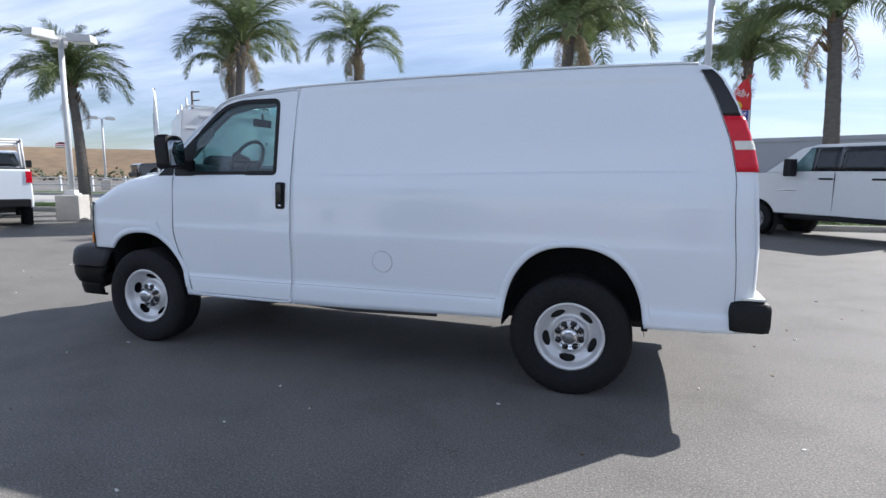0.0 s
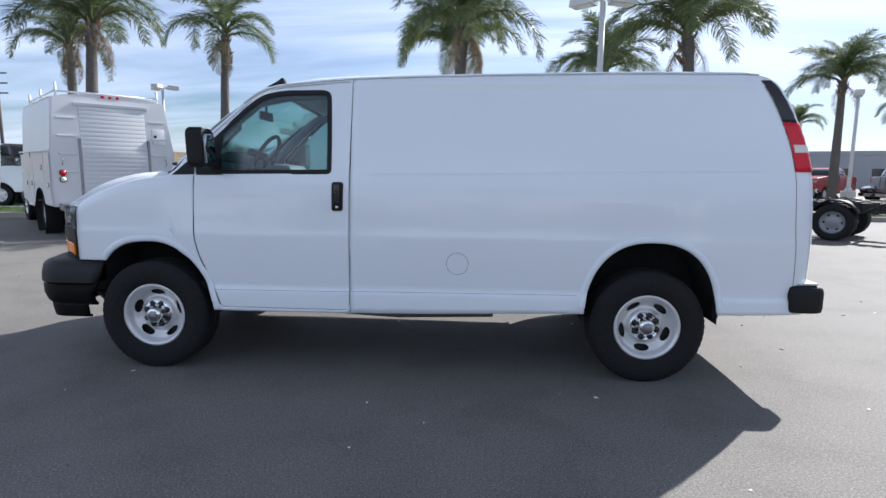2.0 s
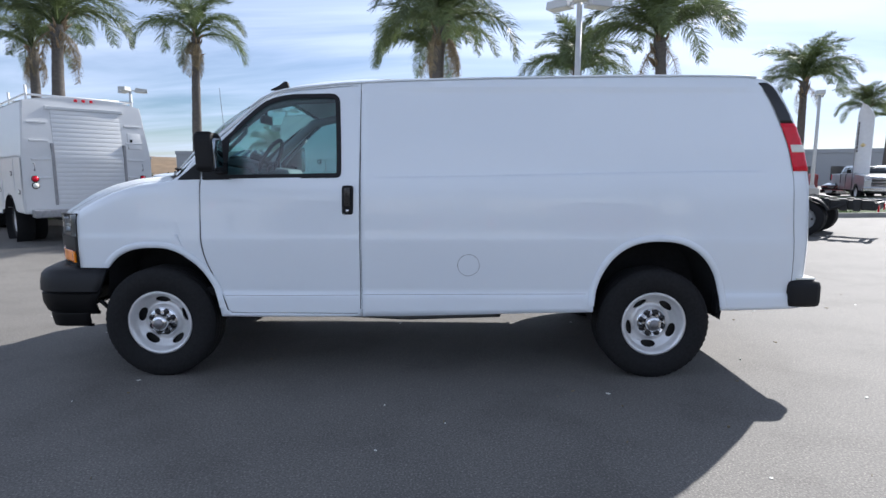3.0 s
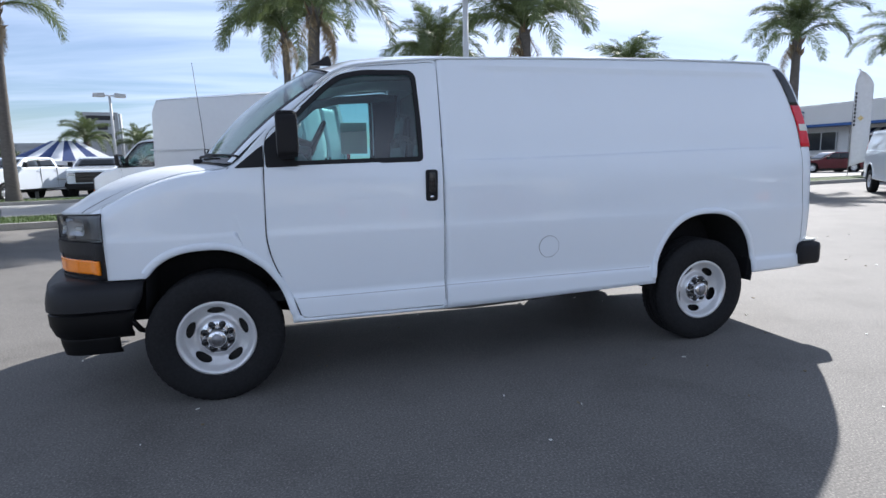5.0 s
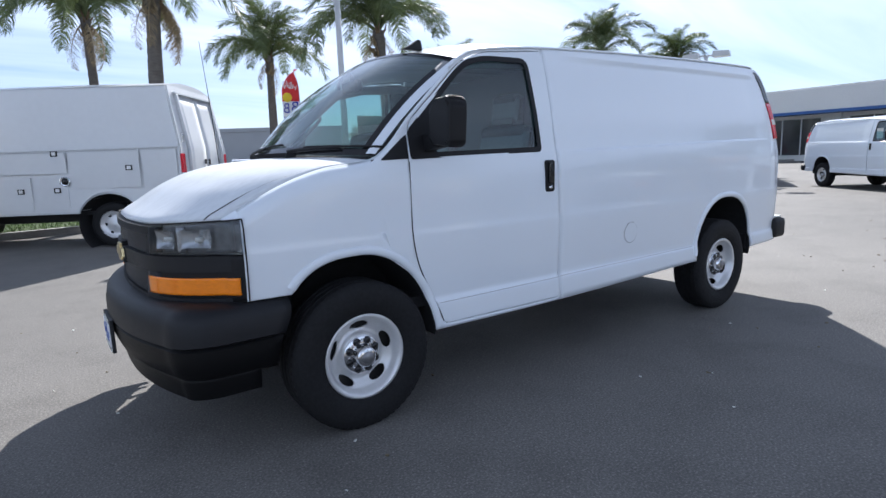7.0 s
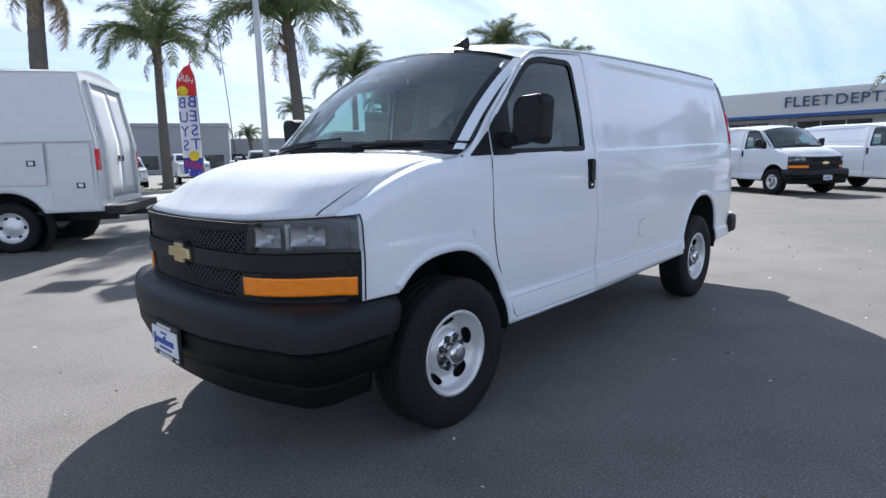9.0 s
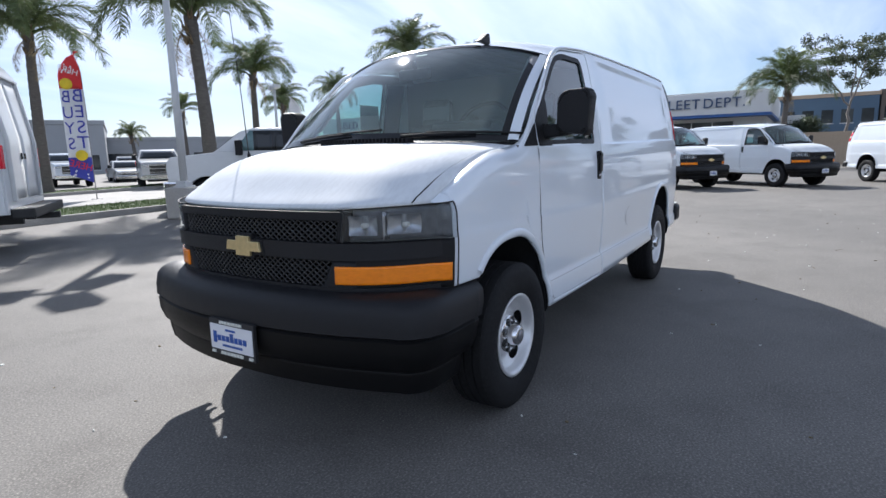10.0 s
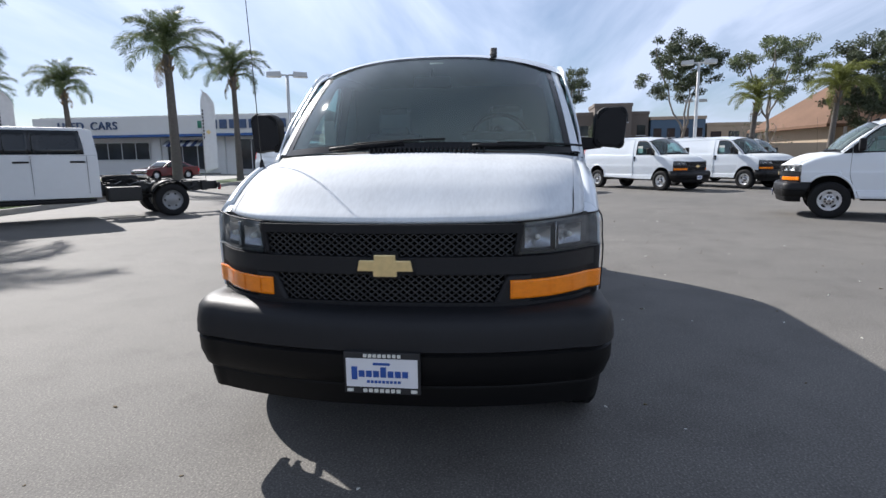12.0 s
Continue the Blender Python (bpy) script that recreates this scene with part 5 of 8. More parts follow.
            faces += [(b + i, b + (i + 1) % 5, b + 5 + (i + 1) % 5, b + 5 + i) for i in range(5)]
        me = bpy.data.meshes.new(name)
        me.from_pydata(verts, [], faces)
        me.materials.append(mat)
        tagged(new(name, me), lab, "litter", kind="stuff")


build_ground()


# ---------------------------------------------------------------- palms
def frond_mesh(name, length, droop, seed, mat, ragged=0.0, limp=0.5):
    """One feathery frond that grows along +x and arches down by droop degrees; limp says how far its leaflets hang."""
    rng = random.Random(seed)
    bm = bmesh.new()
    n = 14
    rib = [Vector((0, 0, 0))]
    for i in range(n):
        a = radians(10 - droop * ((i + 0.5) / n) ** 1.25)
        rib.append(rib[-1] + Vector((math.cos(a), 0.012 * math.cos(5 * i / n + seed), math.sin(a))) * length / n)
    tube(bm, rib, [0.017 * (1 - 0.88 * i / n) for i in range(n + 1)], 4, cap=False)

    def at(t):
        k = t * n
        i = min(int(k), n - 1)
        return rib[i].lerp(rib[i + 1], k - i), (rib[i + 1] - rib[i]).normalized()
    m = 150
    for i in range(m):
        t = 0.14 + 0.86 * i / (m - 1)
        p, d = at(min(t, 0.999))
        side = d.cross(Vector((0, 0, 1))).normalized()
        up = side.cross(d)
        full = length * 0.235 * min(1.0, (t - 0.06) / 0.22) * (1 - 0.62 * max(0.0, (t - 0.55) / 0.45) ** 1.5)
        for s in (-1, 1):
            if rng.random() < ragged:
                continue
            ll = full * rng.uniform(0.8, 1.12)
            lift = rng.choice((-0.3, 0.15, 0.55)) + rng.uniform(-0.15, 0.15)
            q = (side * s + d * rng.uniform(0.55, 0.95) + up * lift).normalized()
            fall = Vector((0, 0, -1))
            a1 = p + q * ll * 0.38
            a2 = a1 + (q * (1 - 0.5 * limp) + fall * 0.55 * limp).normalized() * ll * 0.34
            tip = a2 + (q * (1 - 0.8 * limp) + fall * 1.1 * limp).normalized() * ll * 0.34
            w = (d * 0.8 + up * rng.uniform(-0.45, 0.45)) * 0.0047 * rng.uniform(0.8, 1.25)
            row = [bm.verts.new(c) for c in (p - w * 0.55, p + w * 0.55, a1 + w, a1 - w, a2 + w * 0.75, a2 - w * 0.75, tip)]
            bm.faces.new((row[0], row[1], row[2], row[3]))
            bm.faces.new((row[3], row[2], row[4], row[5]))
            bm.faces.new((row[5], row[4], row[6]))
    me = bpy.data.meshes.new(name)
    bm.to_mesh(me)
    bm.free()
    me.materials.append(mat)
    return me


FRONDS = [frond_mesh("frond", 1.0, d, s, FROND, 0.03, lp) for s, (d, lp) in enumerate(((62, 0.40), (98, 0.58), (124, 0.72), (146, 0.82), (108, 0.62), (136, 0.76)))]
FRONDS_DRY = [frond_mesh("dry_frond", 1.0, 60, 11, DRY, 0.45, 0.9), frond_mesh("dry_frond", 1.0, 80, 12, DRY, 0.55, 0.9)]

PALE = {}
for me in FRONDS:
    PALE[me.name] = me.copy()
    PALE[me.name].materials[0] = FROND_PALE


def palm(x, y, height, seed, size=3.3, count=30, dry=3, lean=0.0, girth=0.17, z0=0.0, lab="feathery queen palm with a slim grey trunk", pale=False):
    rng = random.Random(seed)
    ob = thing("palm_tree", lab, "palm tree", Matrix.Translation((x, y, z0)), "row of palms")
    bm = bmesh.new()
    la = rng.uniform(0, 6.28)
    n = 46

    def axis(t):
        return Vector((lean * t * t * math.cos(la), lean * t * t * math.sin(la), height * t))

    def f(u, v):
        t = v
        ring = 0.012 * (0.5 + 0.5 * math.sin(t * height * 22)) + 0.01 * noise.noise((u * 6, t * 40, seed))
        r = girth * (1.25 - 0.45 * t + 0.35 * max(0, 0.06 - t) / 0.06) * (1 + 0.25 * step(0.86, 0.97, t)) + ring
        c = axis(t)
        return (c.x + r * math.cos(2 * math.pi * u), c.y + r * math.sin(2 * math.pi * u), c.z)
    grid(bm, 12, n, f, wrap_u=True)
    part("trunk", bm, BARK, ob)
    top = axis(1.0)
    # old leaf bases below the crown
    bm = bmesh.new()
    for k in range(16):
        a, h = rng.uniform(0, 6.28), rng.uniform(-0.9, 0.05)
        o = Vector((math.cos(a), math.sin(a), 0))
        b = top + Vector((0, 0, h)) + o * girth * 0.75
        tube(bm, [b, b + o * 0.10 + Vector((0, 0, 0.14)), b + o * rng.uniform(0.12, 0.28) + Vector((0, 0, rng.uniform(0.2, 0.42)))], [0.055, 0.04, 0.012], 5)
    part("boot_collar", bm, BOOT, ob)
    for k in range(count):
        t = (k + 0.5) / count
        a = k * 2.39996 + rng.uniform(-0.3, 0.3)
        pitch = radians(86 - 54 * t ** 0.95 + rng.uniform(-9, 9))
        me = FRONDS[0] if t < 0.18 else FRONDS[rng.choice((1, 4))] if t < 0.5 else FRONDS[rng.choice((2, 3, 5))]
        s = size * rng.uniform(0.86, 1.1) * (0.66 + 0.34 * min(1, t * 3))
        o = new("frond", PALE[me.name] if pale else me)
        o.parent = ob
        o.matrix_basis = Matrix.Translation(top + Vector((0, 0, 0.25 - 0.35 * t))) @ Matrix.Rotation(a, 4, "Z") @ Matrix.Rotation(-pitch, 4, "Y") @ Matrix.Rotation(rng.uniform(-0.25, 0.25), 4, "X") @ Matrix.Scale(s, 4)
    for k in range(dry):
        o = new("dry_frond", FRONDS_DRY[k % 2])
        o.parent = ob
        s = size * rng.uniform(0.45, 0.62)
        o.matrix_basis = Matrix.Translation(top + Vector((0, 0, -0.1))) @ Matrix.Rotation(rng.uniform(0, 6.28), 4, "Z") @ Matrix.Rotation(radians(rng.uniform(35, 60)), 4, "Y") @ Matrix.Scale(s, 4)
    return ob


# ---------------------------------------------------------------- lamp posts
def lamp_post(x, y, height, turn, heads=2, base=True, lab="white lamp post on a square concrete base"):
    ob = thing("lamp_post", lab, "lamp post", pose(x, y, 0, 0, 0, turn), "parking lot lamps")
    if base:
        bm = bmesh.new()
        box(bm, -0.31, 0.31, -0.31, 0.31, 0.0, 0.72, 0.03)
        part("concrete_base", bm, CONCRETE, ob, smooth=False)
        boxes("base_plate", POLE_WHITE, ob, [(-0.17, 0.17, -0.17, 0.17, 0.72, 0.76)], 0.006)
        boxes("base_cover", POLE_WHITE, ob, [(-0.13, 0.13, -0.13, 0.13, 0.755, 0.86)], 0.01)
    z0 = 0.75 if base else 0.0
    bm = bmesh.new()
    tube(bm, [(0, 0, z0), (0, 0, (z0 + height) / 2), (0, 0, height)], [0.085, 0.078, 0.07], 14)
    part("pole", bm, POLE_WHITE, ob)
    for k in range(heads):
        a = 2 * math.pi * k / heads
        m = Matrix.Rotation(a, 4, "Z")
        h = new("lamp_head")
        h.parent = ob
        h.matrix_basis = m @ Matrix.Translation((0, 0, height))
        boxes("arm", POLE_WHITE, h, [(0.05, 0.26, -0.03, 0.03, -0.05, 0.02)], 0.006)
        bm = bmesh.new()
        prism(bm, [(0.24, -0.10), (0.86, -0.10), (0.84, 0.09), (0.26, 0.13)], "y", -0.19, 0.19, 0.012)
        part("head_box", bm, POLE_WHITE, h, smooth=False)
        boxes("lens", PAPER, h, [(0.29, 0.81, -0.15, 0.15, -0.112, -0.098)])
    return ob


# ---------------------------------------------------------------- simple wheels, cars and trucks
def simple_wheel():
    w = new("wheel")
    bm = bmesh.new()
    lathe(bm, [(0.60, -0.26), (0.66, -0.30), (0.80, -0.32), (0.93, -0.29), (1.0, -0.22), (1.0, 0.22), (0.93, 0.29), (0.6, 0.26)], 26)
    bmesh.ops.recalc_face_normals(bm, faces=bm.faces)
    part("tyre", bm, RUBBER, w)
    bm = bmesh.new()
    lathe(bm, [(0.62, -0.28), (0.58, -0.22), (0.50, -0.13), (0.38, -0.10), (0.22, -0.20), (0.0, -0.21)], 26)
    part("rim", bm, STEEL, w)
    for k in range(6):
        a = 2 * math.pi * k / 6
        bm = bmesh.new()
        lathe(bm, [(0.0, -0.004), (0.075, -0.004), (0.075, 0.02)], 12)
        bmesh.ops.translate(bm, verts=bm.verts, vec=(0.44 * math.cos(a), -0.118, 0.44 * math.sin(a)))
        part("rim_hole", bm, LINER, w)
    return w


WHEEL = simple_wheel()
WHEEL_USED = []


def add_wheel(ob, x, y, r, inward=False):
    m = Matrix.Translation((x, y, r)) @ (Matrix.Rotation(math.pi, 4, "Z") if y > 0 else Matrix.Identity(4)) @ Matrix.Scale(r, 4)
    if not WHEEL_USED:
        WHEEL_USED.append(1)
        WHEEL.parent, WHEEL.matrix_basis = ob, m
        return WHEEL
    c = copy_thing(WHEEL, Matrix.Identity(4))
    c.matrix_basis = m
    c.parent = ob
    return c


def arc(cx, cz, r, zlow, n=12):
    a0 = math.asin(max(-1, min(1, (zlow - cz) / r)))
    return [(cx + r * math.cos(math.pi - a0 - (math.pi - 2 * a0) * i / n), cz + r * math.sin(math.pi - a0 - (math.pi - 2 * a0) * i / n)) for i in range(n + 1)]


SHAPES = {
    "pickup": dict(wb=3.75, r=0.40, w=0.99, low=0.50, belt=1.45, nose=[(-0.98, 0.62), (-1.0, 1.0), (-0.96, 1.22), (-0.86, 1.32), (-0.2, 1.40), (0.62, 1.45)], tail=[(4.86, 1.42), (4.90, 1.36), (4.90, 0.62)],
                   house=[(0.60, 1.44), (1.28, 1.86), (1.55, 1.92), (2.72, 1.92), (2.98, 1.86), (3.06, 1.44)], glass=[(0.92, 1.49), (1.40, 1.82), (2.80, 1.83), (2.92, 1.49)], posts=(1.92,), bed=(3.12, 4.86)),
    "crew_chassis": dict(wb=4.62, r=0.405, w=1.0, low=0.56, belt=1.53, nose=[(-0.97, 0.70), (-1.0, 1.1), (-0.97, 1.32), (-0.86, 1.43), (-0.2, 1.49), (0.24, 1.53)], tail=[(3.06, 1.53), (3.06, 0.56)],
                         house=[(0.20, 1.52), (0.95, 2.09), (1.28, 2.17), (2.80, 2.17), (3.00, 2.11), (3.06, 1.52)], glass=[(0.76, 1.56), (1.16, 2.10), (2.74, 2.105), (2.82, 1.56)], posts=(1.28, 1.78), bed=None),
    "suv": dict(wb=2.95, r=0.385, w=0.97, low=0.42, belt=1.12, nose=[(-0.88, 0.50), (-0.92, 0.80), (-0.86, 1.0), (-0.70, 1.06), (0.45, 1.13)], tail=[(3.95, 1.10), (4.0, 0.9), (3.95, 0.48)],
                house=[(0.42, 1.11), (1.08, 1.66), (1.40, 1.74), (3.3, 1.72), (3.72, 1.60), (3.93, 1.11)], glass=[(0.72, 1.17), (1.20, 1.62), (3.25, 1.62), (3.72, 1.17)], posts=(1.55, 2.6), bed=None),
    "sedan": dict(wb=2.78, r=0.33, w=0.91, low=0.28, belt=0.90, nose=[(-0.88, 0.36), (-0.92, 0.58), (-0.84, 0.72), (-0.5, 0.82), (0.55, 0.92)], tail=[(3.72, 0.98), (3.82, 0.80), (3.80, 0.40)],
                  house=[(0.52, 0.90), (1.30, 1.36), (1.62, 1.42), (2.35, 1.40), (3.15, 1.08), (3.45, 0.96)], glass=[(0.82, 0.95), (1.42, 1.34), (2.30, 1.33), (2.95, 0.98)], posts=(1.80,), bed=None),
}


def vehicle(shape, name, label, category, x, y, turn, paint, z=0.0, chrome=True, group=""):
    """A parked car or truck; its nose points towards its own -x."""
    s = SHAPES[shape]
    ob = thing(name, label, category, pose(x, y, z, 0, 0, turn), group)
    wb, r, w, low = s["wb"], s["r"], s["w"], s["low"]
    R = r * (1.27 if shape == "crew_chassis" else 1.2)
    bottom = []
    if shape != "crew_chassis":
        bottom += arc(wb, r * 0.95, R, low)[::-1]
    bottom += arc(0.0, r * 0.95, R, low)[::-1]
    bottom = [(p[0], p[1]) for p in bottom]
    poly = s["nose"] + [(s["tail"][0][0] * 0.5, s["belt"] + 0.012)] + s["tail"] + [(s["tail"][-1][0], low)] + bottom + [(-0.86, low)]
    bm = bmesh.new()
    prism(bm, poly, "y", -w, w)
    for v in bm.verts:
        k = step(-0.55, -1.0, v.co.x)
        v.co.y *= 1 - 0.10 * k - 0.03 * step(s["belt"] - 0.35, s["belt"], v.co.z)
    es = [e for e in bm.edges if abs(abs(e.verts[0].co.y) - abs(e.verts[1].co.y)) < 0.12 and e.verts[0].co.y * e.verts[1].co.y > 0]
    bmesh.ops.bevel(bm, geom=es, offset=0.035, segments=3, affect="EDGES", profile=0.55, clamp_overlap=True)
    even(sharp(part("body", bm, paint, ob), 40))
    # roof and pillars
    bm = bmesh.new()
    prism(bm, s["house"], "y", -w + 0.03, w - 0.03)
    ht = max(p[1] for p in s["house"])
    for v in bm.verts:
        v.co.y *= 1 - 0.17 * max(0, v.co.z - s["belt"]) / (ht - s["belt"])
    es = [e for e in bm.edges if abs(abs(e.verts[0].co.y) - abs(e.verts[1].co.y)) < 0.12 and e.verts[0].co.y * e.verts[1].co.y > 0]
    bmesh.ops.bevel(bm, geom=es, offset=0.05, segments=3, affect="EDGES", profile=0.55, clamp_overlap=True)
    even(sharp(part("cab_roof", bm, paint, ob), 40))

    def lean_y(zz):
        return (w - 0.03) * (1 - 0.17 * max(0, zz - s["belt"]) / (ht - s["belt"]))
    g = s["glass"]
    for sg in (-1, 1):
        cuts = [g[0][0]] + list(s["posts"]) + [g[3][0]]
        for a, b in zip(cuts, cuts[1:]):
            def lim(t, zz):
                zt = (zz - g[0][1]) / (g[1][1] - g[0][1])
                lo, hi = g[0][0] + (g[1][0] - g[0][0]) * zt, g[3][0] + (g[2][0] - g[3][0]) * zt
                return min(max(t, lo), hi)
            bm = bmesh.new()

            def f(u, v):
                zz = g[0][1] + (g[1][1] - g[0][1]) * v
                xx = lim(a + 0.025 + (b - a - 0.05) * u, zz)
                return (xx, sg * (lean_y(zz) + 0.004), zz)
            grid(bm, 6, 4, f)
            bmesh.ops.recalc_face_normals(bm, faces=bm.faces)
            shell(part("side_window", bm, FRONT_GLASS if shape == "crew_chassis" and a == cuts[0] else TINT_GLASS, ob), 0.004)
        for xp in s["posts"]:
            bm = bmesh.new()
            grid(bm, 1, 4, lambda u, v: (xp - 0.03 + 0.06 * u, sg * (lean_y(g[0][1] + (g[1][1] - g[0][1]) * v) + 0.0025), g[0][1] + (g[1][1] - g[0][1]) * v))
            shell(part("window_post", bm, GLOSS_BLACK, ob), 0.003)
    h = s["house"]
    for nm, (p, q), sh in (("windscreen", (h[0], h[1]), -1), ("rear_window", (h[-1], h[-2]), 1)):
        bm = bmesh.new()

        def f(u, v):
            t = 0.08 + 0.84 * v
            xx, zz = p[0] + (q[0] - p[0]) * t, p[1] + (q[1] - p[1]) * t
            return (xx + sh * 0.012, (2 * u - 1) * (lean_y(zz) - 0.09), zz + 0.010)
        grid(bm, 8, 4, f)
        shell(part(nm, bm, TINT_GLASS, ob), 0.004)
    # nose: grille, lamps, bumpers
    nz = s["nose"]
    z0, z1 = nz[0][1], nz[2][1]
    xg = nz[1][0]
    boxes("grille", GLOSS_BLACK, ob, [(xg - 0.012, xg + 0.1, -0.55, 0.55, z0 + 0.12, z1 - 0.02)], 0.01)
    for k in range(3):
        zz = z0 + 0.18 + (z1 - z0 - 0.26) * k / 2
        boxes("grille_bar", CHROME if chrome else PLASTIC, ob, [(xg - 0.03, xg + 0.03, -0.56, 0.56, zz, zz + 0.03)], 0.006)
    for sg in (-1, 1):
        boxes("headlamp", LAMP_BOWL, ob, [(xg - 0.004, xg + 0.16, min(sg * 0.58, sg * 0.87), max(sg * 0.58, sg * 0.87), z1 - 0.17, z1 - 0.03)], 0.02)
        if shape == "crew_chassis":
            boxes("tow_mirror", PLASTIC, ob, [(0.80, 0.98, sg * (w + 0.17) - 0.13, sg * (w + 0.17) + 0.13, 1.44, 1.84), (0.85, 0.92, sg * (w + 0.02) - 0.06, sg * (w + 0.02) + 0.06, 1.46, 1.52)], 0.03)
            boxes("side_badge", CHROME, ob, [(0.55, 0.98, sg * (w - 0.004) - 0.006, sg * (w - 0.004) + 0.006, 1.10, 1.13)], 0.003)
        else:
            boxes("door_mirror", PLASTIC, ob, [(h[0][0] + 0.36, h[0][0] + 0.50, sg * (w + 0.11) - 0.10, sg * (w + 0.11) + 0.10, s["belt"] + 0.02, s["belt"] + 0.24)], 0.03)
        long = 0.30 if shape == "crew_chassis" else 0.16
        for xh in ([1.74] if shape == "crew_chassis" else list(s["posts"])) + [s["house"][-1][0] - (0.26 if shape == "crew_chassis" else 0.15)]:
            boxes("door_handle", PLASTIC if shape == "crew_chassis" else paint, ob, [(xh - long, xh, sg * (w - 0.01) - 0.012, sg * (w - 0.01) + 0.012, s["belt"] - 0.16, s["belt"] - 0.12)], 0.008)
            bm = bmesh.new()
            box(bm, xh + 0.03, xh + (0.034 if shape == "crew_chassis" else 0.038), sg * (w - 0.012) - 0.014, sg * (w - 0.012) + 0.0145, low + 0.1, s["belt"])
            part("door_seam", bm, PLASTIC, ob, smooth=False)
        for xx in (0.0, wb):
            bm = bmesh.new()
            lathe(bm, [(R + 0.006, -0.16), (R + 0.006, 0.02), (0.0, 0.02)], 24, Matrix.Translation((xx, sg * (w - 0.17), r * 0.95)) @ (Matrix.Identity(4) if sg < 0 else Matrix.Rotation(math.pi, 4, "Z")))
            if not (shape == "crew_chassis" and xx > 0):
                part("wheel_house", bm, LINER, ob)
            else:
                bm.free()
            add_wheel(ob, xx, sg * (w - 0.14), r)
    boxes("front_bumper", CHROME if chrome else PLASTIC, ob, [(xg - 0.10, xg + 0.25, -w + 0.06, w - 0.06, z0 - 0.16, z0 + 0.08)], 0.04)
    xt = s["tail"][-1][0]
    if shape != "crew_chassis":
        boxes("rear_bumper", CHROME if chrome else PLASTIC, ob, [(xt - 0.06, xt + 0.12, -w + 0.06, w - 0.06, low, low + 0.2)], 0.03)
        for sg in (-1, 1):
            boxes("tail_lamp", RED_LENS, ob, [(xt - 0.09, xt + 0.015, sg * (w - 0.07) - 0.06, sg * (w - 0.07) + 0.065, s["belt"] - 0.36, s["belt"] - 0.08)], 0.012)
    boxes("underbody", FRAME_BLACK, ob, [(-0.7, xt - 0.2, -w * 0.62, w * 0.62, low - 0.14, low + 0.3)])
    if s["bed"]:
        a, b = s["bed"]
        boxes("cargo_bed", LINER, ob, [(a, b - 0.06, -w + 0.12, w - 0.12, s["belt"] - 0.05, s["belt"] + 0.012)])
    return ob


def at_point(local, world, turn):
    """The pose that turns a thing and puts its own point local on the ground point world."""
    m = Matrix.Rotation(radians(turn), 4, "Z")
    p = m @ Vector((local[0], local[1], 0))
    return Matrix.Translation((world[0] - p.x, world[1] - p.y, 0)) @ m


# ---------------------------------------------------------------- vehicles on the lot
CAB_ONLY = ("cargo_side", "tail_lamp", "corner_panel", "rear_corner_seam", "sill_line", "rear_wheel", "rear_doors", "rear_window", "rear_bumper", "bumper_end_cap", "bumper_pad", "fuel_flap", "roof_skin", "drip_rail", "rear_axle", "mud_flap", "dealer_plate", "silencer", "roof_aerial", "frame_rail", "floor_pan")


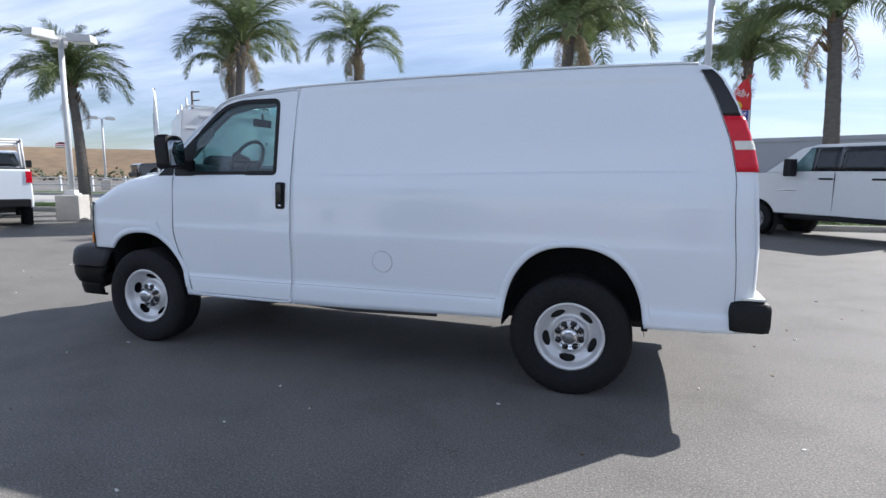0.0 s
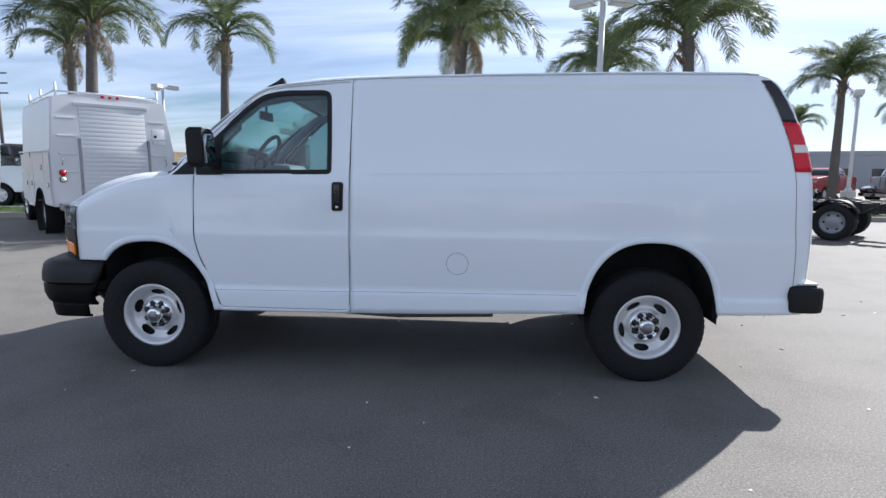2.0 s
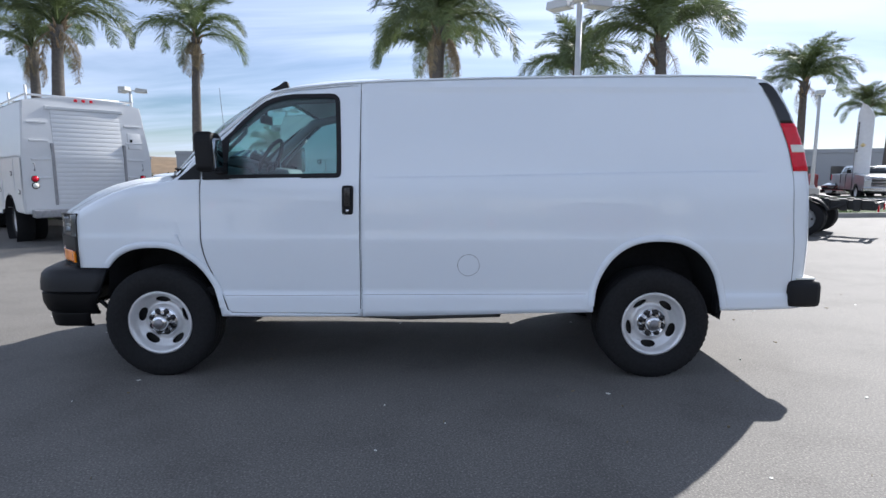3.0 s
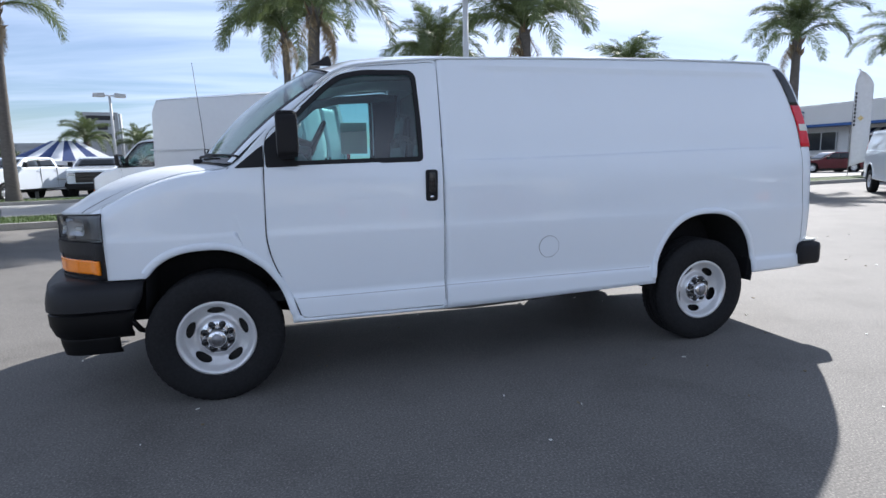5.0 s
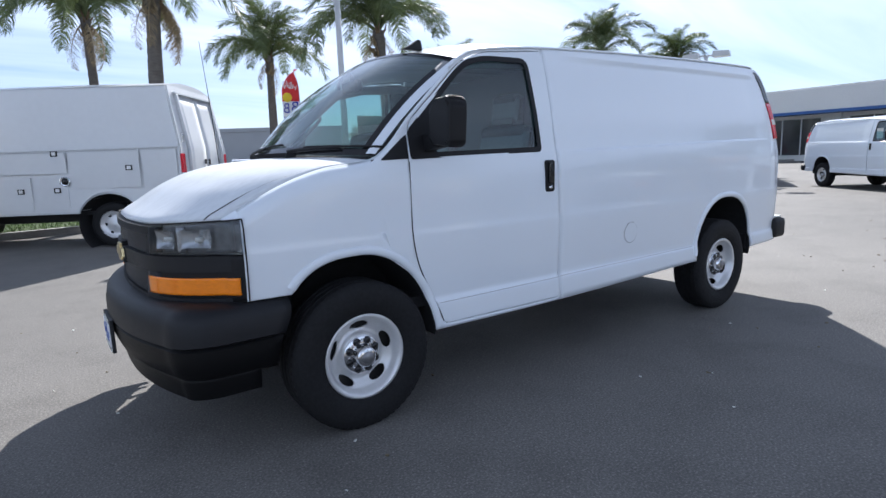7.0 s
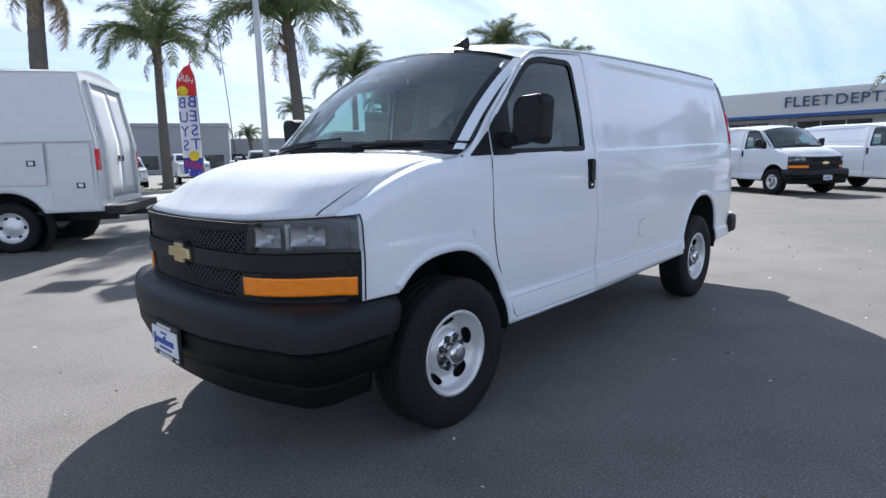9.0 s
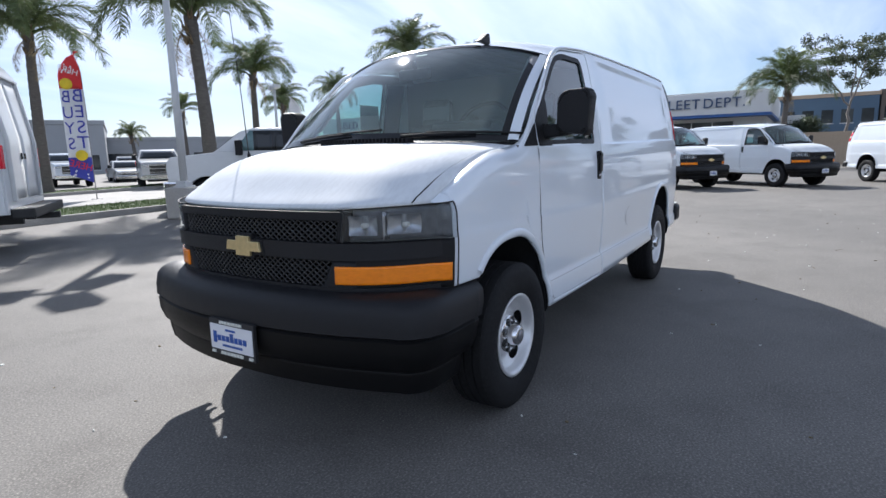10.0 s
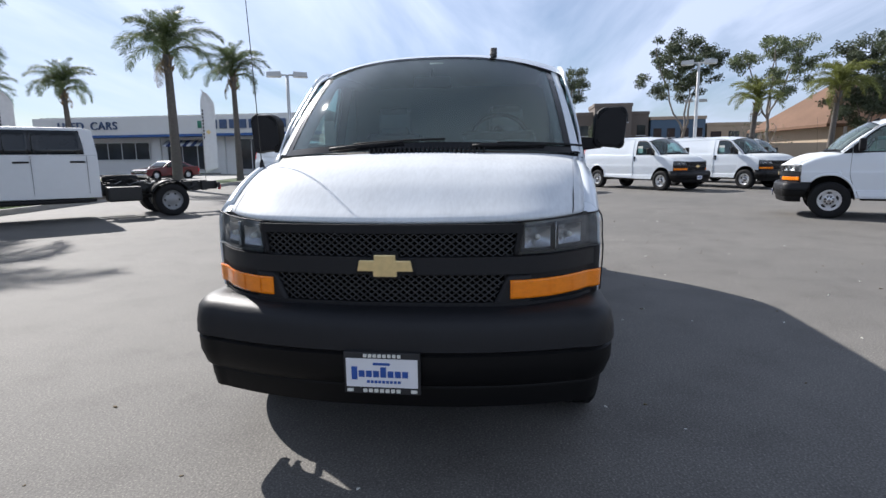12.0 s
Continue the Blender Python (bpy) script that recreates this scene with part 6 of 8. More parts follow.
def service_van(m, name, label, roll_door):
    """A van cab with a tall utility body behind it."""
    ob = copy_thing(VAN, m)
    ob.name = name
    tagged(ob, label, "utility truck")
    for c in list(ob.children):
        if c.name.split(".")[0] in CAB_ONLY or (c.name.startswith(("wheel_arch_lip", "wheel_house")) and max(v.co.x for v in c.data.vertices) > 2):
            for d in (*c.children_recursive, c):
                bpy.data.objects.remove(d)
    X0, X1, W, Z0, Z1 = 1.46, 5.10, 1.19, 0.62, 2.82
    wx, wr = 3.75, 0.40
    # body side with an arch for the rear wheels
    bm = bmesh.new()
    poly = [(X0, Z0), (X0, Z1 - 0.25), (X0 + 0.12, Z1), (X1 - 0.18, Z1), (X1, 1.72), (X1, Z0)] + arc(wx, 0.40, 0.56, Z0)[::-1]
    prism(bm, poly, "y", -W, W)
    for v in bm.verts:
        if v.co.z > 1.75:
            v.co.y *= 1 - 0.10 * (v.co.z - 1.75) / (Z1 - 1.75)
    es = [e for e in bm.edges if e.verts[0].co.y * e.verts[1].co.y > 0]
    bmesh.ops.bevel(bm, geom=es, offset=0.03, segments=2, affect="EDGES", clamp_overlap=True)
    even(sharp(part("utility_body", bm, SHADED_FLEET_WHITE, ob, "white fibreglass utility body"), 40))
    # arched roof cap
    bm = bmesh.new()

    def cap(u, v):
        s = 2 * v - 1
        return (X0 + 0.13 + (X1 - 0.20 - X0 - 0.13) * u, s * W * 0.895, Z1 - 0.006 + 0.135 * (1 - abs(s) ** 2.4) * (0.86 + 0.14 * math.sin(u * math.pi)))
    top = grid(bm, 10, 24, cap)
    for row in (top[0], top[-1]):
        low = [bm.verts.new((p.co.x, p.co.y, Z1 - 0.03)) for p in row]
        for k in range(len(row) - 1):
            bm.faces.new((row[k], row[k + 1], low[k + 1], low[k]))
    bmesh.ops.recalc_face_normals(bm, faces=bm.faces)
    sharp(part("roof_cap", bm, SHADED_FLEET_WHITE, ob), 40)
    bm = bmesh.new()
    grid(bm, 10, 12, lambda u, v: (0.80 + (X0 - 0.80) * u, (2 * v - 1) * 0.80, top_edge(0.80 + 0.6 * u) + 0.05 * (1 - abs(2 * v - 1) ** 2.6)))
    part("cab_roof", bm, WHITE, ob)
    boxes("chassis", FRAME_BLACK, ob, [(1.0, X1, -0.45, -0.36, 0.42, 0.62), (1.0, X1, 0.36, 0.45, 0.42, 0.62), (1.5, X1, -1.0, 1.0, 0.58, 0.64)])
    for sg in (-1, 1):
        bm = bmesh.new()
        lathe(bm, [(0.558, -0.02), (0.558, 0.30), (0.0, 0.30)], 24, Matrix.Translation((wx, sg * W, 0.40)) @ (Matrix.Identity(4) if sg < 0 else Matrix.Rotation(math.pi, 4, "Z")))
        part("wheel_house", bm, LINER, ob)
        add_wheel(ob, wx, sg * (W - 0.19), wr)
        add_wheel(ob, wx, sg * (W - 0.44), wr)
        # compartment doors with recessed latches
        for x0, x1, z0, z1 in ((X0 + 0.06, 2.45, 0.70, 1.28), (2.50, 3.08, 0.70, 1.28), (X0 + 0.06, 3.1, 1.34, 1.70), (3.14, 4.36, 1.06, 1.70), (4.42, X1 - 0.08, 0.70, 1.70)):
            d = new("compartment_door")
            d.parent = ob
            boxes("door_panel", SHADED_FLEET_WHITE, d, [(x0, x1, sg * W - 0.012, sg * W + 0.005, z0, z1)] if sg > 0 else [(x0, x1, sg * W - 0.005, sg * W + 0.012, z0, z1)], 0.003)
            boxes("latch_plate", GLOSS_BLACK, d, [(x1 - 0.24, x1 - 0.12, sg * (W + 0.013) - 0.004, sg * (W + 0.013) + 0.004, z0 + 0.30, z0 + 0.39)], 0.004)
            boxes("latch", STEEL, d, [(x1 - 0.215, x1 - 0.145, sg * (W + 0.018) - 0.006, sg * (W + 0.018) + 0.006, z0 + 0.315, z0 + 0.375)], 0.006)
        boxes("drip_moulding", SHADED_FLEET_WHITE, ob, [(X0, X1 - 0.03, sg * (W + 0.012) - 0.012, sg * (W + 0.012) + 0.012, 1.735, 1.765)], 0.005)
        # tail lamps
        if roll_door:
            for z, mt in ((1.30, RED_LENS), (1.17, PAPER)):
                bm = bmesh.new()
                tube(bm, [(X1 - 0.01, sg * 0.98, z), (X1 + 0.03, sg * 0.98, z)], 0.052, 18)
                part("round_lamp", bm, mt, ob)
                bm = bmesh.new()
                tube(bm, [(X1 - 0.01, sg * 0.98, z), (X1 + 0.022, sg * 0.98, z)], 0.066, 18)
                part("lamp_grommet", bm, PLASTIC, ob)
        else:
            boxes("tail_lamp", RED_LENS, ob, [(X1 - 0.05, X1 + 0.012, sg * (W - 0.10) - 0.07, sg * (W - 0.10) + 0.075, 1.28, 1.62)], 0.012, "tall red tail lamp")
    tilt = math.atan2(0.18, Z1 - 1.72)

    def rear_x(z):
        return X1 - 0.18 * max(0, z - 1.72) / (Z1 - 1.72)
    if roll_door:
        for k in range(21):
            z = 0.80 + 1.86 * k / 21
            bm = bmesh.new()
            zt = z + 0.0865
            prism(bm, [(rear_x(z) - 0.02, z), (rear_x(z) + 0.014, z), (rear_x(zt) + 0.014, zt), (rear_x(zt) - 0.02, zt)], "y", -0.62, 0.62, 0.002)
            part("roller_slat", bm, SHADED_FLEET_WHITE, ob)
        for y in (-0.65, 0.65):
            boxes("door_track", DULL_METAL, ob, [(rear_x(2.0) - 0.08, X1 + 0.02, y - 0.025, y + 0.025, 0.78, 2.0)], 0.004)
        bm = bmesh.new()
        prism(bm, [(rear_x(1.92) - 0.02, 1.92), (rear_x(1.92) + 0.016, 1.92), (rear_x(2.26) + 0.016, 2.26), (rear_x(2.26) - 0.02, 2.26)], "y", 0.74, 1.0, 0.004)
        part("rear_hatch", bm, SHADED_FLEET_WHITE, ob)
        boxes("hatch_lock", GLOSS_BLACK, ob, [(rear_x(2.1) + 0.01, rear_x(2.1) + 0.03, 0.78, 0.83, 2.07, 2.13)], 0.004)
        for sg in (-1, 1):
            bm = bmesh.new()
            tube(bm, [(X1 + 0.01, sg * 0.98, 1.60), (X1 + 0.05, sg * 0.98, 1.58), (X1 + 0.05, sg * 0.98, 1.48), (X1 + 0.01, sg * 0.98, 1.46)], 0.010, 6)
            part("grab_hook", bm, DULL_METAL, ob)
        boxes("door_hood", SHADED_FLEET_WHITE, ob, [(rear_x(2.8) - 0.05, rear_x(2.75) + 0.05, -0.70, 0.70, 2.66, 2.73)], 0.01)
        for sg in (-1, 1):
            for k in range(4):
                boxes("step_rung", SHADED_FLEET_WHITE, ob, [(rear_x(1.3 + k * 0.36) - 0.01, rear_x(1.3 + 0.36 * k) + 0.020, min(sg * 0.70, sg * 1.02), max(sg * 0.70, sg * 1.02), 1.30 + 0.36 * k, 1.34 + 0.36 * k)], 0.008)
        for y in (-0.14, 0.0, 0.14):
            boxes("marker_lamp", RED_LENS, ob, [(X1 - 0.22, X1 - 0.175, y - 0.028, y + 0.028, 2.85, 2.905)], 0.012)
        # ladder rack
        for sg in (-1, 1):
            bm = bmesh.new()
            tube(bm, [(X0 + 0.3, sg * 0.95, Z1 + 0.13), (X1 - 0.25, sg * 0.95, Z1 + 0.13)], 0.022, 8)
            for x in (X0 + 0.35, 3.2, X1 - 0.3):
                tube(bm, [(x, sg * 0.95, Z1 - 0.1), (x, sg * 0.95, Z1 + 0.30)], 0.024, 8)
            part("rack_rail", bm, SHADED_FLEET_WHITE, ob)
        for x in (X0 + 0.35, 3.2, X1 - 0.3):
            bm = bmesh.new()
            tube(bm, [(x, -0.95, Z1 + 0.12), (x, 0.95, Z1 + 0.12)], 0.022, 8)
            part("rack_bar", bm, SHADED_FLEET_WHITE, ob)
    else:
        for sg in (-1, 1):
            bm = bmesh.new()

            def f(u, v):
                z = 0.82 + (2.66 - 0.82) * v
                return (rear_x(z) + 0.014, sg * (0.02 + 0.76 * u), z)
            grid(bm, 4, 10, f)
            shell(part("rear_door", bm, SHADED_FLEET_WHITE, ob), 0.014, 0)
            boxes("door_latch", GLOSS_BLACK, ob, [(rear_x(1.5) + 0.01, rear_x(1.5) + 0.04, sg * 0.10 - 0.035, sg * 0.10 + 0.035, 1.42, 1.52)], 0.01)
            boxes("side_latch", CHROME, ob, [(rear_x(1.9) - 0.03, rear_x(1.9) + 0.02, sg * 0.98 - 0.04, sg * 0.98 + 0.04, 1.82, 1.98)], 0.006)
        boxes("door_hood", SHADED_FLEET_WHITE, ob, [(rear_x(2.7) - 0.02, rear_x(2.68) + 0.06, -0.90, 0.90, 2.68, 2.72)], 0.008)
        for sg in (-1, 1):
            bm = bmesh.new()
            prism(bm, [(rear_x(0.8), 0.8), (rear_x(0.8) + 0.06, 0.8), (rear_x(1.72) + 0.06, 1.72), (rear_x(2.68) + 0.06, 2.68), (rear_x(2.68), 2.68), (rear_x(1.72), 1.72)], "y", min(sg * 0.80, sg * 0.86), max(sg * 0.80, sg * 0.86), 0.006)
            part("door_frame", bm, SHADED_FLEET_WHITE, ob)
        bm = bmesh.new()
        lathe(bm, [(0.0, -0.006), (0.075, -0.006), (0.09, -0.012), (0.09, 0.01)], 20, Matrix.Translation((3.05, -W - 0.012, 1.20)))
        part("filler_ring", bm, CHROME, ob)
        bm = bmesh.new()
        lathe(bm, [(0.0, -0.012), (0.06, -0.012), (0.06, 0.0)], 18, Matrix.Translation((3.05, -W - 0.012, 1.20)))
        part("filler_cap", bm, GLOSS_BLACK, ob)
    boxes("step_bumper", DULL_METAL if roll_door else FRAME_BLACK, ob, [(X1 + 0.0, X1 + 0.30, -1.08, 1.08, 0.55, 0.70)], 0.02)
    boxes("tow_hitch", FRAME_BLACK, ob, [(X1 + 0.1, X1 + 0.42, -0.06, 0.06, 0.46, 0.56)], 0.01)
    return ob


service_van(at_point((5.10, -1.19), (0.84, 7.45), -33), "utility_truck", "white van-cab utility truck with a tall boxed body and rear doors", False)
service_van(at_point((5.10, -1.19), (-6.16, 6.08), -43), "utility_truck", "white utility truck with a roller door and ladder rack", True)


def parked_van(right_wheel, turn, label, left=False):
    m = at_point((0.0, -0.95 if left else 0.95), right_wheel, turn)
    return tagged(copy_thing(VAN, m), label, "van", "parked cargo vans")


parked_van((17.4, 1.64), 53, "white cargo van parked in a row facing the drive")
parked_van((19.1, -1.41), 51, "white cargo van parked in a row facing the drive")
parked_van((19.9, -6.15), 36, "white cargo van parked in a row facing the drive")
parked_van((20.9, -9.63), 36, "white cargo van parked in a row facing the drive")
parked_van((17.8, 7.6), 49, "white passenger van parked at the head of the row")
parked_van((24.6, -11.6), 36, "white cargo van parked behind the row")
parked_van((9.77, -7.17), -112, "white cargo van parked side on across the lot", left=True)

# crew cab truck with a bare chassis
TRUCK_TURN = -43
CHASSIS = vehicle("crew_chassis", "chassis_truck", "white crew cab truck with a bare black chassis behind", "truck", 0, 0, 0, SHADED_FLEET_WHITE)
CHASSIS.matrix_basis = at_point((0.0, -0.98), (6.79, 11.28), TRUCK_TURN)
for c in CHASSIS.children_recursive:
    if c.type == "MESH" and c.data.materials[0] == STEEL:
        c.data = c.data.copy()
        c.data.materials[0] = GREY_STEEL
boxes("chassis_rail", FRAME_BLACK, CHASSIS, [(2.9, 5.9, -0.46, -0.38, 0.62, 0.84), (2.9, 5.9, 0.38, 0.46, 0.62, 0.84)], 0.01)
for cx in (3.3, 3.9, 4.4, 5.1, 5.75):
    boxes("cross_member", FRAME_BLACK, CHASSIS, [(cx - 0.05, cx + 0.05, -0.40, 0.40, 0.64, 0.80)], 0.01)
boxes("fuel_tank", FRAME_BLACK, CHASSIS, [(3.2, 3.95, -0.92, -0.50, 0.42, 0.78)], 0.05)
bm = bmesh.new()
lathe(bm, [(0.16, -0.10), (0.37, -0.10), (0.405, -0.04), (0.405, 0.04), (0.37, 0.10), (0.16, 0.10)], 24, Matrix.Translation((3.62, -0.10, 0.95)) @ Matrix.Rotation(math.pi / 2, 4, "X"))
part("spare_tyre", bm, RUBBER, CHASSIS)
for yy in (-0.46, 0.46):
    boxes("cab_vent", PLASTIC, CHASSIS, [(3.05, 3.075, yy - 0.06, yy + 0.06, 1.02, 1.36)], 0.008)
for yy in (-0.80, 0.80):
    bm = bmesh.new()
    tube(bm, [(3.95, yy * 0.69, 0.74), (4.25, yy * 0.69, 0.60), (4.62, yy * 0.69, 0.53), (5.0, yy * 0.69, 0.60), (5.35, yy * 0.69, 0.76)], 0.035, 6)
    part("leaf_spring", bm, FRAME_BLACK, CHASSIS)
    bm = bmesh.new()
    tube(bm, [(4.50, yy * 0.55, 0.45), (4.38, yy * 0.52, 0.95)], 0.04, 8)
    part("shock_absorber", bm, FRAME_BLACK, CHASSIS)
bm = bmesh.new()
tube(bm, [(2.9, 0, 0.60), (3.8, 0, 0.55), (4.5, 0, 0.46)], 0.05, 8)
part("drive_shaft", bm, FRAME_BLACK, CHASSIS)
bm = bmesh.new()
tube(bm, [(2.8, 0.62, 0.52), (3.1, 0.62, 0.52), (3.15, 0.62, 0.52), (3.85, 0.62, 0.52), (3.9, 0.62, 0.52), (4.3, 0.70, 0.50)], [0.04, 0.04, 0.11, 0.11, 0.04, 0.04], 10)
part("exhaust", bm, DULL_METAL, CHASSIS)
bm = bmesh.new()
tube(bm, [(4.05, -0.62, 0.70), (4.05, -0.60, 0.70), (4.05, -0.20, 0.70), (4.05, -0.18, 0.70)], [0.02, 0.11, 0.11, 0.02], 12)
part("air_tank", bm, FRAME_BLACK, CHASSIS)
# loose hoses and wires along the frame
for k, mt in enumerate((PLASTIC, DULL_METAL, PLASTIC, PLASTIC)):
    bm = bmesh.new()
    tube(bm, [(3.12 + 0.16 * i, -0.50 + 0.05 * math.sin(i * 1.9 + k), 0.84 + 0.05 * k * 0.5 + 0.055 * math.sin(i * 2.3 + 1.4 * k)) for i in range(7 + 2 * k)], 0.013, 5)
    part("hose", bm, mt, CHASSIS)
for xx, yy in ((3.35, -0.52), (4.02, -0.50), (4.95, -0.50), (5.3, -0.5), (5.55, -0.5), (5.3, 0.5), (4.95, 0.5)):
    boxes("frame_bracket", FRAME_BLACK, CHASSIS, [(xx - 0.07, xx + 0.07, yy - 0.05, yy + 0.05, 0.60, 0.87)], 0.012)
boxes("rear_light_bar", FRAME_BLACK, CHASSIS, [(5.86, 5.94, -0.62, 0.62, 0.66, 0.80)], 0.012)
for yy in (-0.52, 0.52):
    boxes("tail_lamp", RED_LENS, CHASSIS, [(5.93, 5.96, yy - 0.08, yy + 0.08, 0.60, 0.74)], 0.01)
for yy in (-0.93, -0.64, 0.64, 0.93):
    if abs(yy) < 0.9:
        add_wheel(CHASSIS, 4.62, yy, 0.405)
for sg in (-1, 1):
    bm = bmesh.new()
    lathe(bm, [(0.48, -0.14), (0.50, -0.14), (0.50, 0.30), (0.48, 0.30)], 16, Matrix.Translation((4.62, sg * 0.80, 0.405)), math.radians(25), math.radians(155))
    part("mud_guard", bm, PLASTIC, CHASSIS)
boxes("side_step", PLASTIC, CHASSIS, [(0.75, 2.95, -1.02, -0.90, 0.46, 0.54), (0.75, 2.95, 0.90, 1.02, 0.46, 0.54)], 0.02)
bm = bmesh.new()
tube(bm, [(4.62, -0.8, 0.405), (4.62, -0.16, 0.405), (4.62, 0.0, 0.42), (4.62, 0.16, 0.405), (4.62, 0.8, 0.405)], [0.06, 0.08, 0.19, 0.08, 0.06], 10)
part("axle", bm, FRAME_BLACK, CHASSIS)

RACKED = vehicle("pickup", "pickup_truck", "white work pickup with a pipe rack over its bed", "truck", 0, 0, 0, WHITE, 0.0, False)
RACKED.matrix_basis = at_point((3.75, 0.85), (-11.2, 6.05), -33)
for sg in (-1, 1):
    bm = bmesh.new()
    tube(bm, [(0.9, sg * 0.82, 2.12), (4.8, sg * 0.82, 2.12)], 0.03, 8)
    for xx in (3.2, 4.75):
        tube(bm, [(xx, sg * 0.86, 1.42), (xx, sg * 0.82, 2.12)], 0.03, 8)
    part("rack_rail", bm, POLE_WHITE, RACKED)
for xx in (1.2, 3.2, 4.75):
    bm = bmesh.new()
    tube(bm, [(xx, -0.82, 2.12), (xx, 0.82, 2.12)], 0.03, 8)
    part("rack_bar", bm, POLE_WHITE, RACKED)
vehicle("pickup", "pickup_truck", "white pickup truck parked beyond the turf strip", "truck", 0, 0, 0, WHITE, 0.0).matrix_basis = at_point((0.0, -0.85), (-10.7, 23.7), 69)
vehicle("pickup", "pickup_truck", "silver pickup truck parked nose out", "truck", 13.6, 24.6, 62, CAR_SILVER)
vehicle("pickup", "pickup_truck", "red pickup truck parked beyond the drive", "truck", 22.0, 30.0, 40, CAR_RED)
vehicle("sedan", "car", "charcoal sedan parked beyond the drive", "car", 27.5, 31.5, 20, CAR_DARK)
vehicle("pickup", "pickup_truck", "silver pickup truck parked beyond the drive", "truck", 26.5, 27.5, 70, CAR_SILVER)
vehicle("sedan", "car", "maroon sedan parked before the showroom", "car", 36.5, 27.0, -20, CAR_MAROON)
vehicle("suv", "car", "charcoal off-road car on a display ramp", "car", -21.4, 20.4, 60, CAR_DARK, 0.75, False)
vehicle("pickup", "pickup_truck", "white pickup truck parked near the display ramp", "truck", -15.0, 15.4, 20, WHITE)
vehicle("suv", "car", "grey wagon parked beyond the drive", "car", 21.0, 41.0, 60, CAR_SILVER)
vehicle("pickup", "pickup_truck", "white pickup truck parked under the palm", "truck", 13.5, 33.5, 75, WHITE)
vehicle("sedan", "car", "silver sedan parked beyond the drive", "car", 18.5, 36.5, 70, CAR_SILVER)
vehicle("suv", "car", "white wagon parked beyond the drive", "car", 9.2, 32.0, 75, WHITE)
vehicle("pickup", "pickup_truck", "dark-nosed white pickup truck facing the lot", "truck", -7.8, 25.6, 95, WHITE, 0.0, False)
vehicle("pickup", "pickup_truck", "white pickup truck seen from its tail behind the vans", "truck", 24.0, 9.5, -150, WHITE)
ramp = thing("display_ramp", "dark steel display ramp under a car", "ramp", pose(-21.4, 20.4, 0, 0, 0, 60))
boxes("deck", FRAME_BLACK, ramp, [(-0.7, 3.8, -1.0, 1.0, 0.66, 0.75)], 0.01)
for xx in (-0.3, 1.5, 3.4):
    for yy in (-0.8, 0.8):
        bm = bmesh.new()
        tube(bm, [(xx, yy, 0), (xx + 0.5, yy, 0.67)], 0.04, 6)
        part("strut", bm, FRAME_BLACK, ramp)

# ---------------------------------------------------------------- palms and posts
# east, north, height of the crown's foot, reach of the fronds, how many, how many dry
PALMS = [(-16.0, 20.4, 6.6, 2.9, 16, 5), (-11.5, 15.1, 6.35, 3.3, 18, 5), (-9.8, 22.2, 7.5, 3.3, 17, 8), (1.6, 14.05, 5.95, 3.2, 24, 7), (1.3, 26.9, 7.9, 4.4, 28, 4),
         (9.24, 14.44, 5.75, 3.4, 26, 3), (8.7, 25.1, 6.5, 3.5, 28, 2), (21.7, 27.1, 6.3, 3.3, 24, 2), (22.7, 15.9, 6.3, 2.95, 22, 2), (30.4, 16.6, 6.3, 2.7, 20, 1),
         (29.7, 27.4, 5.7, 2.5, 22, 1), (29.9, 33.8, 5.7, 2.6, 22, 1), (40.7, 45.5, 6.34, 2.5, 18, 1), (39.6, -1.0, 4.75, 3.4, 24, 1), (-14.8, 10.75, 4.25, 2.65, 24, 3),
         (33.3, 52.0, 6.3, 2.8, 20, 1), (26.7, 50.0, 3.7, 1.9, 18, 1), (36.9, -15.9, 4.6, 2.3, 18, 1), (36.9, -20.8, 5.2, 2.7, 22, 1), (-13.8, 46.0, 3.4, 2.7, 20, 1), (-11.0, 52.0, 3.2, 2.6, 20, 1)]
for k, (px, py, ph, ps, pc, pd) in enumerate(PALMS):
    palm(px, py, ph, 20 + k, ps * 0.99, pc, pd, lean=0.25, girth=0.16 if px > 25 or ph < 4.5 else 0.195, z0=0.1 if py < 30 else 0.0, lab="pale yellow-green palm with drooping fronds" if py < -10 else "feathery queen palm with a slim grey trunk", pale=py < -10)
lamp_post(5.35, 10.1, 5.72, 20, 3)
lamp_post(-11.1, 7.3, 4.95, 25, 3)
lamp_post(20.9, 9.3, 5.0, 110, 2)
lamp_post(-33.0, 27.5, 5.2, 50, 2)
lamp_post(20.45, 23.8, 5.35, 60, 2)
lamp_post(-15.5, 27.1, 5.95, 30, 3)
lamp_post(28.5, -9.9, 6.1, 75, 2)
lamp_post(47.0, -15.3, 5.8, 75, 2)
lamp_post(-8.8, 34.0, 5.6, 20, 2)
lamp_post(32.0, 50.5, 6.2, 60, 2)


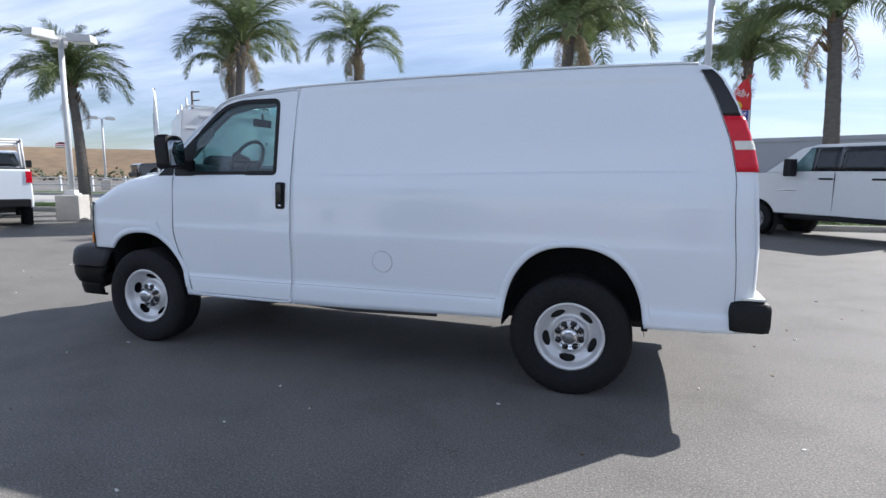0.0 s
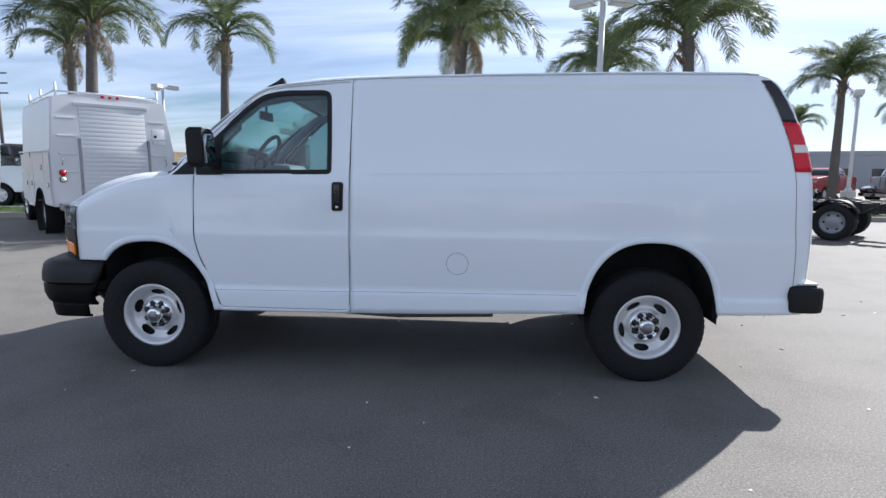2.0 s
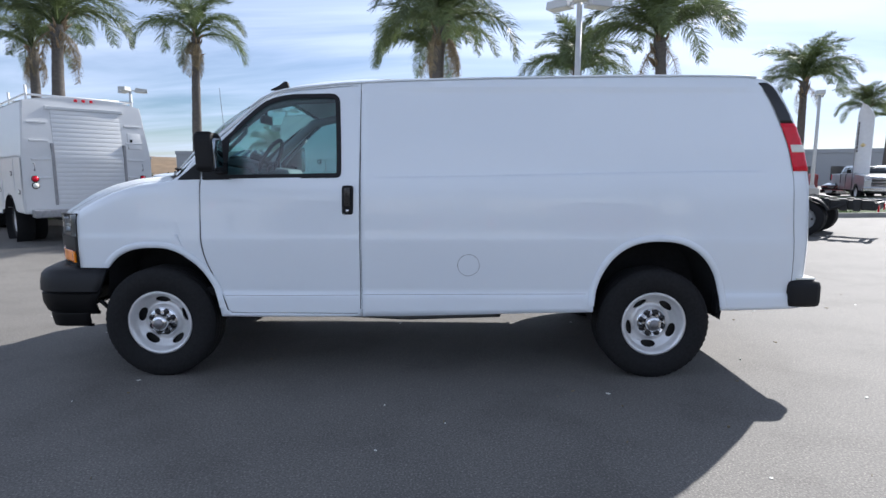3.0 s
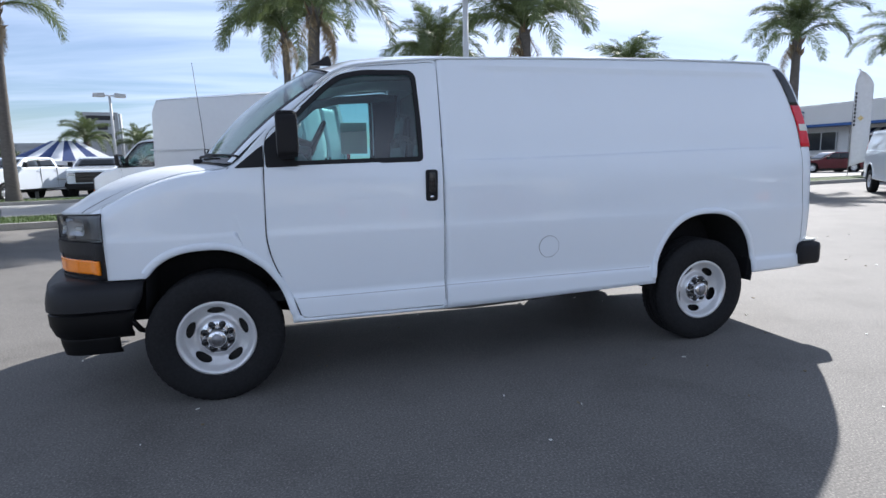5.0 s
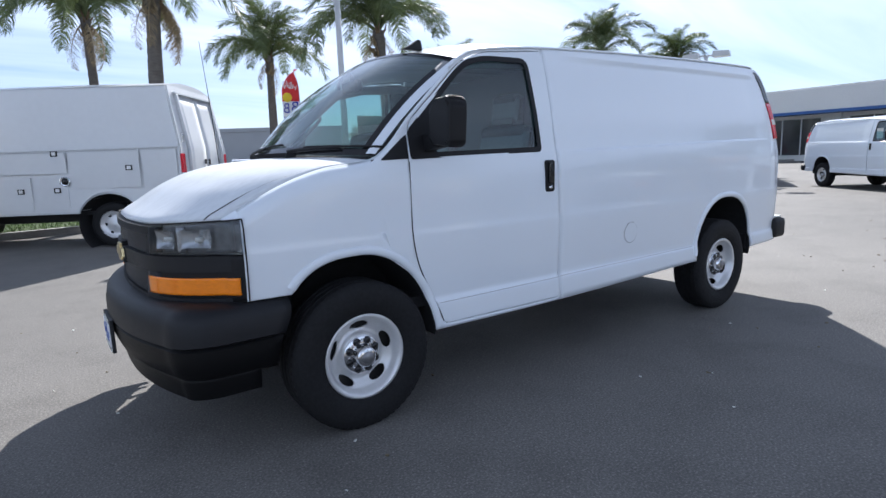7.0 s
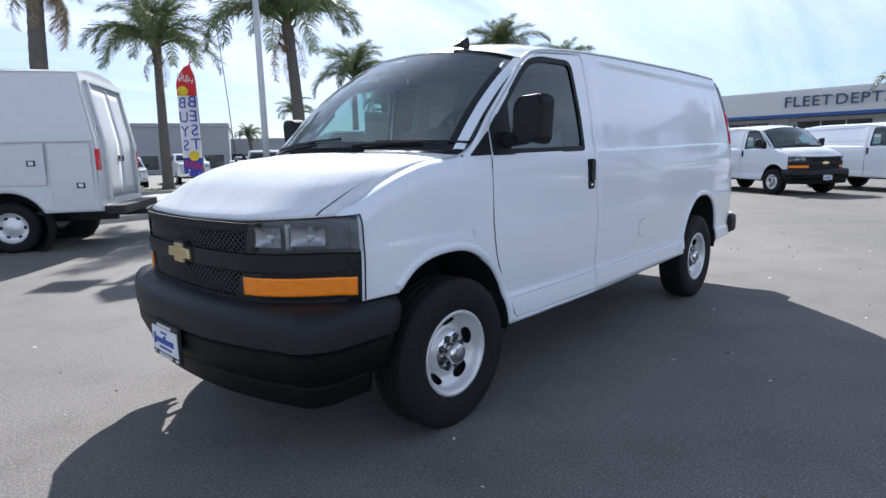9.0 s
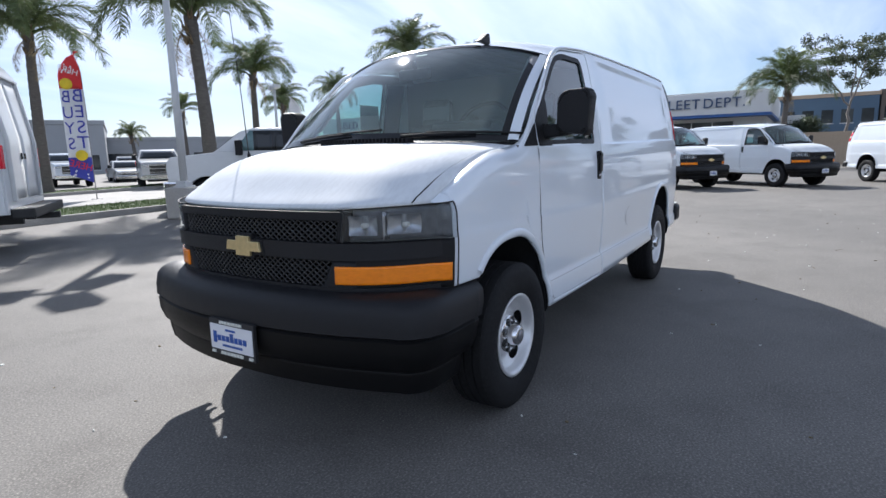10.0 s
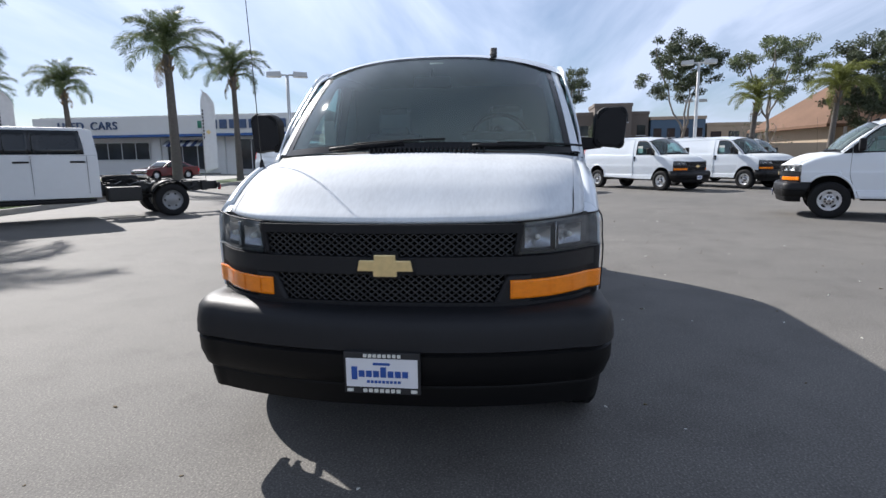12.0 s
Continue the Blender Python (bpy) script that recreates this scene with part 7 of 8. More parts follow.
# ---------------------------------------------------------------- feather flags
def feather_flag(x, y, height, turn, kind, label):
    ob = thing("feather_flag", label, "flag", pose(x, y, 0, 0, 0, turn))
    bm = bmesh.new()
    tube(bm, [(0, 0, 0), (0, 0, height * 0.6), (0.02, 0, height * 0.86), (0.10, 0, height * 0.97), (0.26, 0, height)], [0.02, 0.016, 0.012, 0.009, 0.006], 6)
    part("flag_pole", bm, DULL_METAL, ob)
    w = 0.70 if kind == "sale" else 0.78

    def cloth(mat, t0, t1, name, lab=""):
        b = bmesh.new()

        def f(u, v):
            t = t0 + (t1 - t0) * v
            z = 0.62 + (height - 0.62) * t
            edge = w * min(1.0, math.sqrt(max(0.0, (1.0 - t) / 0.16))) if t > 0.84 else w
            low = 0.30 * max(0, (0.10 - t)) / 0.10
            lean = 0.26 * step(0.84, 1.0, t) * 0.8
            return (0.015 + lean * (1 - u) * 0.8 + edge * u, 0.035 * math.sin(5 * u + 3.2 * t * 2), z + low * u * 1.0)
        grid(b, 10, max(2, int(24 * (t1 - t0))), f)
        return shell(part(name, b, mat, ob, lab), 0.003)
    if kind == "sale":
        cloth(FLAG_BLUE, 0.0, 0.20, "lower_cloth", "blue cloth")
        cloth(FLAG_WHITE, 0.20, 0.72, "middle_cloth", "white cloth")
        cloth(FLAG_RED, 0.72, 1.0, "upper_cloth", "red cloth")
        span_z = height - 0.62
        for i, ch in enumerate("BEST"):
            writing("letter", ch, 0.62, FLAG_BLUE, ob, pose(0.20, 0.055, 0.62 + span_z * (0.665 - 0.118 * i), 90, 0, 0), 0.006, squeeze=1.0)
        for i, ch in enumerate("BUYS"):
            writing("letter", ch, 0.58, FLAG_BLUE, ob, pose(0.55, 0.055, 0.62 + span_z * (0.655 - 0.118 * i), 90, 0, 0), 0.006, squeeze=0.85)
        writing("lettering", "HERE", 0.34, FLAG_RED, ob, pose(0.36, 0.055, 0.62 + span_z * 0.135, 90, -18, 0), 0.006, squeeze=0.9)
        writing("lettering", "HERE", 0.30, FLAG_WHITE, ob, pose(0.40, 0.055, 0.62 + span_z * 0.855, 90, -18, 0), 0.006, squeeze=0.9)
        for z, xx in ((0.215, 0.30), (0.755, 0.50)):
            bm = bmesh.new()
            lathe(bm, [(0.0, -0.012), (0.19, -0.012), (0.19, 0.0)], 24, Matrix.Translation((xx, 0.048, 0.62 + span_z * z)) @ Matrix.Rotation(math.pi, 4, "Z"))
            part("yellow_disc", bm, FLAG_YELLOW, ob)
        rng = random.Random(3)
        for k in range(14):
            zz = rng.choice((rng.uniform(0.03, 0.1), rng.uniform(0.80, 0.9)))
            bm = bmesh.new()
            lathe(bm, [(0.0, -0.01), (0.03, -0.01), (0.03, 0.0)], 8, Matrix.Translation((rng.uniform(0.1, 0.6), 0.046, 0.62 + span_z * zz)) @ Matrix.Rotation(math.pi, 4, "Z"))
            part("star_dot", bm, FLAG_WHITE, ob)
    else:
        cloth(FLAG_WHITE, 0.0, 1.0, "cloth", "white cloth")
        for k in range(9):
            boxes("print_bar", INK_BLACK, ob, [(0.06, 0.14, -0.06, -0.045, 0.62 + (height - 0.62) * (0.42 + 0.04 * k), 0.62 + (height - 0.62) * (0.447 + 0.04 * k))])
        bm = bmesh.new()
        lathe(bm, [(0.0, -0.01), (0.14, -0.01), (0.14, 0.0)], 4, Matrix.Translation((0.36, -0.05, 0.62 + (height - 0.62) * 0.5)))
        part("gold_print", bm, GOLD, ob)
    boxes("ground_foot", DULL_METAL, ob, [(-0.18, 0.18, -0.02, 0.02, 0, 0.03), (-0.02, 0.02, -0.18, 0.18, 0, 0.03)])
    return ob


feather_flag(8.0, 19.6, 5.2, 155, "sale", "red, white and blue feather flag with vertical letters")
feather_flag(-11.3, 10.6, 4.1, -40, "brand", "white feather flag with small dark print")
feather_flag(29.5, 18.4, 5.6, -60, "brand", "white feather flag with small dark print")
feather_flag(25.8, 28.5, 5.54, -40, "brand", "white feather flag with small dark print")


# ---------------------------------------------------------------- buildings
def windows_of(ob, rows):
    for (x0, x1, y0, y1, z0, z1, ax) in rows:
        w = new("window")
        w.parent = ob
        boxes("pane", SHOP_GLASS, w, [(x0, x1, y0, y1, z0, z1)])
        if ax == "x":
            n = max(1, int((y1 - y0) / 1.5))
            for k in range(n + 1):
                yy = y0 + (y1 - y0) * k / n
                boxes("mullion", POLE_WHITE, w, [(x0 - 0.05, x0 + 0.02, yy - 0.04, yy + 0.04, z0, z1)])
            boxes("sill", POLE_WHITE, w, [(x0 - 0.06, x0 + 0.03, y0, y1, z0 - 0.08, z0)])


# showroom along x = 51, facing the lot
SHOW = thing("showroom", "long white showroom with a blue band and slate letters", "building", Matrix.Translation((51.0, 0, 0)))
boxes("wall", STUCCO, SHOW, [(1.2, 18, 0.6, 48.6, 0, 4.0)])
boxes("fascia", STUCCO, SHOW, [(-0.6, 18.2, 0.2, 49.2, 4.05, 5.85)], 0.05, "pale fascia panel")
boxes("blue_band", BLUE_TRIM, SHOW, [(-0.66, 18.0, 0.15, 49.2, 3.82, 4.05)])
boxes("roof", ROOFING, SHOW, [(0.0, 17.8, 0.6, 48.8, 5.852, 5.95)])
windows_of(SHOW, [(1.12, 1.3, y0, y1, 0.5, 3.5, "x") for y0, y1 in ((3.0, 8.0), (10.0, 15.0), (17.0, 23.0), (24.5, 28.0), (30.5, 35.5))] + [(1.12, 1.3, 37.5, 47.0, 1.6, 3.3, "x")])
for yy in (9.0, 16.0, 23.8, 29.5, 36.6):
    boxes("pier", STUCCO, SHOW, [(0.9, 1.25, yy - 0.45, yy + 0.45, 0, 3.82)])
TURN_SIGN = Matrix.Rotation(radians(-90), 4, "Z") @ Matrix.Rotation(radians(90), 4, "X")
for word, wy in (("FLEET", 7.05), ("DEPT.", 3.65), ("USED", 44.8), ("CARS", 41.1)):
    writing("lettering", word, 1.12, LETTER, SHOW, Matrix.Translation((-0.68, wy, 4.95)) @ TURN_SIGN, 0.08, "slate letters on the fascia", 1.12, 1.02)
for k in range(8):
    boxes("name_block", LETTER, SHOW, [(-0.74, -0.6, 29.6 - 1.02 * k - 0.74, 29.6 - 1.02 * k, 4.52, 5.38)], 0.03)
bm = bmesh.new()
prism(bm, [(30.0, 4.6), (30.9, 4.6), (30.9, 5.3), (30.0, 5.3)], "x", -0.7, -0.6)
part("sign_panel", bm, grain(material("green_sign", (0.06, 0.25, 0.16), 0.5), 3, 0.1), SHOW)
AWN = new("awning")
AWN.parent = SHOW
for k in range(10):
    bm = bmesh.new()
    prism(bm, [(1.1, 3.5), (0.1, 2.9), (0.1, 2.85), (1.1, 3.4)], "y", 31.0 + 0.45 * k, 31.43 + 0.45 * k)
    part("awning_stripe", bm, CANVAS if k % 2 else CANVAS_BLUE, AWN)


def block(name, label, x0, x1, y0, y1, z, mat, win=(), turn=0.0, cap=None):
    """A plain flat-roofed building with a parapet and rows of windows on the side towards the lot."""
    cx, cy = (x0 + x1) / 2, (y0 + y1) / 2
    ob = thing(name, label, "building", pose(cx, cy, 0, 0, 0, turn))
    a, b = (x1 - x0) / 2, (y1 - y0) / 2
    boxes("wall", mat, ob, [(-a, a, -b, b, 0, z)])
    boxes("parapet", cap or mat, ob, [(-a - 0.12, a + 0.12, -b - 0.12, b + 0.12, z - 0.35, z + 0.15)], 0.03)
    for n, z0, z1 in win:
        for k in range(n):
            for face in ("y", "x"):
                L = a if face == "y" else b
                u0 = -L + 2 * L * (k + 0.2) / n
                u1 = -L + 2 * L * (k + 0.8) / n
                w = new("window")
                w.parent = ob
                if face == "y":
                    boxes("pane", SHOP_GLASS, w, [(u0, u1, -b - 0.03, -b + 0.1, z0, z1)])
                    boxes("sill", POLE_WHITE, w, [(u0 - 0.1, u1 + 0.1, -b - 0.08, -b + 0.1, z0 - 0.12, z0)])
                else:
                    boxes("pane", SHOP_GLASS, w, [(-a - 0.03, -a + 0.1, u0, u1, z0, z1)])
                    boxes("sill", POLE_WHITE, w, [(-a - 0.08, -a + 0.1, u0 - 0.1, u1 + 0.1, z0 - 0.12, z0)])
    return ob


block("warehouse", "grey flat-roofed showroom beyond the palms", 20, 39, 70, 92, 6.0, STUCCO_GREY, ((5, 0.5, 2.2),), -28)
block("warehouse", "low pale warehouse with dark bays", 36, 84, 62, 76, 4.4, STUCCO_GREY, ((9, 0.6, 2.4),), -32)
block("warehouse", "low pale warehouse with dark bays", -40, 8, 84, 100, 4.6, STUCCO_GREY, ((7, 1.0, 2.6),), 5)
block("office_building", "long office block with blue cladding", 92, 106, -10.2, 3.2, 8.0, BLUE_WALL, ((6, 1.0, 2.6), (6, 4.2, 6.0)), 0, BEIGE)
block("office_building", "brown office block with a raised middle", 92.4, 106, -21.6, -10.4, 8.2, BROWN, ((5, 1.0, 2.6), (5, 4.6, 6.2)))
block("office_building", "brown stair tower of the office block", 90.5, 98, -18.6, -12.9, 9.4, BROWN, ((2, 6.6, 7.8),))
block("office_building", "long office block with blue cladding", 92, 106, -30.2, -21.9, 7.3, BLUE_WALL, ((4, 1.0, 2.6), (4, 4.2, 5.6)), 0, BEIGE)
block("office_building", "pale beige office block behind the trees", 92, 110, -52, -30.5, 6.2, BEIGE, ((8, 1.0, 2.4), (8, 3.8, 5.0)))
block("warehouse", "low pale warehouse with dark bays", 66, 80, -2, 4, 4.2, STUCCO, ((4, 0.8, 2.4),), 0)
# house with a brown pitched roof
HOUSE = thing("house", "low house with a brown pitched roof", "house", pose(57.9, -36.5, 0, 0, 0, 4))
boxes("wall", BEIGE, HOUSE, [(-6, 6, -9, 9, 0, 3.85)])
bm = bmesh.new()
prism(bm, [(-7.2, 3.9), (0, 8.6), (7.2, 3.9), (7.2, 3.65), (-7.2, 3.65)], "y", -10, 10)
for v in bm.verts:
    if v.co.z > 5:
        v.co.y *= 0.45
part("roof", bm, ROOF_BROWN, HOUSE, smooth=False)
boxes("porch_post", POLE_WHITE, HOUSE, [(-6.8, -6.6, y, y + 0.2, 0, 3.7) for y in (-8, -4, 0, 4, 8)])

# pale block wall between the vans and the offices
bm = bmesh.new()
box(bm, 44.0, 44.3, -40, 0.4, 0, 2.2)
tagged(part("boundary_wall", bm, BEIGE, None, smooth=False), "long beige boundary wall behind the vans", "wall", kind="structure")

# dry hillside with a fence on its foot
bm = bmesh.new()


def hill(u, v):
    a = radians(98 + 75 * u)
    d = 96 + 70 * v
    z = 6.0 * step(0.0, 0.55, v) * (0.72 + 0.28 * step(0.12, 0.42, u)) + 0.35 * noise.noise((u * 14, v * 7, 0))
    return (d * math.cos(a), d * math.sin(a), z - 0.1)


grid(bm, 60, 16, hill)
tagged(part("hillside", bm, HILL, None), "dry brown grass embankment", "hill", kind="structure")
FENCE = thing("rail_fence", "white rail fence along the verge", "fence")
for k in range(19):
    xx = -44 + 2.4 * k
    boxes("post", POLE_WHITE, FENCE, [(xx - 0.06, xx + 0.06, kerb_y(xx) + 16.0, kerb_y(xx) + 16.12, 0, 1.05)])
    if k < 18:
        for zz in (0.45, 0.9):
            bm = bmesh.new()
            tube(bm, [(xx, kerb_y(xx) + 16.06, zz), (xx + 2.4, kerb_y(xx + 2.4) + 16.06, zz)], 0.045, 6)
            part("rail", bm, POLE_WHITE, FENCE)
vehicle("sedan", "car", "red car on the road above the embankment", "car", -109.5, 84.0, 130, CAR_RED, 5.9)
vehicle("suv", "car", "red car on the road above the embankment", "car", -121.0, 66.0, 120, CAR_RED, 5.9)


# striped marquee and a tall sign
TENT = thing("marquee", "striped blue and white marquee", "tent", pose(-14.9, 45.3, 0, 0, 0, 12))
for k in range(8):
    x0, x1 = -3.4 + 0.85 * k, -3.4 + 0.85 * (k + 1)
    bm = bmesh.new()
    vs = [bm.verts.new(p) for p in ((x0, -3, 1.9), (x1, -3, 1.9), (x1 * 0.25, 0, 3.45), (x0 * 0.25, 0, 3.45), (x1, 3, 1.9), (x0, 3, 1.9))]
    bm.faces.new((vs[0], vs[1], vs[2], vs[3]))
    bm.faces.new((vs[3], vs[2], vs[4], vs[5]))
    shell(part("canopy_stripe", bm, CANVAS if k % 2 else CANVAS_BLUE, TENT, smooth=False), 0.02)
for sx in (-3.3, 3.3):
    for sy in (-2.9, 2.9):
        bm = bmesh.new()
        tube(bm, [(sx, sy, 0), (sx, sy, 1.95)], 0.05, 8)
        part("tent_pole", bm, POLE_WHITE, TENT)
boxes("valance", CANVAS, TENT, [(-3.4, 3.4, -3.02, -2.98, 1.62, 1.9)])
SIGN = thing("pylon_sign", "tall grey sign board with dark print on white posts", "sign", pose(-14.3, 54.0, 0, 0, 0, 12))
boxes("board", STUCCO_GREY, SIGN, [(-1.6, 1.2, -0.15, 0.15, 2.9, 6.3)], 0.02)
for sx in (-1.5, 1.35):
    bm = bmesh.new()
    tube(bm, [(sx, 0, 0), (sx, 0, 6.2)], 0.12, 8)
    part("post", bm, POLE_WHITE, SIGN)
for z0, x0, x1 in ((5.6, -1.3, 0.9), (4.75, -0.5, 0.3), (3.95, -1.2, 0.9)):
    boxes("print_bar", INK_BLACK, SIGN, [(x0, x1, -0.17, -0.14, z0, z0 + 0.4)])
# utility pole
UP = thing("utility_pole", "dark wooden utility pole with short cross arms", "utility pole", Matrix.Translation((-52, 58, 0)))
bm = bmesh.new()
tube(bm, [(0, 0, 0), (0, 0, 12.0)], [0.2, 0.14], 8)
part("pole", bm, BARK, UP)
for zz in (9.6, 10.7, 11.8):
    boxes("cross_arm", BARK, UP, [(-0.1, 1.2, -0.08, 0.08, zz, zz + 0.14)])


# ---------------------------------------------------------------- leafy trees and shrubs
def leafy_tree(x, y, height, spread, seed, label, clear=0.35, leaves=9000, leaf=0.19, clump=0.145):
    """A trunk that forks five times, with a clump of small leaves round the end of every twig."""
    rng = random.Random(seed)
    ob = thing("tree", label, "tree", Matrix.Translation((x, y, 0)))
    bm = bmesh.new()
    tips = []

    def limb(p, d, length, r, depth):
        pts, q = [p], p.copy()
        for k in range(4):
            d = (d + Vector((rng.uniform(-0.24, 0.24), rng.uniform(-0.24, 0.24), rng.uniform(-0.02, 0.14)))).normalized()
            q = q + d * length / 4
            pts.append(q.copy())
        tube(bm, pts, [r * (1 - 0.13 * k) for k in range(5)], 7 if depth < 2 else 4, cap=False)
        if depth >= 2:
            tips.append((q, 0.6 + 0.12 * depth))
        if depth >= 4:
            return
        n = 3 if depth == 0 else rng.choice((2, 2, 3))
        a0 = rng.uniform(0, 6.28)
        for k in range(n):
            a = a0 + 2 * math.pi * k / n + rng.uniform(-0.5, 0.5)
            open_out = rng.uniform(0.45, 1.0) * spread / height * 2.0
            nd = (d * 0.9 + Vector((math.cos(a) * open_out, math.sin(a) * open_out, rng.uniform(-0.1, 0.65)))).normalized()
            limb(q, nd, length * rng.uniform(0.52, 0.72), r * 0.58, depth + 1)
    limb(Vector((0, 0, -0.1)), Vector((0.05, 0.02, 1)), height * clear, height * 0.020, 0)
    high = max(t[0].z for t in tips) + spread * clump
    for v in bm.verts:
        v.co.z *= height / high
    part("trunk", bm, EU_BARK, ob)
    verts, faces = [], []
    for k in range(leaves):
        c, f = rng.choice(tips)
        r = spread * clump * f
        p = Vector((c.x + max(-r, min(r, rng.gauss(0, r * 0.62))), c.y + max(-r, min(r, rng.gauss(0, r * 0.62))), c.z * height / high + max(-1.1 * r, min(1.0 * r, rng.gauss(0.0, r * 0.5)))))
        a = Vector((rng.uniform(-1, 1), rng.uniform(-1, 1), rng.uniform(-1.2, 0.2))).normalized() * leaf * rng.uniform(0.6, 1.3)
        b = a.cross(Vector((rng.uniform(-1, 1), rng.uniform(-1, 1), rng.uniform(-1, 1)))).normalized() * leaf * 0.30
        n = len(verts)
        verts += [p, p + a * 0.5 + b, p + a, p + a * 0.5 - b]
        faces.append((n, n + 1, n + 2, n + 3))
    me = bpy.data.meshes.new("crown")
    me.from_pydata([tuple(v) for v in verts], [], faces)
    me.materials.append(LEAF)
    c = new("crown", me)
    c.parent = ob
    return ob


def gum_tree(x, y, height, wide, foot, seed, label, clear, clumps=34, size=0.55, leaves=200, leaf=0.2, mat=None, fork=3, name="tree", girth=0.0125):
    """A slim trunk that forks into long rising limbs; every twig ends in a separate clump of hanging leaves."""
    rng = random.Random(seed)
    ob = thing(name, label, "tree" if leaves > 30 else "shrub", Matrix.Translation((x, y, 0)))
    mid, tall = (foot + height) / 2, (height - foot) / 2
    spots = []
    for k in range(4000):
        v = Vector((rng.uniform(-1, 1), rng.uniform(-1, 1), rng.uniform(-1, 1)))
        if not 0.35 < v.length < 1.0 or (v.z < -0.2 and rng.random() < 0.45):
            continue
        lump = 0.80 + 0.40 * noise.noise(v.normalized() * 1.7 + Vector((seed * 3.1, 0, 0)))
        c = Vector((v.x * wide / 2 * lump, v.y * wide / 2 * lump, mid + v.z * tall * lump))
        if all((c - o).length > size * 1.7 for o in spots):
            spots.append(c)
        if len(spots) >= clumps:
            break
    bm = bmesh.new()
    nodes = []

    def bough(p, q, r0, r1, sag):
        """A limb from p to q that leaves p steeply and bends outwards."""
        n = 7
        pts = []
        for k in range(n + 1):
            t = k / n
            c = p.lerp(q, t)
            c.z += sag * math.sin(math.pi * t)
            if 0 < k < n:
                c += Vector((rng.uniform(-1, 1), rng.uniform(-1, 1), rng.uniform(-1, 1))) * (q - p).length * 0.025
            pts.append(c)
        tube(bm, pts, [r0 + (r1 - r0) * k / n for k in range(n + 1)], 6 if r0 > 0.05 else 4, cap=False)
        nodes.extend((c, r0 + (r1 - r0) * k / n) for k, c in enumerate(pts) if k >= 2)
    r = height * girth
    split = Vector((rng.uniform(-0.3, 0.3), rng.uniform(-0.3, 0.3), clear * height))
    bough(Vector((0, 0, -0.1)), split, r, r * 0.8, 0.0)
    nodes[:] = nodes[-1:]
    a0 = rng.uniform(0, 6.28)
    for k in range(fork):
        a = a0 + 2 * math.pi * k / fork + rng.uniform(-0.4, 0.4)
        far = rng.uniform(0.18, 0.34) * wide
        bough(split, Vector((far * math.cos(a), far * math.sin(a), mid + tall * rng.uniform(0.1, 0.55))), r * 0.62, r * 0.25, -0.25)
    for c in sorted(spots, key=lambda v: (v - split).length):
        q, rq = min(nodes, key=lambda e: (e[0] - c).length + 1.6 * max(0.0, e[0].z - c.z + 0.2))
        bough(q, c, min(rq * 0.6, 0.06), 0.012, 0.08)
    part("trunk", bm, EU_BARK, ob)
    verts, faces = [], []
    for c in spots:
        rc = size * rng.uniform(0.7, 1.35)
        subs = [c + Vector((rng.gauss(0, 0.55), rng.gauss(0, 0.55), rng.gauss(0, 0.3))) * rc for k in range(4)]
        for k in range(int(leaves * (rc / size) ** 2)):
            o = rng.choice(subs)
            d = Vector((rng.gauss(0, 1), rng.gauss(0, 1), rng.gauss(0, 0.8))).normalized() * rc * 0.62 * rng.random() ** 0.5
            p = o + d
            a = (d.normalized() * 0.5 + Vector((rng.uniform(-1, 1), rng.uniform(-1, 1), rng.uniform(-1.3, 0.2)))).normalized() * leaf * rng.uniform(0.6, 1.3)
            b = a.cross(Vector((rng.uniform(-1, 1), rng.uniform(-1, 1), rng.uniform(-1, 1)))).normalized() * leaf * 0.24
            n = len(verts)
            verts += [p, p + a * 0.5 + b, p + a, p + a * 0.5 - b]
            faces.append((n, n + 1, n + 2, n + 3))
    me = bpy.data.meshes.new("crown")
    me.from_pydata([tuple(v) for v in verts], [], faces)
    me.materials.append(mat or LEAF)
    c = new("crown", me)
    c.parent = ob
    return ob


gum_tree(54.4, -5.0, 10.4, 7.0, 5.6, 1, "tall eucalyptus with a bent trunk and a thin crown", 0.42, 26, 0.60, 300)
gum_tree(46.9, -14.1, 11.9, 7.2, 5.4, 2, "tall eucalyptus with a dark, gappy crown", 0.27, 38, 0.60, 380)
gum_tree(46.9, -21.0, 11.7, 8.6, 5.2, 3, "tall eucalyptus with thin, pale green sprays of leaves", 0.36, 36, 0.52, 250, 0.19, LEAF_PALE, 4)
gum_tree(45.0, -27.6, 10.6, 6.4, 2.2, 4, "dense dark green tree beside the house", 0.16, 70, 0.66, 330, 0.22, None, 4)
gum_tree(46.6, -35.0, 10.0, 9.0, 2.0, 5, "dense dark green tree beside the house", 0.16, 80, 0.8, 240, 0.26, None, 4)
gum_tree(45.6, -19.6, 4.3, 5.6, 1.2, 6, "bare grey-brown shrub with tangled twigs", 0.14, 70, 0.30, 3, 0.16, LEAF_PALE, 6, "bare_shrub", 0.022)
leafy_tree(60, -9.5, 5.0, 4.0, 6, "low dark green tree before the offices", 0.25, 5000)
leafy_tree(64, -2.0, 4.6, 4.0, 7, "low dark green tree before the offices", 0.25, 5000)
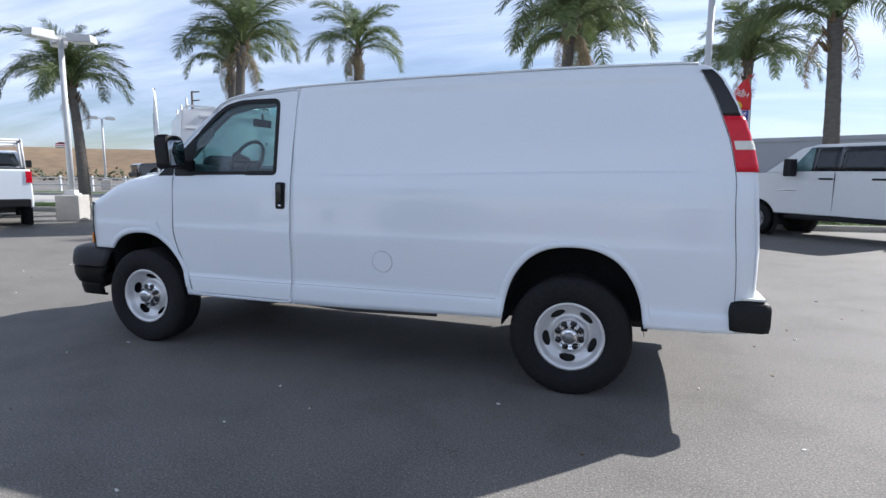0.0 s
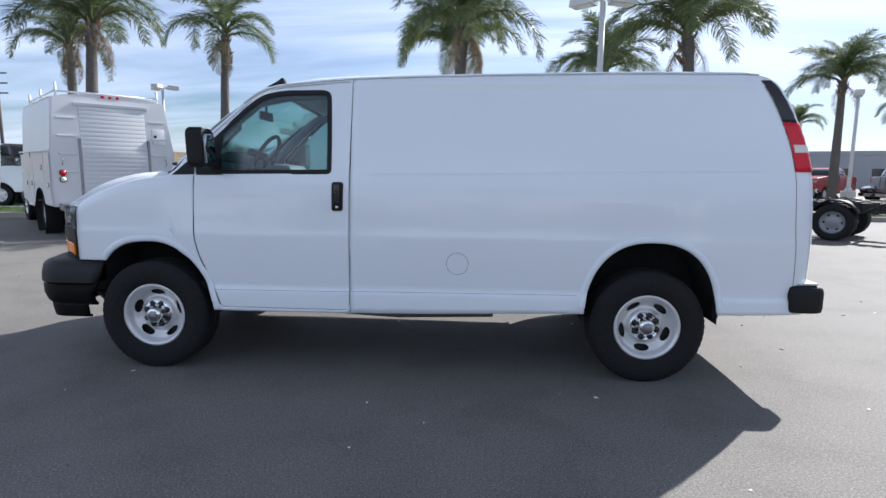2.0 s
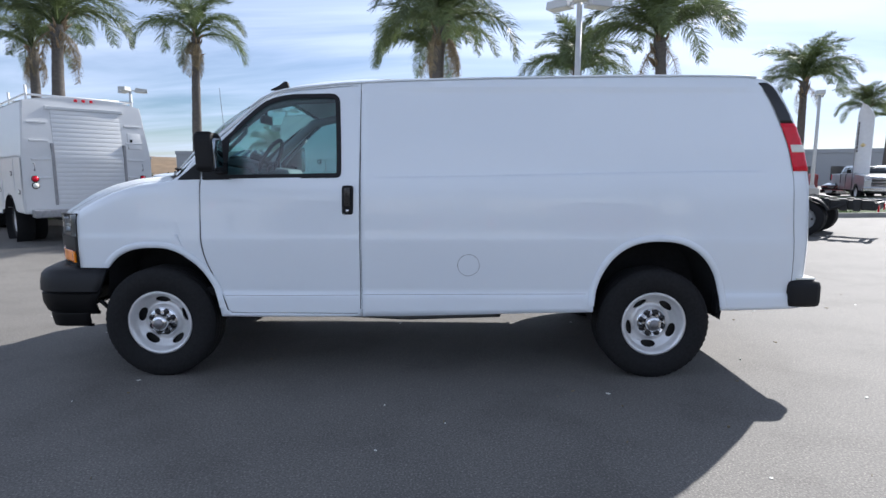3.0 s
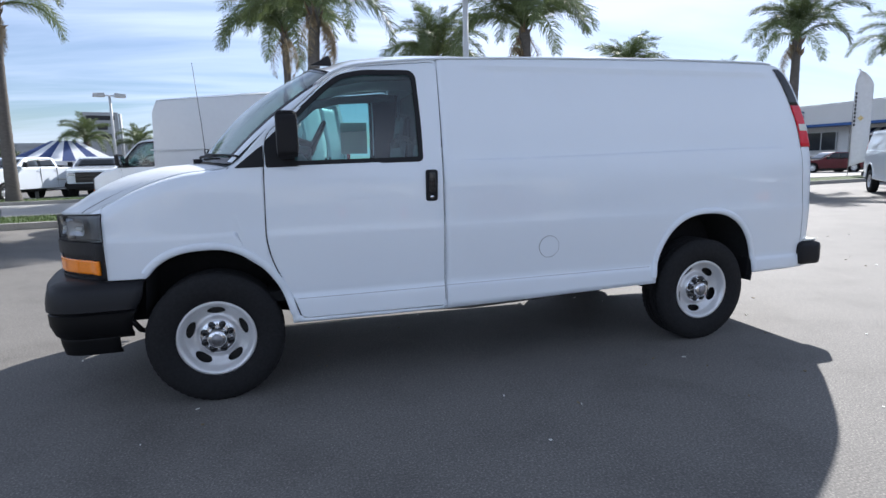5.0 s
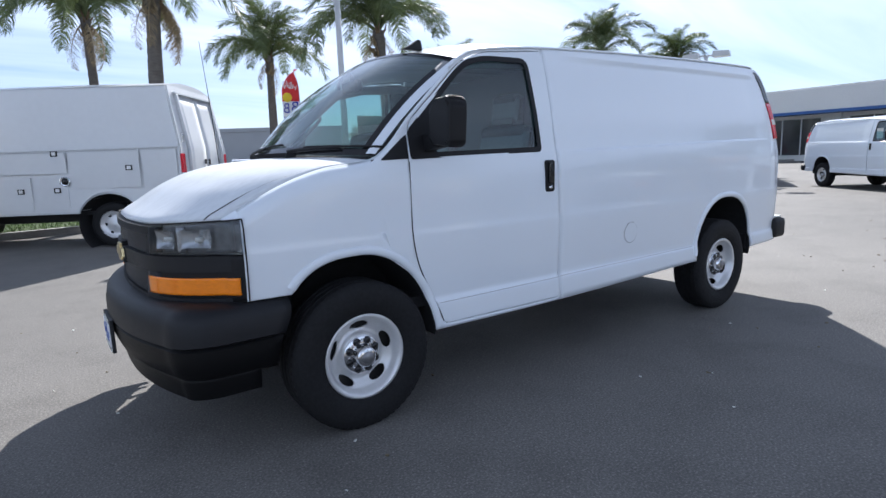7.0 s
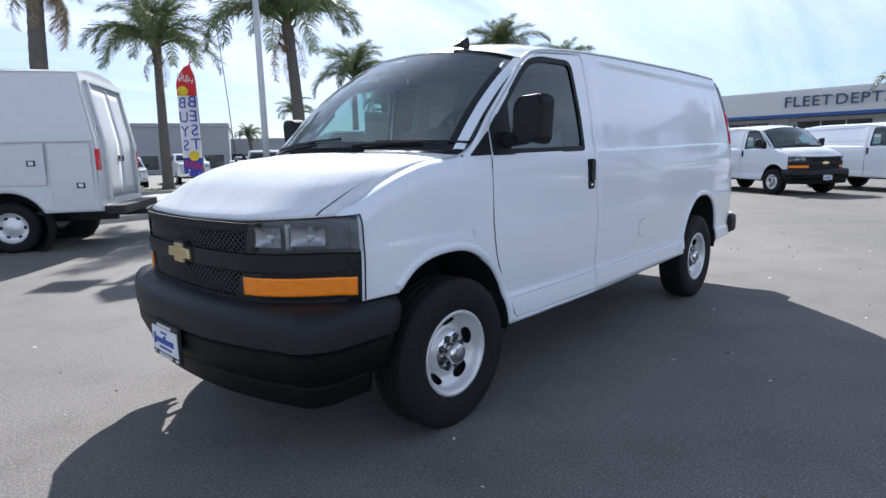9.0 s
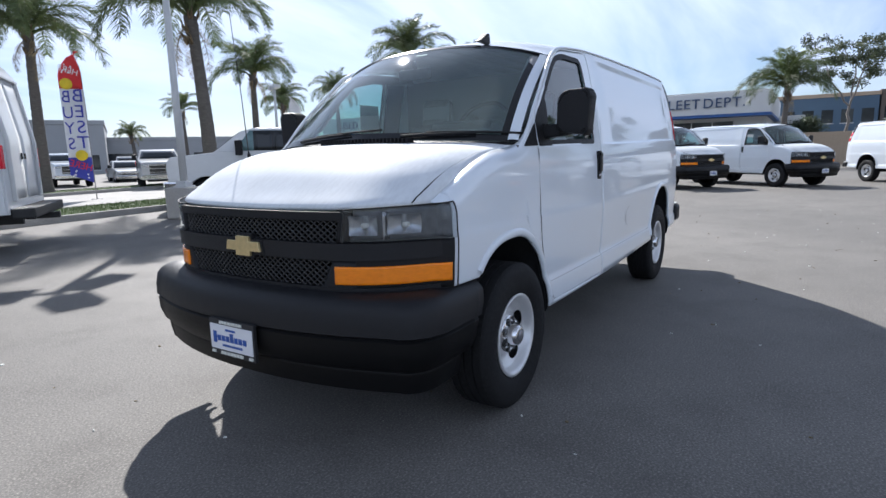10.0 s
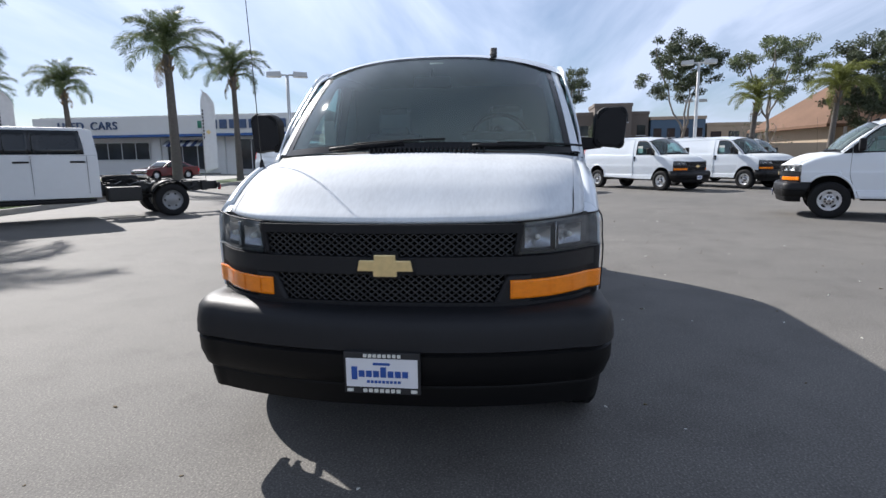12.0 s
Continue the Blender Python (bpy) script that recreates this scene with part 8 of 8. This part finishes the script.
leafy_tree(-70, 40, 5.0, 5.0, 8, "low dark green tree at the foot of the embankment", 0.22, 5000)
leafy_tree(-26, 62, 5.0, 5.0, 9, "low dark green tree behind the marquee", 0.22, 5000)
rng = random.Random(9)
verts, faces = [], []
for k in range(5200):
    row = rng.random()
    if row < 0.5:
        x, y, h = 46.0 + rng.gauss(0, 0.5), rng.uniform(-34, 0), 2.1
    else:
        a = radians(rng.uniform(112, 158))
        x, y, h = 88 * math.cos(a) + rng.gauss(0, 1), 88 * math.sin(a) + rng.gauss(0, 1), 1.6
    z = rng.uniform(0, h) * (0.7 + 0.3 * math.sin(y * 1.7 + x))
    p = Vector((x, y, z))
    q = Vector((rng.uniform(-1, 1), rng.uniform(-1, 1), rng.uniform(-0.4, 1))).normalized() * 0.5
    s = q.cross(Vector((0.3, 0.5, 0.8))).normalized() * 0.16
    n = len(verts)
    verts += [tuple(p), tuple(p + q * 0.5 + s), tuple(p + q), tuple(p + q * 0.5 - s)]
    faces.append((n, n + 1, n + 2, n + 3))
me = bpy.data.meshes.new("shrubs")
me.from_pydata(verts, [], faces)
me.materials.append(LEAF)
tagged(new("shrubs", me), "dusty green shrubs along the walls", "shrub", kind="stuff")


# ---------------------------------------------------------------- the far side of the lot: out of view, added to be mirrored in the paintwork
for k, (vx, shape, nm, lab, cat, paint) in enumerate(((-5.5, "pickup", "pickup_truck", "white pickup truck parked across the lot", "truck", WHITE), (-1.6, "suv", "car", "charcoal wagon parked across the lot", "car", CAR_DARK),
                                                     (2.2, "sedan", "car", "silver sedan parked across the lot", "car", CAR_SILVER), (6.4, "suv", "car", "maroon wagon parked across the lot", "car", CAR_MAROON))):
    vehicle(shape, nm, lab, cat, vx, -15.5, 88 + 3 * (k % 2), paint)
block("warehouse", "low pale warehouse with dark bays", -30, 40, -62, -48, 5.2, STUCCO, ((10, 0.6, 2.8),))
for k, (px, py) in enumerate(((-7.5, -27.0), (3.5, -28.5), (13.0, -26.5))):
    palm(px, py, 5.6, 90 + k, 3.2, 22, 2, lean=0.25)
